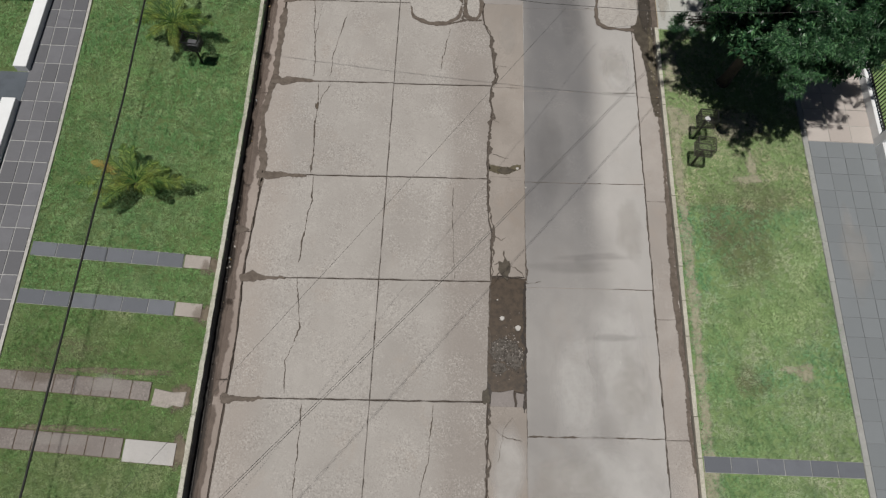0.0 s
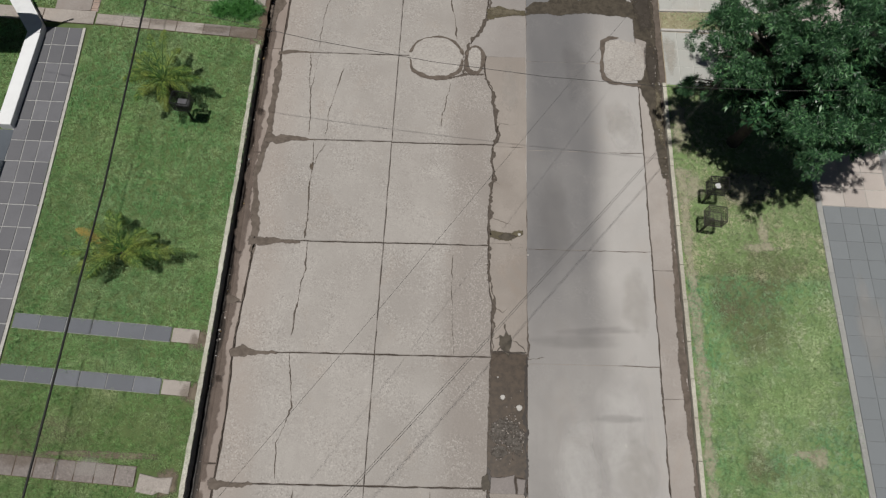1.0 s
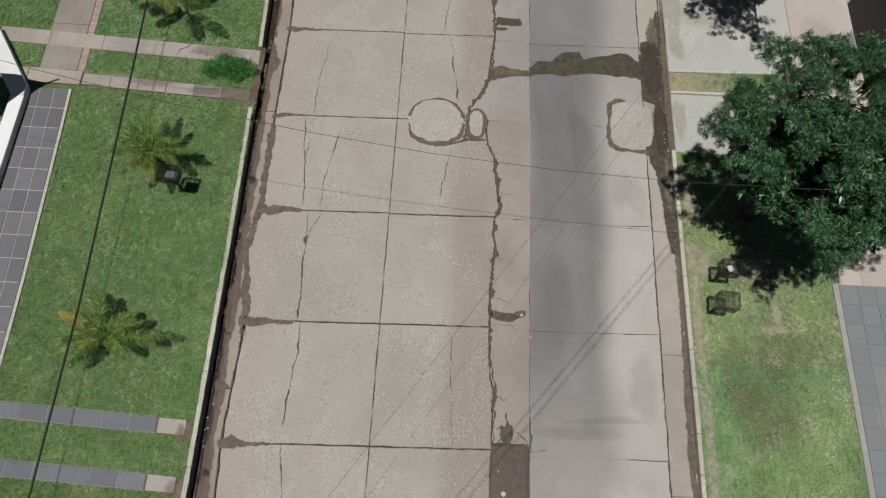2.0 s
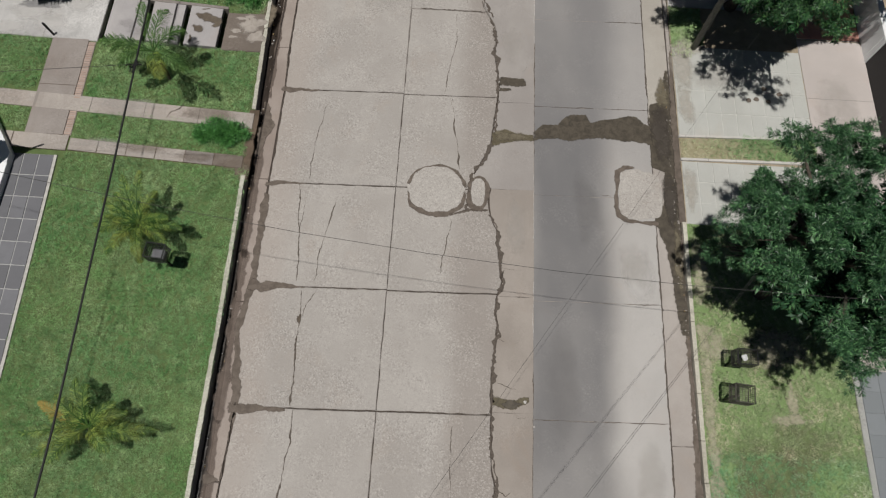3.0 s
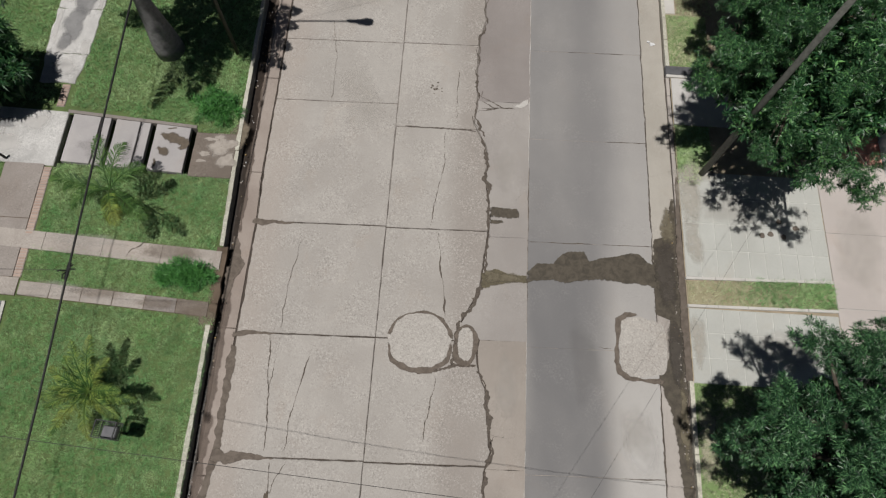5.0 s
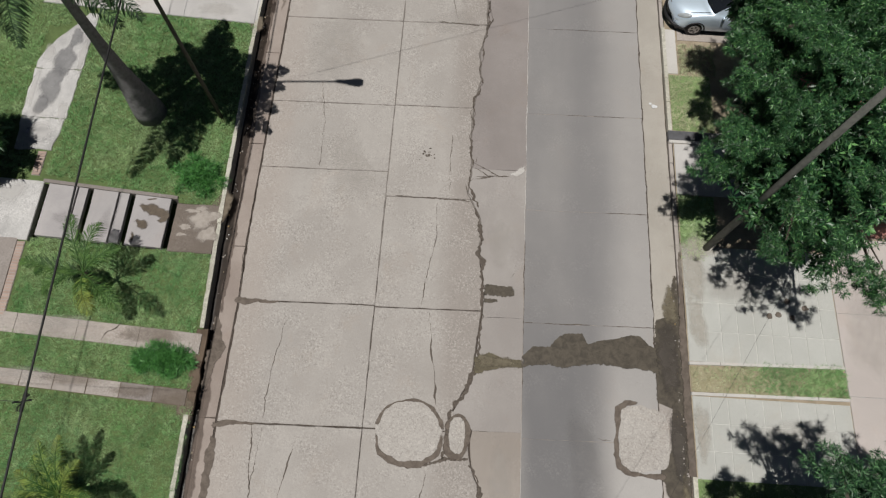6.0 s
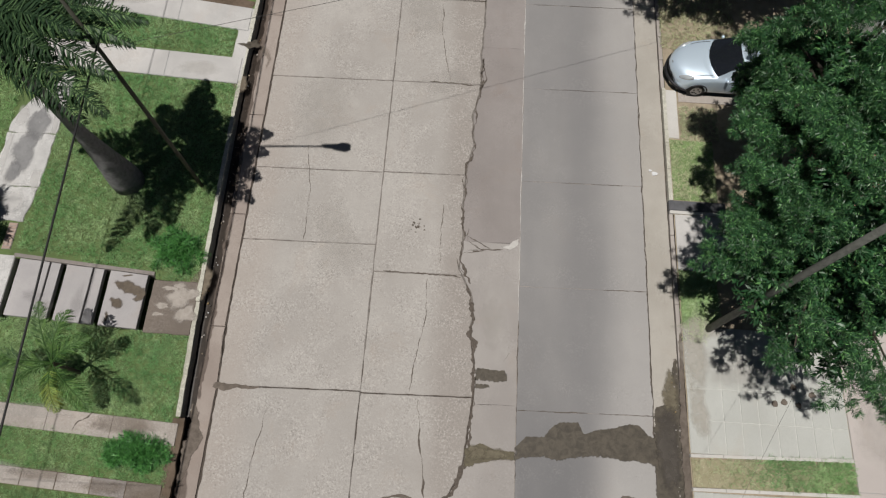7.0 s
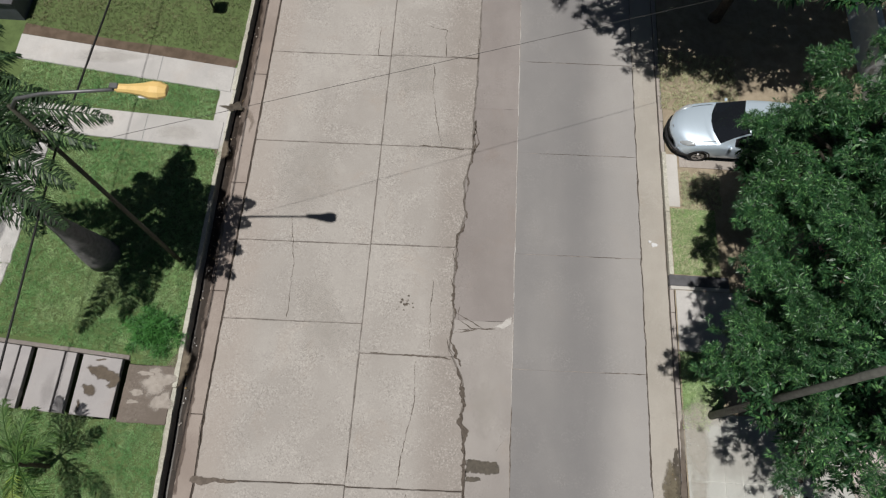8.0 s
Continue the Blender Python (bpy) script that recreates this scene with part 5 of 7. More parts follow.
for i, (cx, cy, rx, ry) in enumerate(((-4.85, -3.3, 0.25, 0.35), (-4.85, -4.75, 0.25, 0.35), (-5.1, -7.1, 0.45, 0.38), (-4.9, -8.5, 0.3, 0.5), (-4.85, 7.1, 0.3, 0.4), (-4.9, 13.1, 0.3, 0.5), (-4.95, 19.9, 0.25, 0.4), (-7.0, -6.45, 2.0, 0.12), (-8.0, -8.0, 1.6, 0.10))):
    tagged(link_mesh("mud_patch", soft_blob(cx, cy, rx, ry, 0.122 + 0.0005 * i, i * 2.9, 0.3), MUD_S), "trodden brown mud beside a path's end", "mud", kind="structure")
tagged(link_mesh("drive_apron_west", outline_slab(quad_outline(-5.42, -4.97, lambda x: 20.0, lambda x: 23.0, 0.05, 0.15, 6.1), 0.0, 0.128, 0.02), PALE), "worn pale concrete joining the wheel strips", "pavement", kind="structure")
def films(rows, seed):
    for i, (mat, cx, cy, rx, ry, z) in enumerate(rows):
        tagged(link_mesh("dirt_film", soft_blob(cx, cy, rx, ry, z, seed + i * 1.7, 0.3), mat), "thin film of dirt on the paving", "dirt", kind="structure")


films([(DIRT, -8.0, 7.62, 1.0, 0.16, 0.157), (DIRT, -6.4, 7.42, 0.7, 0.2, 0.157), (DIRT, -5.2, 7.25, 0.5, 0.25, 0.157), (DIRT, -6.2, 9.0, 1.2, 0.25, 0.157),
       (DIRT, -9.0, -6.6, 1.0, 0.25, 0.157), 
       (DIRT, -5.05, -3.35, 0.2, 0.25, 0.157), (DIRT, -5.05, -4.75, 0.2, 0.25, 0.157)], 0.0)
films([(DUST, -9.3, 7.7, 1.0, 0.2, 0.157), (DUST, -9.0, 9.2, 1.6, 0.25, 0.157), (DUST, -7.2, -6.8, 0.7, 0.25, 0.157), (DUST, -8.2, -8.3, 1.2, 0.2, 0.157),
       (DUST, -6.4, 20.4, 0.9, 0.3, 0.157), (DUST, -9.3, 23.1, 1.3, 0.3, 0.157)], 15.0)
films([(DUST, 10.4, 11.6, 1.2, 0.8, 0.1262), (DUST, 11.8, 7.2, 1.3, 0.7, 0.1262), (DUST, 14.4, 10.2, 0.8, 1.6, 0.132),
       (DUST, 14.3, -2.0, 0.5, 1.5, 0.157)], 30.0)

tagged(link_mesh("path_crack", ribbon([(-7.05, 9.3), (-7.22, 9.1), (-7.4, 9.0), (-7.52, 8.76)], 0.035, 0.1625, 5.5, 0.03), CRACK), "jagged crack across a garden path", "crack", kind="structure")

# ---- garden wall, fences ----
wall = tagged(new("wall_west"), "low white-painted garden wall with white rendered face", "wall", kind="structure")
for ya, yb in ((-14.0, 2.0), (3.2, 6.745)):
    part("wall_body", boxed(-12.34, -11.94, ya, yb, 0.0, 0.36), WHITE_RENDER, wall)
    part("coping", boxed(-12.36, -11.92, ya, yb, 0.363, 0.41, bevel=0.012), WHITE_PAINT, wall, "white painted coping")
bm = bmesh.new()
for x, y in ((-12.34, 6.75), (-11.94, 6.75), (-11.94, 7.1), (-13.5, 9.35), (-14.3, 9.35)):
    bm.verts.new((x, y, 0.0))
f = bm.faces.new(bm.verts[:])
top = bmesh.ops.extrude_face_region(bm, geom=[f])
for v in top["geom"]:
    if isinstance(v, bmesh.types.BMVert):
        v.co.z = 0.41
part("wall_body", bm, WHITE_RENDER, wall, "white rendered wall turning aside")
# unseen canopy, added for the shadow it throws on the wall
porch = thing("porch", (-14.2, 6.3, 0.0), "plain porch canopy on a post beside the garden wall", "porch")
part("canopy", outline_slab([(-18, 5.4), (-13.1, 5.5), (-12.04, 6.8), (-12.9, 6.95), (-18, 6.95)], 3.35, 3.5, 0.02), WHITE_PAINT, porch)
part("spout", tubed([(-12.1, 6.76, 3.42), (-11.66, 6.98, 3.4)], 0.03, 8), GREY_STEEL, porch)
for p in porch.children:
    p.location = (14.2, -6.3, 0.0)
part("post", boxed(-0.1, 0.1, -0.1, 0.1, -0.1, 3.35), WHITE_PAINT, porch)
# the floor's dark bluish colour stands for shade between the walls
lay("pavement_west_gate", -16.0, -11.93, 2.03, 3.17, 1, 1, SHADE_FLOOR, JOINT_GREY, "paved entrance between garden walls, coloured dark for shade", gap=0.02, top=0.145)

far = tagged(new("wall_far"), "dark grey low outbuilding edge beside the lawn", "wall", kind="structure")
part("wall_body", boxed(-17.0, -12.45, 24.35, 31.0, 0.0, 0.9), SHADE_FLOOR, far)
part("coping", boxed(-17.0, -12.4, 24.3, 31.0, 0.903, 0.97, bevel=0.015), CHANNEL, far)

fence = tagged(new("fence_east"), "black steel bar fence on a pale low wall", "fence", kind="structure")
part("fence_wall", boxed(15.66, 15.9, 2.0, 6.0, 0.0, 0.45, bevel=0.015), WHITE_PAINT, fence)
part("fence_post", boxed(15.64, 15.95, 1.7, 2.0, 0.0, 1.7, bevel=0.015), WHITE_RENDER, fence, "pale rendered gate post")
part("fence_wall", boxed(15.66, 15.9, -14.0, 1.7, 0.0, 0.5, bevel=0.015), WHITE_RENDER, fence)
for i in range(32):
    y = 2.06 + i * 0.125
    part("fence_bar", boxed(15.765, 15.79, y, y + 0.025, 0.45, 1.55), BLACK_STEEL, fence)
for z in (0.55, 1.45):
    part("fence_rail", boxed(15.755, 15.80, 2.0, 6.0, z, z + 0.04), BLACK_STEEL, fence)
gate = tagged(new("gate_east"), "dark garage gate in a white frame", "gate", kind="structure")
part("gate_wall", boxed(15.66, 15.9, 6.0, 12.5, 0.0, 2.2, bevel=0.015), BLACK_STEEL, gate, "dark boarded gate leaf")
part("gate_frame", boxed(15.62, 16.7, 12.5, 12.7, 0.0, 1.25, bevel=0.015), WHITE_PAINT, gate, "white painted frame")
part("gate_frame", boxed(15.62, 15.85, 12.7, 14.3, 0.0, 1.25, bevel=0.015), WHITE_PAINT, gate, "white painted frame")
part("gate_wall", boxed(15.66, 15.9, 14.3, 30.0, 0.0, 1.4, bevel=0.015), WHITE_RENDER, gate, "pale rendered wall")


# ---- grass ----
def blades(name, regions, per_m2, material, label, bare=(), length=(0.035, 0.085), seed=1, z=0.115, thin=0.0):
    """Short lawn: one uncountable mass of single blades over the given corner-to-corner regions."""
    rs = np.random.RandomState(seed)
    each = 10
    allp = []
    for x0, x1, ya, yb in regions:
        n = int((x1 - x0) * (yb(0.5 * (x0 + x1)) - ya(0.5 * (x0 + x1))) * per_m2 / each)
        x = rs.uniform(x0, x1, n)
        lo = np.array([ya(v) for v in (x0, x1)])
        hi = np.array([yb(v) for v in (x0, x1)])
        u = (x - x0) / (x1 - x0)
        a, b = lo[0] + (lo[1] - lo[0]) * u, hi[0] + (hi[1] - hi[0]) * u
        fringe = 0.05 * np.sin(x * 23.0 + ya(0)) + 0.03 * np.sin(x * 61.0)
        y = a - fringe * 0.6 + (b - a + fringe * 1.2) * rs.uniform(0, 1, n)
        allp.append(np.stack([x, y], 1))
    p = np.concatenate(allp)
    keep = np.ones(len(p), bool)
    for cx, cy, rx, ry, strength in bare:
        d = ((p[:, 0] - cx) / rx) ** 2 + ((p[:, 1] - cy) / ry) ** 2
        keep &= rs.uniform(0, 1, len(p)) > strength * np.exp(-d * 1.2)
    if thin:
        f = np.sin(p[:, 0] * 3.1 + 1.3 * np.sin(p[:, 1] * 2.3)) * np.sin(p[:, 1] * 2.7 + 1.7 * np.sin(p[:, 0] * 1.9))
        keep &= rs.uniform(0, 1, len(p)) > thin * np.clip(f + 0.2, 0, 1)
    p = p[keep]
    # every tuft is a small fan of blades
    vigour = np.repeat(rs.uniform(0.65, 1.25, len(p)), each)
    p = np.repeat(p, each, 0)
    n = len(p)
    ang = rs.uniform(0, 2 * math.pi, n)
    dx, dy = np.cos(ang), np.sin(ang)
    off = rs.uniform(0.0, 0.045, n)
    p = p + np.stack([dx, dy], 1) * off[:, None]
    lean = rs.uniform(0.15, 0.7, n) + off * 16
    size = rs.uniform(length[0], length[1], n) * vigour * 1.15
    w = rs.uniform(0.004, 0.0085, n)
    v = np.empty((n, 3, 3), np.float32)
    v[:, 0] = np.stack([p[:, 0] - dy * w, p[:, 1] + dx * w, np.full(n, z - 0.01)], 1)
    v[:, 1] = np.stack([p[:, 0] + dy * w, p[:, 1] - dx * w, np.full(n, z - 0.01)], 1)
    v[:, 2] = np.stack([p[:, 0] + dx * size * np.sin(lean), p[:, 1] + dy * size * np.sin(lean), z + size * np.cos(lean)], 1)
    raw_mesh(name, v.reshape(-1, 3), 3, material, label, "grass")


def raw_mesh(name, verts, sides, material, label="", category="", parent=None):
    """Many loose faces of the same number of sides, quickly."""
    n = len(verts) // sides
    me = bpy.data.meshes.new(name)
    me.vertices.add(len(verts))
    me.vertices.foreach_set("co", np.ascontiguousarray(verts, np.float32).ravel())
    me.loops.add(len(verts))
    me.loops.foreach_set("vertex_index", np.arange(len(verts), dtype=np.int32))
    me.polygons.add(n)
    me.polygons.foreach_set("loop_start", np.arange(0, len(verts), sides, dtype=np.int32))
    me.update()
    me.materials.append(material)
    ob = new(name, me)
    if parent:
        ob.parent = parent
        ob["kind"] = "stuff"
        if label:
            ob["label"] = label
    else:
        tagged(ob, label, category, kind="stuff")
    return ob


def row(y, k=K, x0=-4.95):
    return lambda x: y + k * (x - x0)


W0, W1 = -10.2, -4.66
blades("grass", [(W0, W1, row(-16), row(-8.8)), (W0, W1, row(-8.2), row(-7.28)), (W0, W1, row(-6.8), row(-4.88))],
       3300, GRASS_MID, "short half-dry lawn between garden paths", seed=1, thin=0.3,
       bare=((-5.0, -6.85, 0.5, 0.25, 0.9), (-5.0, -7.7, 0.25, 0.6, 0.8), (-6.0, -5.9, 1.6, 0.5, 0.35), (-9.3, -6.4, 0.5, 0.3, 0.5), (-8, -8.85, 2.5, 0.08, 0.6)))
blades("grass", [(-16.0, -12.4, row(3.3, 0), row(7.6, 0)), (W0, W1, row(-4.5), row(-3.43)), (-10.36, W1, row(-3.05), row(1.0)), (-10.5, W1, row(1.0), row(7.08))],
       3300, GRASS, "short green mown lawn with a few dry patches", seed=21, thin=0.25,
       bare=((-7, -3.0, 2.5, 0.08, 0.6),))
blades("grass", [(-10.35, -4.8, row(7.55, -0.055), row(8.65, -0.052)), (-10.35, -4.95, row(9.14, -0.052), row(11.5, -0.04)), (-6.25, -5.0, row(13.1, 0), row(13.5, 0)), (-8.5, -6.25, row(13.25, -0.07, -6.25), row(13.5, -0.05, -6.25)), (-10.5, -5.0, row(13.45, -0.05), row(14.6)), (-10.42, -5.0, row(14.6), row(16.2)), (-10.36, -5.0, row(16.2), row(19.85)),
                 (-12.0, -5.46, row(20.9, -0.05), row(22.0, -0.113)), (-16.0, -11.95, row(8.1, 0), row(8.9, 0)), (-16.0, -12.0, row(9.6, 0), row(11.7, 0)), (-16.0, -11.92, row(13.7, 0), row(22, 0)), (-11.92, -11.0, row(13.8, 0), row(14.5, 0)), (-11.92, -11.2, row(19.3, 0), row(20.6, 0))],
       3300, GRASS, "green mown lawn between concrete paths", seed=2, thin=0.2,
       bare=((-8.3, 9.7, 0.8, 0.2, 0.5), (-9.5, 14.2, 0.9, 0.5, 0.35), (-6.2, 13.3, 1.0, 0.12, 0.8), (-8, 21.1, 3, 0.15, 0.5)))
blades("grass", [(-12.4, -5.0, row(23.35, -0.11), row(30, 0))], 2800, GRASS_OLIVE, "drab olive lawn with worn brownish turf", seed=3, thin=0.4, length=(0.025, 0.06),
       bare=((-9, 23.6, 5, 0.25, 0.9),))
blades("grass", [(9.02, 13.42, row(-16, 0), row(-8.5, 0)), (9.02, 13.42, row(-8.02, 0), row(-0.6, 0))], 3000, GRASS_DRY, "sunburnt lawn with bare sandy patches", seed=4, thin=0.35,
       length=(0.03, 0.075), bare=((12.2, -5.7, 0.28, 0.3, 1.0), (11.5, -5.5, 0.3, 0.15, 0.7), (11.55, 0.9, 0.15, 0.45, 0.85), (11.4, 0.35, 0.55, 0.18, 0.9), (9.2, 4.5, 0.5, 2.0, 0.8), (11, -2, 1.2, 1.4, 0.6), (11.6, -0.4, 1.1, 0.7, 0.45),
                                   (10.5, 2.6, 1.5, 1.0, 0.5), (12, 4.5, 2, 2, 0.7)))
blades("grass", [(9.02, 13.42, row(-0.7, 0), row(6.05, 0))], 3000, GRASS_STRAW, "straw-dry thin lawn round a tree's foot", seed=41, thin=0.4, length=(0.03, 0.075),
       bare=((11.55, 0.9, 0.15, 0.45, 0.85), (11.4, 0.35, 0.55, 0.18, 0.9), (9.2, 4.5, 0.5, 2.0, 0.8), (10.5, 2.6, 1.5, 1.0, 0.5), (12, 4.5, 2, 2, 0.7), (10.0, 1.3, 0.9, 0.9, 0.4)))
for i, (xa, xb, ya, yb) in enumerate(((9.02, 10.4, 16.72, 18.88), (9.02, 10.15, 12.8, 14.44), (9.02, 13.38, 8.385, 9.135))):
    tagged(link_mesh("verge_patch", outline_slab(quad_outline(xa, xb, lambda x: ya, lambda x: yb, 0.02, 0.2, i * 3.0), 0.0, 0.114, 0.01), (TURF_DRY, TURF_DRY, SAND)[i]), "sunburnt turf soil on the verge", "verge", kind="structure")
blades("grass", [(9.1, 13.36, lambda x: 8.37 + 0.02 * (x - 9), lambda x: 9.14 + 0.03 * (x - 9))], 2300, GRASS_STRAW, "strip of grass across the driveway, yellowed near the street", seed=5,
       bare=((9.2, 8.7, 1.2, 1.0, 0.65), (13.2, 8.8, 1.6, 2.0, 0.8)))
blades("grass", [(10.0, 13.38, lambda x: 8.38 + 0.02 * (x - 9), lambda x: 9.18 + 0.03 * (x - 9))], 4600, GRASS, "lush grass at the driveway strip's end", seed=15, length=(0.06, 0.12), bare=((10.2, 8.8, 1.5, 3.0, 1.0),))
blades("grass", [(9.02, 9.75, row(12.3, 0), row(12.95, 0)), (9.02, 10.15, row(12.95, 0), row(14.4, 0))], 3200, GRASS_DRY, "patch of thin grass at a pole's foot", seed=6, bare=((9.0, 12.2, 0.9, 0.2, 0.7), (9.85, 12.4, 0.2, 0.4, 0.8), (10.2, 14.2, 0.5, 0.5, 0.8)))
blades("grass", [(9.02, 10.4, row(16.75, 0), row(18.85, 0)), (9.4, 10.6, row(18.85, 0), row(20.1, 0))], 3200, GRASS_PALE, "pale grass patch beside the kerb", seed=7, bare=((10.2, 18.2, 0.6, 0.9, 0.8),))
blades("grass", [(8.95, 11.5, row(22.35, 0), row(24.6, 0))], 2000, GRASS_TAN, "yellowed dry grass beside the parked car", seed=8)


# ---- trees ----
def leaf_cloud(centres, outs, per, size, rs, droop=0.15, width=0.15, spread=1.0, tilt=1.0):
    """Leaves that radiate from the tips of twigs; each is a folded pointed blade."""
    c = np.repeat(centres, per, 0)
    o = np.repeat(outs, per, 0)
    n = len(c)
    d = rs.normal(0, 1, (n, 3))
    d -= o * np.sum(d * o, 1)[:, None] * 0.7
    d = d / np.linalg.norm(d, axis=1)[:, None] * spread + o * rs.uniform(0.1, 1.0, n)[:, None]
    d[:, 2] -= droop
    d /= np.linalg.norm(d, axis=1)[:, None]
    side = np.cross(d, rs.normal(0, tilt, (n, 3)) + np.array([0, 0, 1.0]))
    side /= np.linalg.norm(side, axis=1)[:, None] + 1e-6
    ln = rs.uniform(0.75, 1.25, n)[:, None] * size
    base = c + d * ln * rs.uniform(0.0, 0.25, n)[:, None] - o * size * rs.uniform(0, 0.9, n)[:, None] + rs.normal(0, size * 0.1, (n, 3))
    up = np.cross(side, d)
    v = np.empty((n, 4, 3), np.float32)
    v[:, 0] = base
    v[:, 1] = base + d * ln * 0.45 + side * ln * width * 0.5 + up * ln * 0.05
    v[:, 2] = base + d * ln - np.array([0, 0, 1.0]) * ln * 0.12
    v[:, 3] = base + d * ln * 0.45 - side * ln * width * 0.5 + up * ln * 0.05
    return v.reshape(-1, 3)


def street_tree(base, centre, radii, lobes, clusters, seed, material, label, leaf=0.17, per=15, trunk=0.16, lobe_r=(0.13, 0.23), floor=-0.2, gap=(), cut=(), extra=(), hollow=(), core_r=0.8):
    rs = np.random.RandomState(seed)
    tree = thing("tree", base, label, "tree")
    b, c = Vector(base), Vector(centre) - Vector(base)
    R = np.array(radii)
    # lobes spread evenly over the crown, some drawn in
    turn = rs.uniform(0, 6.28)
    lift = floor + (1 - floor) * (np.arange(lobes) + 0.5) / lobes
    ang = turn + np.arange(lobes) * 2.39996 + rs.uniform(-0.25, 0.25, lobes)
    flat = np.sqrt(1 - lift ** 2)
    dirs = np.stack([flat * np.cos(ang), flat * np.sin(ang), lift], 1)
    reach = rs.uniform(0.66, 1.0, lobes)
    heart = np.array(c)[None] + dirs * R * reach[:, None]
    for cx, cy, cr in cut:
        keep = np.hypot(heart[:, 0] + b.x - cx, heart[:, 1] + b.y - cy) > cr
        heart, lobes = heart[keep], int(keep.sum())
    if extra:
        heart, lobes = np.concatenate([np.array(extra) - np.array(b), heart]), lobes + len(extra)
    size = rs.uniform(lobe_r[0], lobe_r[1], lobes)[:, None] * R[None] * np.array([1, 1, 0.9])
    # rosettes of twigs stand out from every lobe
    tufts = clusters // 4
    which = rs.randint(0, lobes, tufts)
    d = rs.normal(0, 1, (tufts, 3))
    d[:, 2] += 0.45
    d /= np.linalg.norm(d, axis=1)[:, None]
    shell = rs.uniform(0.5, 1.2, tufts)[:, None]
    # boughs are longer outwards than across
    out = heart[which] - np.array(c)[None] + np.array([0, 0, 0.6])
    out /= np.linalg.norm(out, axis=1)[:, None]
    reachd = d * 0.85 + out * np.sum(d * out, 1)[:, None] * 0.5
    centres = np.repeat(heart[which] + reachd * size[which] * shell, 4, 0) + rs.normal(0, 0.075, (tufts * 4, 3))
    d = np.repeat(d, 4, 0)
    clusters = len(centres)
    # thick inner foliage
    inner = int(clusters * 0.55)
    e = rs.normal(0, 1, (inner, 3))
    e /= np.linalg.norm(e, axis=1)[:, None]
    core = np.array(c)[None] + e * R * (rs.uniform(0.1, 1, inner) ** 0.5)[:, None] * np.array([core_r, core_r, 0.30]) - np.array([0, 0, 0.5 * R[2]])
    for cx, cy, cr in cut:
        keep = np.hypot(core[:, 0] + b.x - cx, core[:, 1] + b.y - cy) > cr
        core, e = core[keep], e[keep]

    def open_lane(p, gx, gy, ux, uy):
        """Which twigs stay clear of a lane pruned free beside a pole."""
        rel = p[:, :2] + np.array([b.x - gx, b.y - gy])
        along, off = rel @ np.array([ux, uy]), np.abs(rel @ np.array([-uy, ux]))
        return ~((along > -0.25) & (along < 3.5) & (off < 0.17))

    # hollows between the boughs
    for hx, hy, hz, hr in hollow:
        keep = np.linalg.norm(centres + np.array(b) - np.array([hx, hy, hz]), axis=1) > hr
        centres, d = centres[keep], d[keep]
        keep = np.linalg.norm(core + np.array(b) - np.array([hx, hy, hz - 1.0]), axis=1) > hr * 1.2
        core, e = core[keep], e[keep]
    for g in gap:
        keep = open_lane(centres, *g)
        centres, d = centres[keep], d[keep]
    leaves = np.concatenate([leaf_cloud(centres, d, per, leaf, rs, width=0.125), leaf_cloud(core, e, 14, leaf * 1.7, rs, width=0.3)])
    raw_mesh("crown", leaves, 4, material, "", parent=tree)
    # trunk and limbs
    fork = Vector((c.x * 0.35, c.y * 0.35, max(1.4, c.z - radii[2] * 0.75)))
    bm = tubed([(0, 0, -0.1), (c.x * 0.05, c.y * 0.08, 0.35), (c.x * 0.2, c.y * 0.2, fork.z * 0.6), fork], [trunk * 1.5, trunk * 1.08, trunk, trunk * 0.85], 10)
    part("trunk", bm, BARK, tree, smooth=True)
    for i in range(min(lobes, 9)):
        tip = Vector(heart[i])
        mid = fork.lerp(tip, 0.5) + Vector((rs.uniform(-0.2, 0.2), rs.uniform(-0.2, 0.2), 0.25))
        limb = tubed([fork + Vector((0, 0, -0.08)), mid, tip], [trunk * 0.6, trunk * 0.36, trunk * 0.1], 7)
        for _ in range(1):
            near = np.linalg.norm(centres - np.array(tip), axis=1)
            j = int(np.argmin(np.abs(near - 0.5)))
            tube(limb, [mid, mid.lerp(Vector(centres[j]), 0.6), Vector(centres[j])], [trunk * 0.25, trunk * 0.14, trunk * 0.05], 5)
        part("limb", limb, BARK, tree, smooth=True)
    return tree


street_tree((11.0, 4.0, 0.1), (11.65, 3.75, 4.65), (3.35, 2.8, 2.1), 62, 4600, 11, LEAF_GREY, "dense dark green street tree with narrow leaves on the verge", leaf=0.115, per=40, lobe_r=(0.12, 0.18),
            cut=((8.5, 1.2, 1.9), (12.6, 0.0, 1.2)), extra=((9.1, 4.35, 2.5), (8.95, 4.15, 2.6), (10.6, 2.6, 5.6), (11.0, 3.3, 6.2), (9.9, 6.2, 5.0), (8.95, 5.2, 4.8), (8.8, 4.0, 5.0), (8.85, 3.0, 5.0), (10.1, 1.6, 5.0), (10.9, 1.5, 5.1), (10.7, 6.0, 5.2)),
            hollow=((9.5, 4.5, 5.9, 0.45),), core_r=0.8)
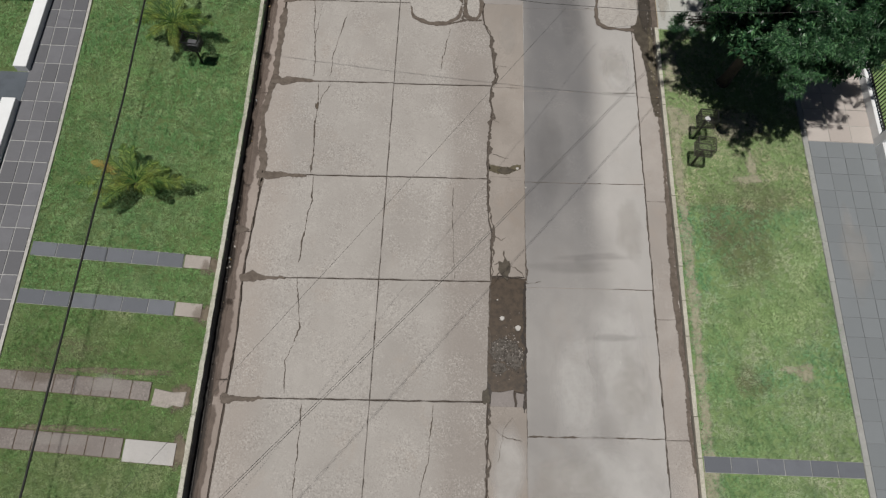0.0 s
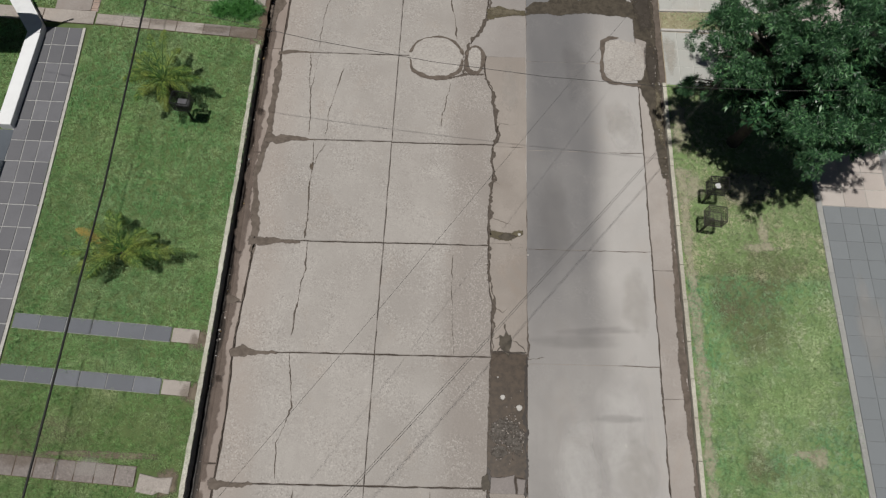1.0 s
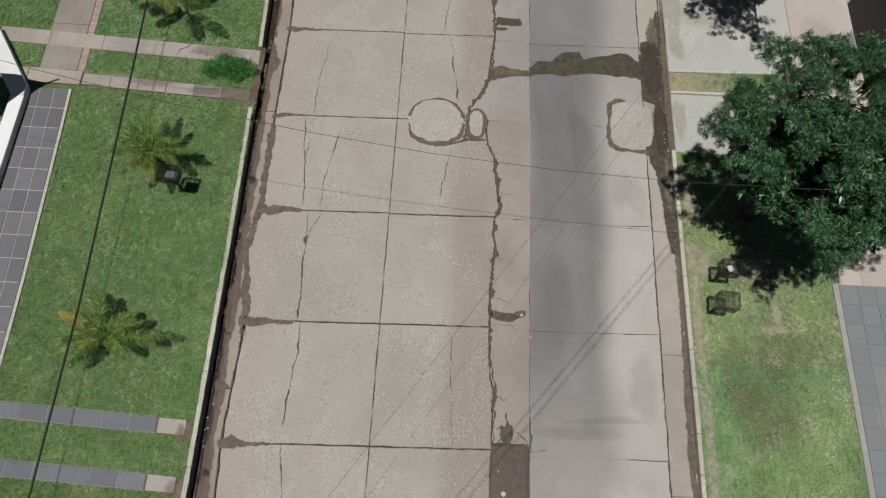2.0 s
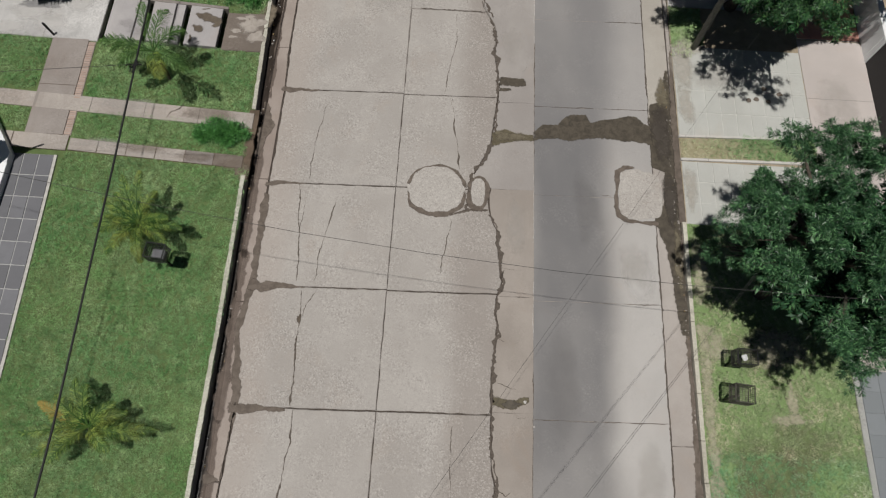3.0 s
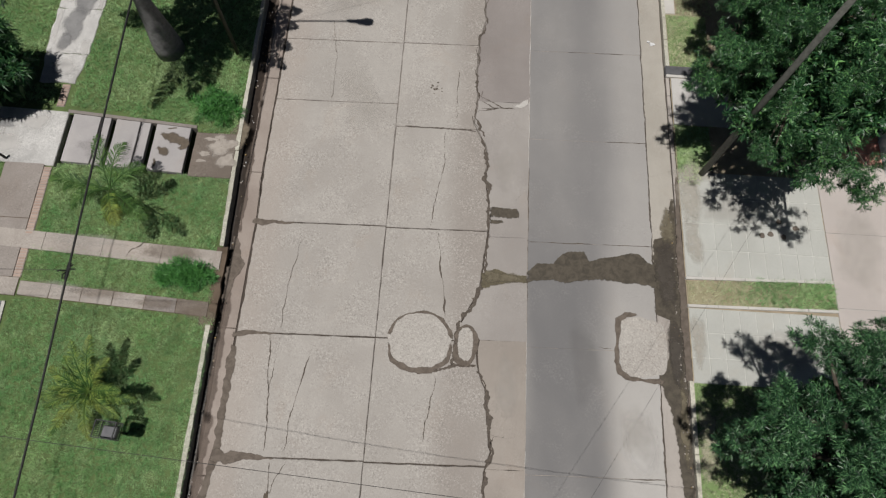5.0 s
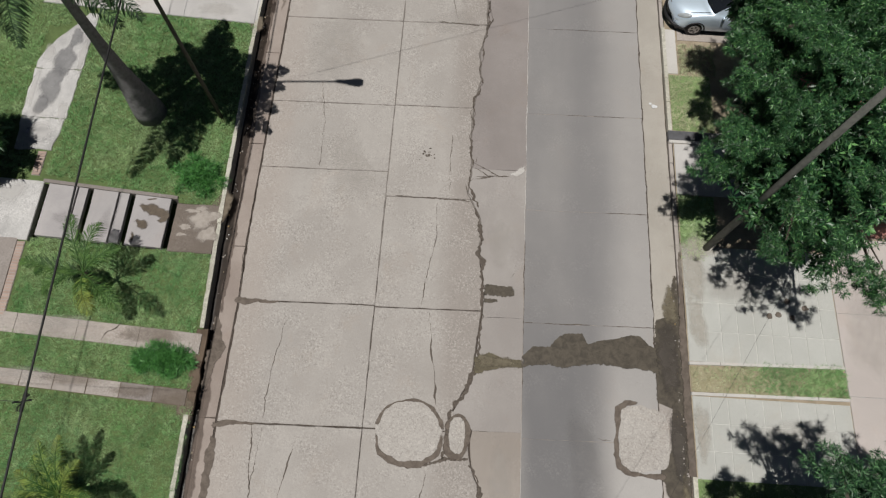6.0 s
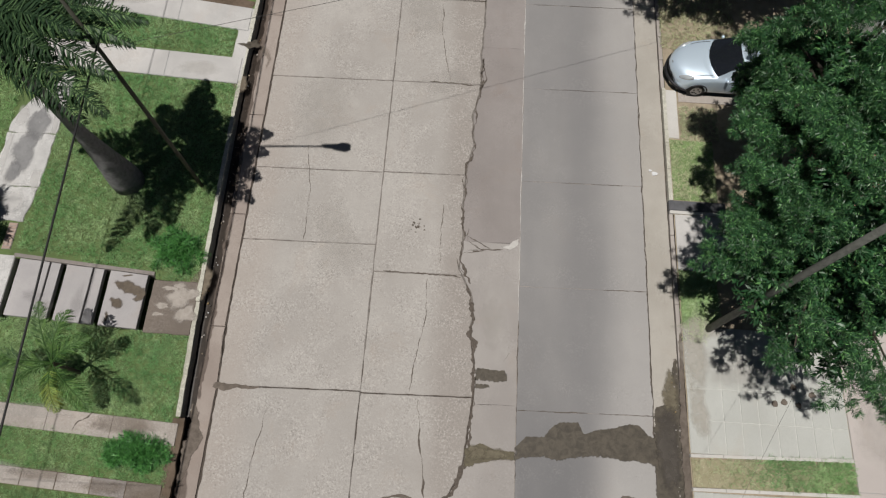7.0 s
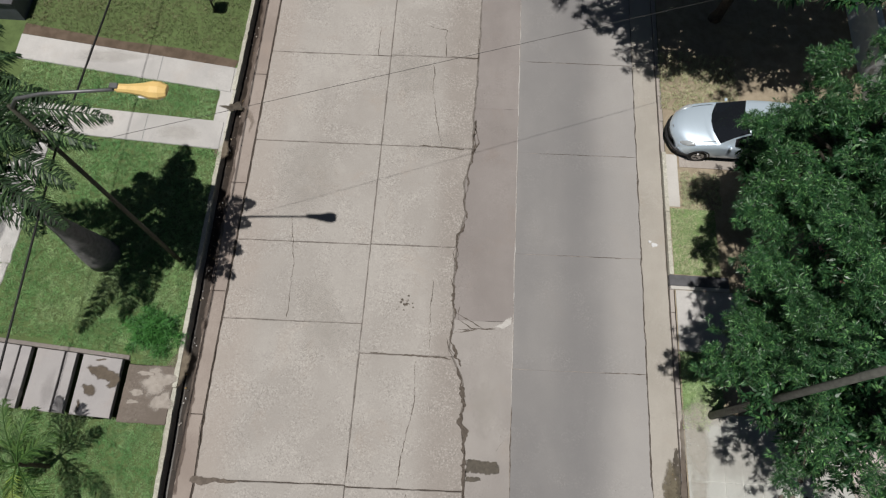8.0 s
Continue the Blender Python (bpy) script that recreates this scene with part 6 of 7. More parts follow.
street_tree((11.2, 14.6, 0.1), (12.25, 13.75, 4.6), (4.2, 4.05, 2.35), 68, 5200, 12, LEAF, "broad green street tree with narrow leaves shading a driveway", leaf=0.115, per=38, lobe_r=(0.105, 0.175),
            gap=((9.77, 12.7, -0.74, -0.67), (9.77, 12.7, -0.94, -0.34), (9.77, 12.7, -0.55, -0.835), (9.77, 12.7, -0.99, -0.1)), cut=((14.4, 9.5, 3.3), (8.0, 17.2, 1.9), (8.7, 15.6, 0.75)),
            extra=((9.5, 14.55, 4.5), (9.0, 14.3, 4.3), (9.7, 15.1, 4.6), (8.75, 13.35, 4.1), (9.2, 13.9, 3.9), (9.9, 14.2, 4.4), (11.6, 10.3, 4.6), (9.8, 11.3, 4.4), (9.4, 15.6, 4.4), (9.55, 16.5, 4.5)), hollow=((10.1, 12.4, 5.7, 0.55), (9.9, 10.3, 5.3, 0.5), (11.2, 10.6, 5.5, 0.55), (11.6, 13.2, 6.3, 0.55)))
street_tree((12.4, 19.0, 0.1), (12.3, 18.6, 4.7), (3.5, 2.55, 2.35), 44, 3700, 13, LEAF, "broad green street tree beside the parked car", leaf=0.125, per=34, lobe_r=(0.115, 0.185), cut=((9.6, 20.6, 1.3),), extra=((9.75, 17.4, 4.5), (9.5, 16.9, 4.3), (10.1, 18.3, 4.5), (9.9, 18.0, 5.2), (10.4, 19.0, 5.0)), hollow=((10.4, 18.6, 5.6, 0.5), (11.2, 19.8, 6.0, 0.5), (11.0, 17.6, 6.0, 0.45)))
street_tree((11.0, 26.2, 0.1), (11.6, 25.4, 6.0), (6.6, 3.5, 1.9), 84, 3600, 14, LEAF, "dense street tree casting deep shade on the street", leaf=0.18, per=20, lobe_r=(0.12, 0.2))
street_tree((-13.1, 14.1, 0.1), (-12.8, 14.15, 1.75), (1.55, 1.3, 0.95), 30, 1300, 15, LEAF, "small dense garden tree beside a patchy path", leaf=0.26, per=14, trunk=0.08, lobe_r=(0.12, 0.2))


# ---- palms ----
def frond(origin, heading, length, rise, droop, rs, leaflet=0.5, width=0.022, pairs=34, hang=0.35, sweep=(0.45, 1.0)):
    """One feather leaf: a bent midrib with its leaflets."""
    bm = bmesh.new()
    pts = []
    h = Vector((math.cos(heading), math.sin(heading), 0))
    for i in range(9):
        t = i / 8
        pts.append(Vector(origin) + h * length * (t - 0.12 * t * t) + Vector((0, 0, rise * t - droop * t * t)))
    tube(bm, pts, [0.02 * (1 - 0.8 * i / 8) + 0.004 for i in range(9)], 5)
    side = Vector((-h.y, h.x, 0))
    for i in range(pairs):
        t = min(1.0, 0.1 + 0.9 * (i + rs.uniform(-0.9, 0.9)) / (pairs - 1))
        f = t * 8
        k = min(int(f), 7)
        a = pts[k].lerp(pts[k + 1], f - k)
        along = (pts[k + 1] - pts[k]).normalized()
        ll = leaflet * (math.sin(math.pi * min(1, 0.2 + 0.78 * t)) ** 0.7) * rs.uniform(0.7, 1.1)
        for s in (-1, 1):
            if rs.uniform() < 0.08:
                continue
            d = (side * s * rs.uniform(0.6, 1.0) + along * rs.uniform(*sweep) + Vector((0, 0, rs.uniform(-0.15, 0.35)))).normalized()
            w = d.cross(Vector((0, 0, 1))).normalized() * width
            m = a + d * ll * 0.5
            tip = m + (d * 0.45 - Vector((0, 0, hang * rs.uniform(0.5, 1.0)))) * ll * 0.55
            lo, hi = bm.verts.new(m - w), bm.verts.new(m + w)
            bm.faces.new((bm.verts.new(a - w * 0.5), bm.verts.new(a + w * 0.5), hi, lo))
            bm.faces.new((lo, hi, bm.verts.new(tip)))
    return bm


def palm(base, height, fronds, length, seed, label, trunk_r=(0.1, 0.09), material=None, leaflet=0.5, width=0.022, rise=(0.2, 1.2), droop=(0.6, 1.6), bulge=None, lean=(0.0, 0.0), vary=(0.8, 1.08), dense=1.0, headings=None, hang=0.35, sweep=(0.45, 1.0), odd=None):
    rs = np.random.RandomState(seed)
    ob = thing("palm", base, label, "palm")
    n = 14
    radii, pts = [], []
    for i in range(n + 1):
        t = i / n
        radii.append(bulge(t) if bulge else trunk_r[0] + (trunk_r[1] - trunk_r[0]) * t)
        pts.append((lean[0] * t * t, lean[1] * t * t, height * t - 0.08))
    part("trunk", tubed(pts, radii, 16), PALM_BARK if bulge else BARK, ob, smooth=True)
    for i in range(fronds):
        a = 2 * math.pi * (i * 0.381966) + rs.uniform(-0.25, 0.25)
        reach = length * rs.uniform(*vary)
        if headings:
            a, reach = radians(headings[i % len(headings)][0] + rs.uniform(-4, 4)), headings[i % len(headings)][1] * rs.uniform(0.93, 1.05)
        part("frond", frond((lean[0], lean[1], height - 0.1), a, reach, rs.uniform(*rise), rs.uniform(*droop), rs, leaflet, width, int((24 + length * 15) * dense), hang, sweep), odd[1] if odd and i in odd[0] else (material or FROND), ob, odd[2] if odd and i in odd[0] else "")
    return ob


def bottle(t):
    return 0.125 + 0.37 * math.exp(-(max(0.0, t * 7.3) / 2.1) ** 1.7)


TALL = dict(material=FROND_DARK, leaflet=0.75, width=0.017, rise=(0.5, 1.7), droop=(1.1, 2.3), bulge=bottle, dense=2.1, hang=0.9, sweep=(0.2, 0.8))
palm((-7.75, 16.15, 0.08), 7.6, 22, 3.0, 21, "tall palm with a swollen grey trunk foot on the lawn", headings=(
    (75, 3.2), (67, 2.65), (46, 2.2), (13, 3.5), (2, 3.3), (-30, 3.6), (-16, 3.4), (-92, 3.55), (-105, 4.05), (-80, 3.05), (178, 3.7), (188, 3.2), (-36, 3.2),
    (120, 1.9), (-145, 2.3), (82, 2.6), (-7, 2.9), (-98, 2.6), (28, 2.6), (-60, 2.1), (-23, 2.6), (150, 1.8)), **TALL)
YOUNG = dict(trunk_r=(0.09, 0.07), leaflet=0.40, width=0.006, dense=2.1, hang=1.0)
palm((-7.42, -0.9, 0.1), 0.6, 13, 1.65, 22, "small young palm with yellowing fronds in the lawn", material=FROND_YELLOW, rise=(1.0, 1.4), droop=(0.7, 1.15),
     headings=((159, 1.6), (115, 1.5), (189, 1.9), (213, 1.7), (-2, 2.3), (50, 1.0), (-12, 1.7), (172, 1.2), (140, 1.3), (98, 1.2), (20, 1.3), (235, 1.3), (-35, 1.2)), odd=((0,), FROND_TAN, "dried tan frond"), **YOUNG)
palm((-7.2, 4.75, 0.1), 1.0, 13, 1.8, 23, "young bushy palm beside a litter basket", material=FROND_YELLOW, rise=(1.0, 1.4), droop=(0.6, 1.1),
     headings=((131, 1.35), (175, 1.0), (254, 1.4), (3, 1.2), (86, 1.5), (-4, 1.6), (-71, 1.5), (150, 1.1), (215, 1.0), (108, 1.4), (60, 1.1), (-32, 1.3), (195, 1.3)), **YOUNG)
palm((-7.75, 10.3, 0.1), 1.5, 8, 1.6, 24, "young palm with arching fronds beside cover slabs", material=FROND, rise=(1.1, 1.5), droop=(0.8, 1.2),
     headings=((171, 2.0), (104, 1.85), (215, 1.2), (-36, 2.2), (80, 1.5), (186, 1.5), (-58, 1.5), (35, 1.4)), **dict(YOUNG, trunk_r=(0.06, 0.05), leaflet=0.58, width=0.009, dense=1.45, sweep=(0.6, 1.2)), odd=((6,), FROND_YELLOW, "yellowing frond"))


def shrub(at, rx, ry, h, seed, label):
    rs = np.random.RandomState(seed)
    n = 700
    d = rs.normal(0, 1, (n, 3))
    d[:, 2] = np.abs(d[:, 2])
    d /= np.linalg.norm(d, axis=1)[:, None]
    c = d * np.array([rx, ry, h]) * (rs.uniform(0.1, 1.0, n) ** 0.7 * (1 + 0.3 * np.sin(d[:, 0] * 5 + seed) * np.sin(d[:, 1] * 6)))[:, None]
    ob = thing("shrub", at, label, "shrub")
    raw_mesh("foliage", leaf_cloud(c, d, 10, 0.14, rs, -0.4, 0.11, tilt=0.4), 4, BUSH, "", parent=ob)
    bm = bmesh.new()
    for i in range(6):
        tube(bm, [(0, 0, -0.05), tuple(c[i * 7] * 0.6)], [0.012, 0.004], 5)
    part("stems", bm, BARK, ob)


shrub((-5.75, 14.0, 0.1), 0.8, 0.72, 0.48, 31, "low round green shrub at the lawn's edge")
shrub((-5.55, 8.35, 0.1), 0.85, 0.5, 0.38, 32, "low spreading green shrub near the gutter")
shrub((-6.2, 8.25, 0.1), 0.35, 0.28, 0.25, 33, "small low green shrub between paths")


# ---- street lamp, poles, wires ----
lamp = thing("street_lamp", (-5.5, 16.17, 0.0), "slim street lamp pole with a bleached yellow lamp head", "street lamp")
part("pole", tubed([(0, 0, -0.2), (0, 0, 4.0), (0, 0, 8.28)], [0.065, 0.055, 0.042], 12), LAMP_POLE, lamp, smooth=True)
part("arm", tubed([(0, 0, 8.2), (0.25, 0.01, 8.5), (0.8, 0.03, 8.68), (2.15, 0.09, 8.86)], [0.035, 0.035, 0.032, 0.03], 10), GREY_STEEL, lamp, smooth=True)
bm = bmesh.new()
STA = [(2.12, 0.05, 0.05), (2.17, 0.085, 0.07), (2.36, 0.09, 0.08), (2.58, 0.125, 0.1), (2.74, 0.18, 0.125), (2.88, 0.175, 0.12), (2.99, 0.12, 0.07), (3.0, 0.10, 0.05)]
rings = []
for x, w, h in STA:
    rings.append([bm.verts.new((x, 0.1 + w * math.cos(a) * (1.0 if abs(math.cos(a)) < 0.8 else 0.95), 8.88 + h * math.sin(a) * (1.0 if math.sin(a) > 0 else 0.5))) for a in [2 * math.pi * (j + 0.5) / 10 for j in range(10)]])
for r0, r1 in zip(rings, rings[1:]):
    for j in range(10):
        bm.faces.new((r0[j], r0[(j + 1) % 10], r1[(j + 1) % 10], r1[j]))
bm.faces.new(rings[0][::-1])
bm.faces.new(rings[-1])
head = part("lamp_head", bm, LAMP_YELLOW, lamp, "bleached yellow lamp housing")
part("diffuser", boxed(2.5, 2.92, -0.02, 0.22, 8.78, 8.84, bevel=0.02), WHITE_PAINT, head, "milky lamp cover")
part("clamp", boxed(2.06, 2.2, 0.05, 0.15, 8.93, 8.97, bevel=0.01), GREY_STEEL, head)
part("bracket", boxed(-0.07, 0.07, -0.07, 0.07, 6.78, 6.95, bevel=0.015), BLACK_STEEL, lamp)
part("crossarm", boxed(-0.2, 0.16, -0.03, 0.03, 7.02, 7.07, bevel=0.01), GREY_STEEL, lamp)
for x in (-0.16, 0.12):
    part("insulator", tubed([(x, 0, 7.07), (x, 0, 7.11), (x, 0, 7.15)], [0.02, 0.03, 0.018], 10), GREY_STEEL, lamp)

utility = thing("utility_pole", (9.77, 12.7, 0.0), "weathered grey utility pole rising through tree crowns", "utility pole")
part("pole", tubed([(0, 0, -0.2), (0.02, 0, 4.5), (0.05, 0, 11.2)], [0.105, 0.085, 0.065], 14), POLE_WOOD, utility, smooth=True)
part("crossarm", boxed(-0.7, 0.8, -0.06, 0.06, 10.6, 10.72, bevel=0.01), POLE_WOOD, utility)
for x in (-0.6, 0.0, 0.7):
    part("insulator", tubed([(x, 0, 10.72), (x, 0, 10.8), (x, 0, 10.88)], [0.03, 0.05, 0.025], 10), GREY_STEEL, utility)


def wire(name, pts, r, material, label, sag=0.0, n=24):
    bm = bmesh.new()
    fine = []
    for a, b in zip(pts, pts[1:]):
        a, b = Vector(a), Vector(b)
        for i in range(n):
            t = i / n
            p = a.lerp(b, t)
            p.z -= sag * 4 * t * (1 - t)
            fine.append(p)
    fine.append(Vector(pts[-1]))
    tube(bm, fine, r, 6)
    return tagged(link_mesh(name, bm, material, smooth=True), label, "wire")


wire("power_cable", [(-5.48, -34, 7.0), (-5.48, -22, 6.2), (-5.45, -9.6, 5.75), (-5.45, -1.3, 5.72), (-5.45, 4, 6.0), (-5.45, 9.3, 6.38), (-5.44, 16.17, 6.86)], 0.022, CABLE, "thick black power cable strung along the street", n=10)
wire("power_cable", [(-5.44, 16.17, 6.86), (-5.45, 20, 6.58), (-5.45, 26, 6.4), (-5.45, 38, 7.0)], 0.022, CABLE, "thick black power cable strung along the street", n=10)
wire("overhead_wire", [(-9.25, -34, 8.1), (-9.25, 40, 8.1)], 0.014, CABLE, "black overhead cable shading the lawn with a thin line", n=40)
def span(x0, x1, a, b, c, d, e, steps=10):
    """Way points of a sagging wire: y and z over x."""
    return [(x, a + b * x, c + d * x + e * x * x) for x in [x0 + (x1 - x0) * i / steps for i in range(steps + 1)]]


wire("service_wire", span(-13.0, 15.6, 2.915, -0.067, 5.155, -0.119, 0.0139), 0.006, WIRE, "thin service wire across the street", n=3)
wire("service_wire", span(-11.0, 12.0, -7.45, 1.215, 6.185, -0.2724, 0.0147), 0.0036, WIRE, "thin service wire slanting across the street", n=3)
wire("service_wire", span(-11.0, 12.0, -7.51, 1.215, 6.185, -0.2724, 0.0147), 0.0036, WIRE, "thin service wire slanting across the street", n=3)
wire("service_wire", [(-8, -16.2, 7.3), (0, -4.5, 5.8), (9, 8.9, 4.0), (13.4, 15.3, 3.0)], 0.003, WIRE, "thin service wire slanting across the street")
wire("service_wire", [(-5.5, 16.3, 6.55), (9, 22.1, 5.63), (15.6, 24.7, 5.3)], 0.005, WIRE, "thin service wire from a lamp pole across the street")
wire("service_wire", [(-5.45, 6.42, 6.25), (-16, 6.6, 4.2)], 0.006, WIRE, "thin drop wire from a cable joint to a house")
joint = thing("cable_joint", (-5.45, 6.42, 6.18), "black cable splice with loose wire ends", "cable joint")
for i, (dx, dy, dz) in enumerate(((0.14, 0.05, 0.0), (-0.16, -0.03, 0.05), (0.05, 0.15, -0.04), (-0.06, -0.16, 0.02))):
    part("tail", tubed([(0, 0, 0), (dx * 0.6, dy * 0.6, dz + 0.05), (dx, dy, dz)], 0.016, 6), CABLE, joint)
part("sleeve", tubed([(0, -0.17, 0), (0, 0.17, 0.0)], 0.035, 8), CABLE, joint)


# ---- litter baskets ----
def basket(at, size, height, label, material, bag=False, lid=False, turn=0.0):
    ob = thing("litter_basket", at, label, "litter basket", group="litter baskets on posts")
    ob.rotation_euler.z = turn
    part("post", boxed(-0.025, 0.025, -0.025, 0.025, -0.1, height - 0.3), material, ob)
    w, d = size[0] / 2, size[1] / 2
    z0, z1 = height - 0.3, height + 0.08
    for z in (z0, z1):
        for s in (-1, 1):
            part("rim", boxed(-w, w, s * d - 0.012, s * d + 0.012, z - 0.012, z + 0.012), material, ob)
            part("rim", boxed(s * w - 0.012, s * w + 0.012, -d, d, z - 0.012, z + 0.012), material, ob)
    n = 13
    for i in range(n + 1):
        x = -w + 2 * w * i / n
        for s in (-1, 1):
            part("bar", boxed(x - 0.005, x + 0.005, s * d - 0.005, s * d + 0.005, z0, z1), material, ob)
        part("bar", boxed(x - 0.005, x + 0.005, -d, d, z0 - 0.006, z0 + 0.006), material, ob)
    for z in (z0 + 0.13, z0 + 0.26):
        for s in (-1, 1):
            part("bar", boxed(-w, w, s * d - 0.005, s * d + 0.005, z - 0.005, z + 0.005), material, ob)
            part("bar", boxed(s * w - 0.005, s * w + 0.005, -d, d, z - 0.005, z + 0.005), material, ob)
    for i in range(10):
        y = -d + 2 * d * i / 9
        part("bar", boxed(-w, w, y - 0.004, y + 0.004, z0 + 0.007, z0 + 0.013), material, ob)
        for s in (-1, 1):
            part("bar", boxed(s * w - 0.005, s * w + 0.005, y - 0.005, y + 0.005, z0, z1), material, ob)
    if lid:
        part("lining", boxed(-w * lid, w - 0.015, -d + 0.015, d * lid, z0 + 0.02, z0 + 0.2, bevel=0.02), CHANNEL, ob, "dull grey liner bag")
    if bag:
        bm = bmesh.new()
        bmesh.ops.create_icosphere(bm, subdivisions=3, radius=0.085)
        for v in bm.verts:
            v.co *= 1 + 0.55 * noise.noise(v.co * 11)
            v.co.z *= 0.6
            v.co += Vector((0.03, 0.02, z0 + 0.14))
        tagged(link_mesh("rubbish_bag", bm, BAG), "white plastic bag lying in a wire basket", "bag").location = at
    return ob


basket((9.77, 1.76, 0.1), (0.52, 0.40), 1.3, "black wire litter basket on a post holding white rubbish", BLACK_STEEL, bag=True, turn=-0.05)
basket((9.62, 0.80, 0.1), (0.50, 0.46), 1.25, "dark wire litter basket on a post in dry grass", GREEN_STEEL, turn=-0.1)
basket((-6.37, 3.8, 0.1), (0.52, 0.42), 1.25, "dark metal litter basket on a post among palm fronds", BLACK_STEEL, lid=0.5, turn=-0.08)
basket((-6.15, 25.2, 0.1), (0.40, 0.40), 1.1, "dark green litter basket on a post in the lawn", GREEN_STEEL, lid=0.95)
tagged(link_mesh("short_post", tubed([(-11.95, 11.75, 0.0), (-12.0, 11.72, 0.75)], 0.04, 10), BLACK_STEEL), "short dark steel post beside a footpath", "post")


# ---- car ----
def car(at, heading):
    ob = thing("car", at, "silver hatchback car parked nose towards the street under trees", "car")
    ob.rotation_euler.z = heading
    # stations along the body: s, half width, side top, middle top, half width of the top
    S = [0.0, 0.06, 0.16, 0.34, 0.62, 0.90, 1.10, 1.53, 2.0, 2.36, 2.75, 3.1, 3.42, 3.68, 3.82, 3.88]
    HW = [0.60, 0.70, 0.77, 0.81, 0.825, 0.838, 0.84, 0.842, 0.843, 0.844, 0.843, 0.84, 0.83, 0.80, 0.74, 0.66]
    SIDE = [0.50, 0.60, 0.68, 0.76, 0.82, 0.875, 0.90, 0.905, 0.91, 0.915, 0.925, 0.935, 0.94, 0.94, 0.90, 0.80]
    TOP = [0.53, 0.65, 0.745, 0.83, 0.90, 0.955, 0.985, 1.22, 1.425, 1.465, 1.47, 1.45, 1.41, 1.22, 1.0, 0.84]
    TW = [0.50, 0.60, 0.67, 0.70, 0.72, 0.73, 0.72, 0.64, 0.575, 0.565, 0.56, 0.555, 0.55, 0.56, 0.58, 0.5]
    LOW = [0.26, 0.22, 0.2, 0.19, 0.19, 0.19, 0.19, 0.19, 0.19, 0.19, 0.19, 0.19, 0.2, 0.24, 0.3, 0.36]
    fine = sorted(set([round(v, 3) for v in np.linspace(0, 3.88, 60)] + S))

    def soft(a, s):
        i = min(max(int(np.searchsorted(S, s, side="right")) - 1, 0), len(S) - 2)
        t = (s - S[i]) / (S[i + 1] - S[i])
        m0 = (a[i + 1] - a[max(i - 1, 0)]) / (S[i + 1] - S[max(i - 1, 0)]) * (S[i + 1] - S[i])
        m1 = (a[min(i + 2, len(S) - 1)] - a[i]) / (S[min(i + 2, len(S) - 1)] - S[i]) * (S[i + 1] - S[i])
        return (2 * t ** 3 - 3 * t * t + 1) * a[i] + (t ** 3 - 2 * t * t + t) * m0 + (-2 * t ** 3 + 3 * t * t) * a[i + 1] + (t ** 3 - t * t) * m1

    def half(s):
        hw, side, top, tw, low = (soft(a, s) for a in (HW, SIDE, TOP, TW, LOW))
        return [(hw * 0.9, low), (hw * 0.985, low + 0.12), (hw, 0.45 + 0.12 * (side - 0.5)), (hw * 0.995, side - 0.10), (hw * 0.965, side - 0.015), (hw * 0.93, side + 0.008),
                (tw * 1.02 + (hw * 0.93 - tw) * 0.10, top - 0.075 * min(1, (top - side) * 5)), (tw, top - 0.03), (tw * 0.8, top - 0.008), (tw * 0.4, top + 0.004), (0.0, top + 0.008)]

    def bow(s, y):
        return s + 0.48 * max(0.0, 1 - s / 3.3) * (abs(y) / 0.84) ** 2.0 - 0.16 * max(0.0, (s - 2.8) / 1.08) * (abs(y) / 0.84) ** 2.2

    grid = [[(bow(s, y), y, z) for y, z in half(s)] + [(bow(s, y), -y, z) for y, z in half(s)[-2::-1]] for s in fine]
    bodies = {"body": bmesh.new(), "windscreen": bmesh.new(), "rear_window": bmesh.new(), "side_window": bmesh.new(), "side_window_b": bmesh.new()}
    caches = {k: {} for k in bodies}

    def vert(key, i, j):
        if (i, j) not in caches[key]:
            caches[key][(i, j)] = bodies[key].verts.new(grid[i][j])
        return caches[key][(i, j)]

    wide = len(grid[0])
    for i in range(len(fine) - 1):
        m = 0.5 * (fine[i] + fine[i + 1])
        for j in range(wide - 1):
            jj = min(j, wide - 2 - j)
            key = "body"
            if 1.13 < m < 1.96 and jj >= 7:
                key = "windscreen"
            elif 3.44 < m < 3.74 and jj >= 7:
                key = "rear_window"
            elif 1.6 < m < 3.3 and jj == 5 and not (2.4 < m < 2.48):
                key = "side_window" if j < wide / 2 else "side_window_b"
            bodies[key].faces.new((vert(key, i, j), vert(key, i + 1, j), vert(key, i + 1, j + 1), vert(key, i, j + 1)))
    for i in (0, len(fine) - 1):
        vs = [vert("body", i, j) for j in range(wide)]
        bodies["body"].faces.new(vs if i == 0 else vs[::-1])
    for key, b in bodies.items():
        bmesh.ops.recalc_face_normals(b, faces=b.faces[:])
        nm = "side_window" if key == "side_window_b" else key
        part(nm, b, PAINT if key == "body" else GLASS_DARK, ob, {"body": "", "windscreen": "dark reflecting windscreen"}.get(key, "dark tinted glass"), smooth=True)
    part("underbody", boxed(0.3, 3.6, -0.7, 0.7, 0.16, 0.3), BLACK_STEEL, ob)
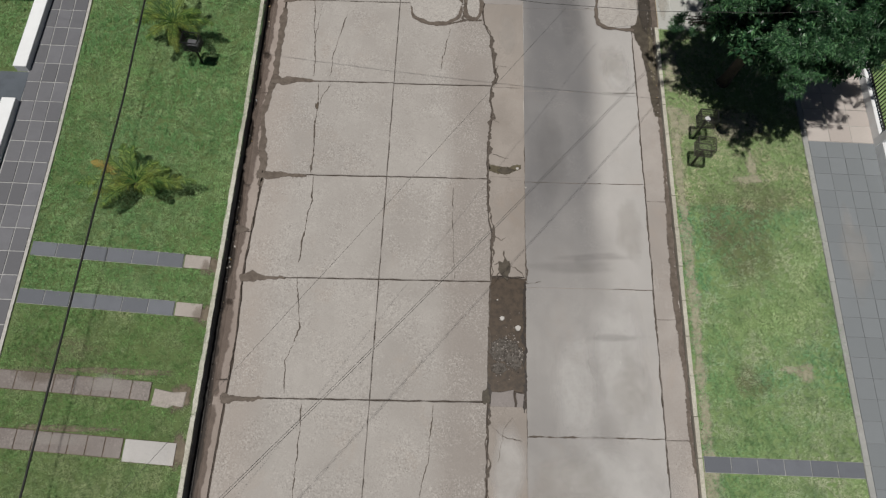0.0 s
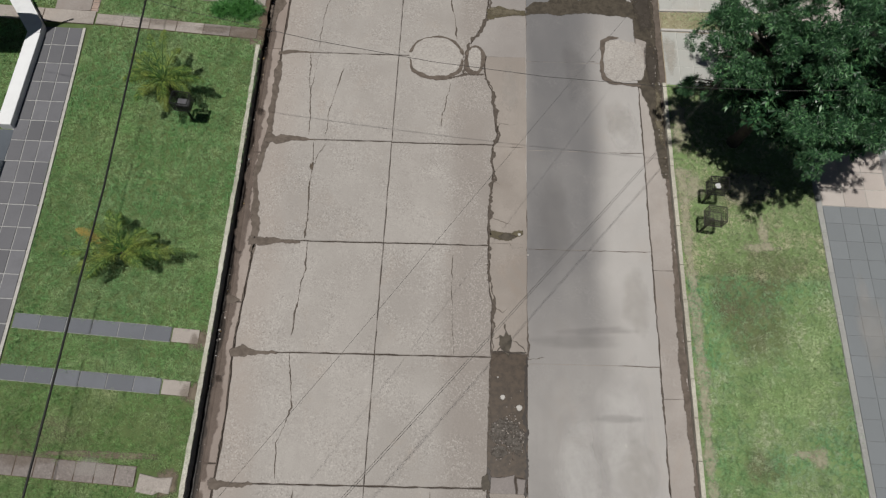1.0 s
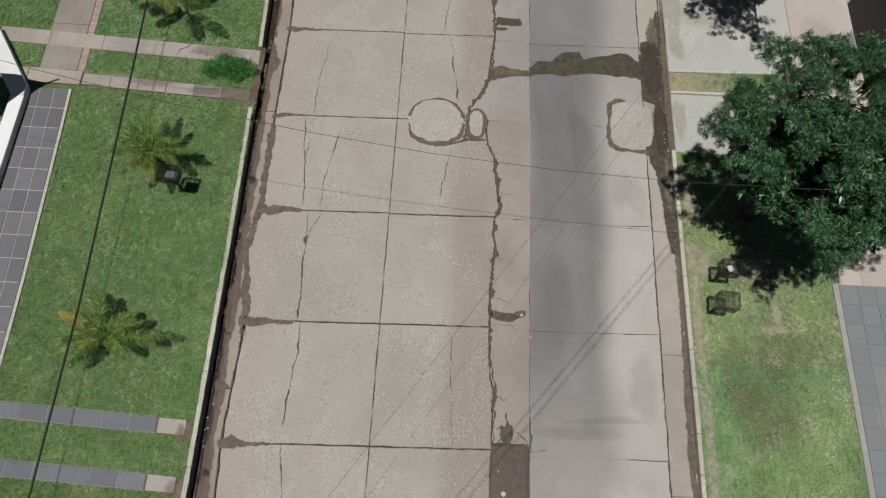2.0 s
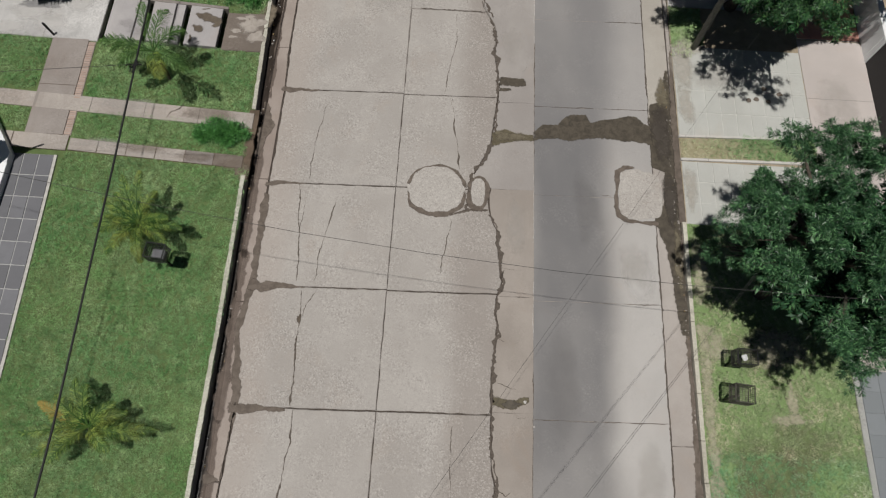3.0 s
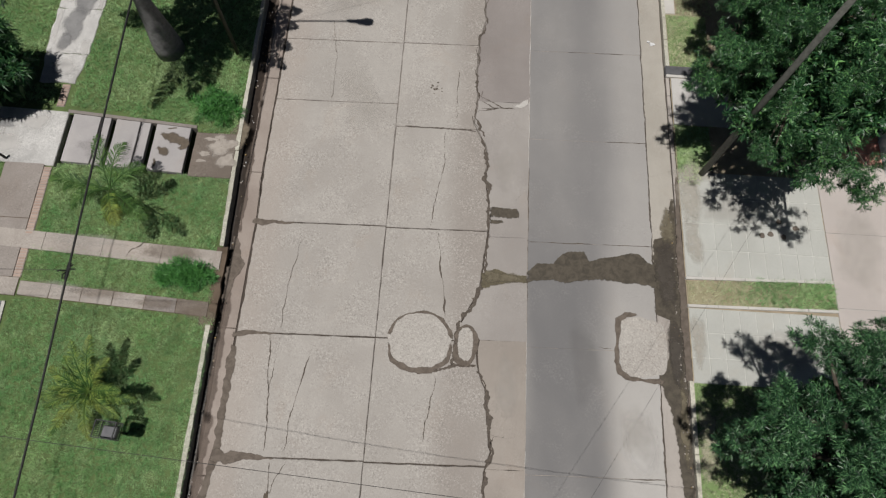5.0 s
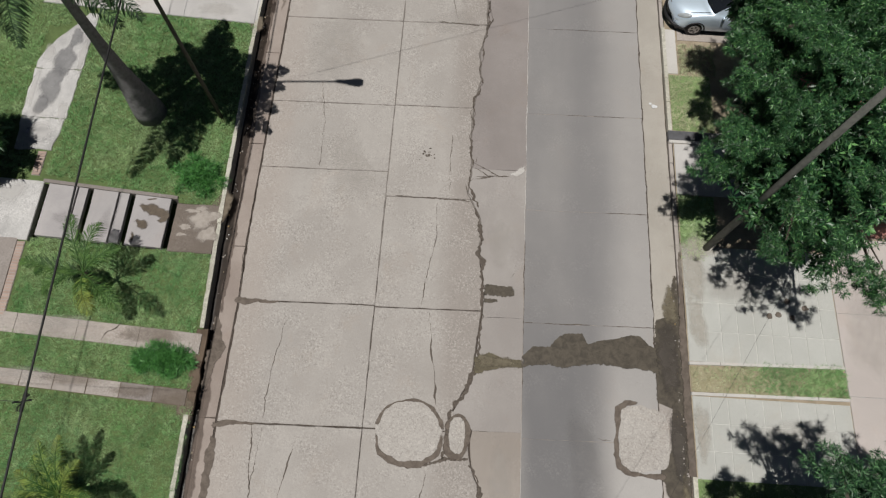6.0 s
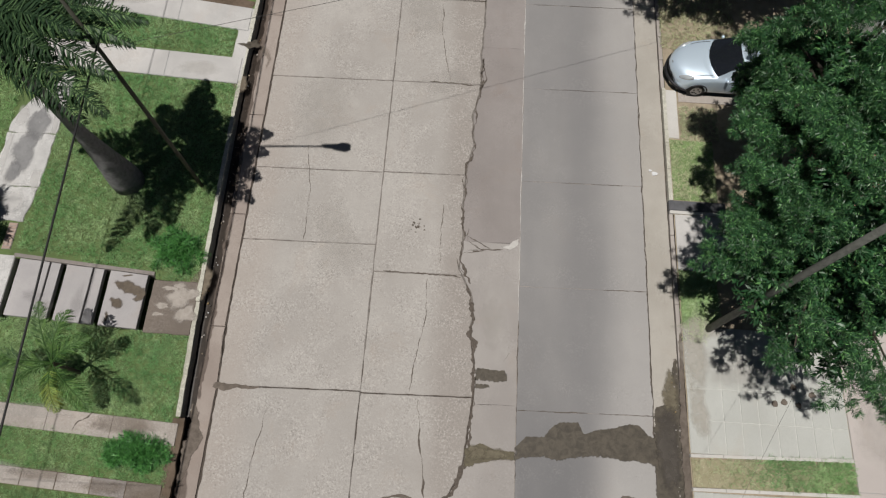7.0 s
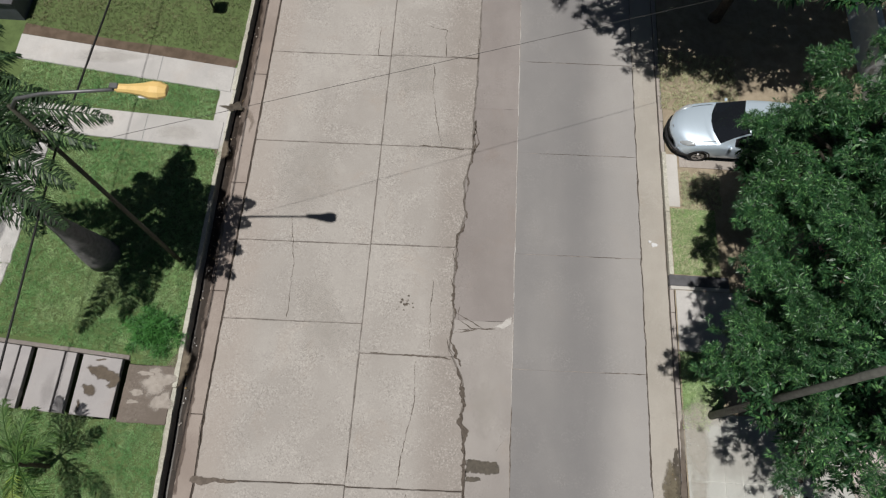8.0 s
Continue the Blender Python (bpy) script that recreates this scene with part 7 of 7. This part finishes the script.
    for s in (-1, 1):
        # headlamp: a swept-back lens at the corner
        bm = bmesh.new()
        bmesh.ops.create_uvsphere(bm, u_segments=16, v_segments=10, radius=1.0)
        for v in bm.verts:
            v.co = Vector((0.46 + v.co.x * 0.21, s * (0.62 + v.co.x * 0.085) + v.co.y * 0.085, 0.72 + v.co.x * 0.085 + v.co.z * 0.075))
        part("headlight", bm, LENS, ob, "clear swept-back headlamp", smooth=True)
        # shut line of the bonnet
        part("bonnet_seam", tubed([(0.62, s * 0.60, 0.842), (0.9, s * 0.64, 0.915), (1.22, s * 0.655, 0.965)], 0.007, 5), BLACK_STEEL, ob)
        bm = bmesh.new()
        bmesh.ops.create_uvsphere(bm, u_segments=12, v_segments=8, radius=1.0)
        for v in bm.verts:
            v.co = Vector((1.66 + v.co.x * 0.05, s * 0.87 + v.co.y * 0.06, 0.96 + v.co.z * 0.05))
        part("mirror", bm, PAINT, ob, "silver door mirror", smooth=True)
        for x in (0.9, 3.18):
            tyre = part("wheel", tubed([(x, s * 0.65, 0.3), (x, s * 0.68, 0.3), (x, s * 0.80, 0.3), (x, s * 0.83, 0.3)], [0.27, 0.30, 0.30, 0.27], 28), TYRE, ob, "black tyre", smooth=False)
            part("rim", tubed([(x, s * 0.80, 0.3), (x, s * 0.836, 0.3)], [0.2, 0.185], 20), RIM, tyre, "grey alloy rim")
            for k in range(5):
                a = k * 1.2566
                part("spoke_gap", boxed(x + 0.11 * math.cos(a) - 0.028, x + 0.11 * math.cos(a) + 0.028, s * 0.838 - 0.004, s * 0.838 + 0.004, 0.3 + 0.11 * math.sin(a) - 0.028, 0.3 + 0.11 * math.sin(a) + 0.028), TYRE, tyre)
            part("wheel_arch", tubed([(x + 0.33 * math.cos(a), s * 0.838, 0.3 + 0.33 * math.sin(a)) for a in [math.pi * q / 12 for q in range(13)]], 0.022, 6), BLACK_STEEL, ob)
    ARC = [-0.58, -0.46, -0.34, -0.2, -0.07, 0.07, 0.2, 0.34, 0.46, 0.58]
    part("grille", tubed([(bow(0.0, v) + 0.012, v, 0.46) for v in ARC[2:-2]], 0.03, 8), BLACK_STEEL, ob, "black front grille")
    flank = [(0.55, 0.80), (0.4, 0.79), (0.22, 0.75), (0.1, 0.68)]
    lip = [(bow(u, -v) - 0.02, -v, 0.25) for u, v in flank] + [(bow(0.0, v) - 0.012, v, 0.27) for v in ARC] + [(bow(u, v) - 0.02, v, 0.25) for u, v in flank[::-1]]
    part("bumper_lip", tubed(lip, 0.05, 8), BLACK_STEEL, ob, "black lower bumper lip", smooth=True)
    part("badge", tubed([(0.085, 0, 0.66), (0.098, 0, 0.675)], 0.045, 14), RIM, ob, "plain bright badge")
    for s, y in ((0.08, -0.25), (0.3, 0.25)):
        part("wiper", tubed([(1.22 + 0.3 * (y - 0.25) ** 2, y - 0.25, 1.03), (1.22 + 0.3 * (y + 0.25) ** 2, y + 0.25, 1.03)], 0.01, 5), BLACK_STEEL, ob)
    return ob


car((8.98, 21.37, 0.11), 0.0)
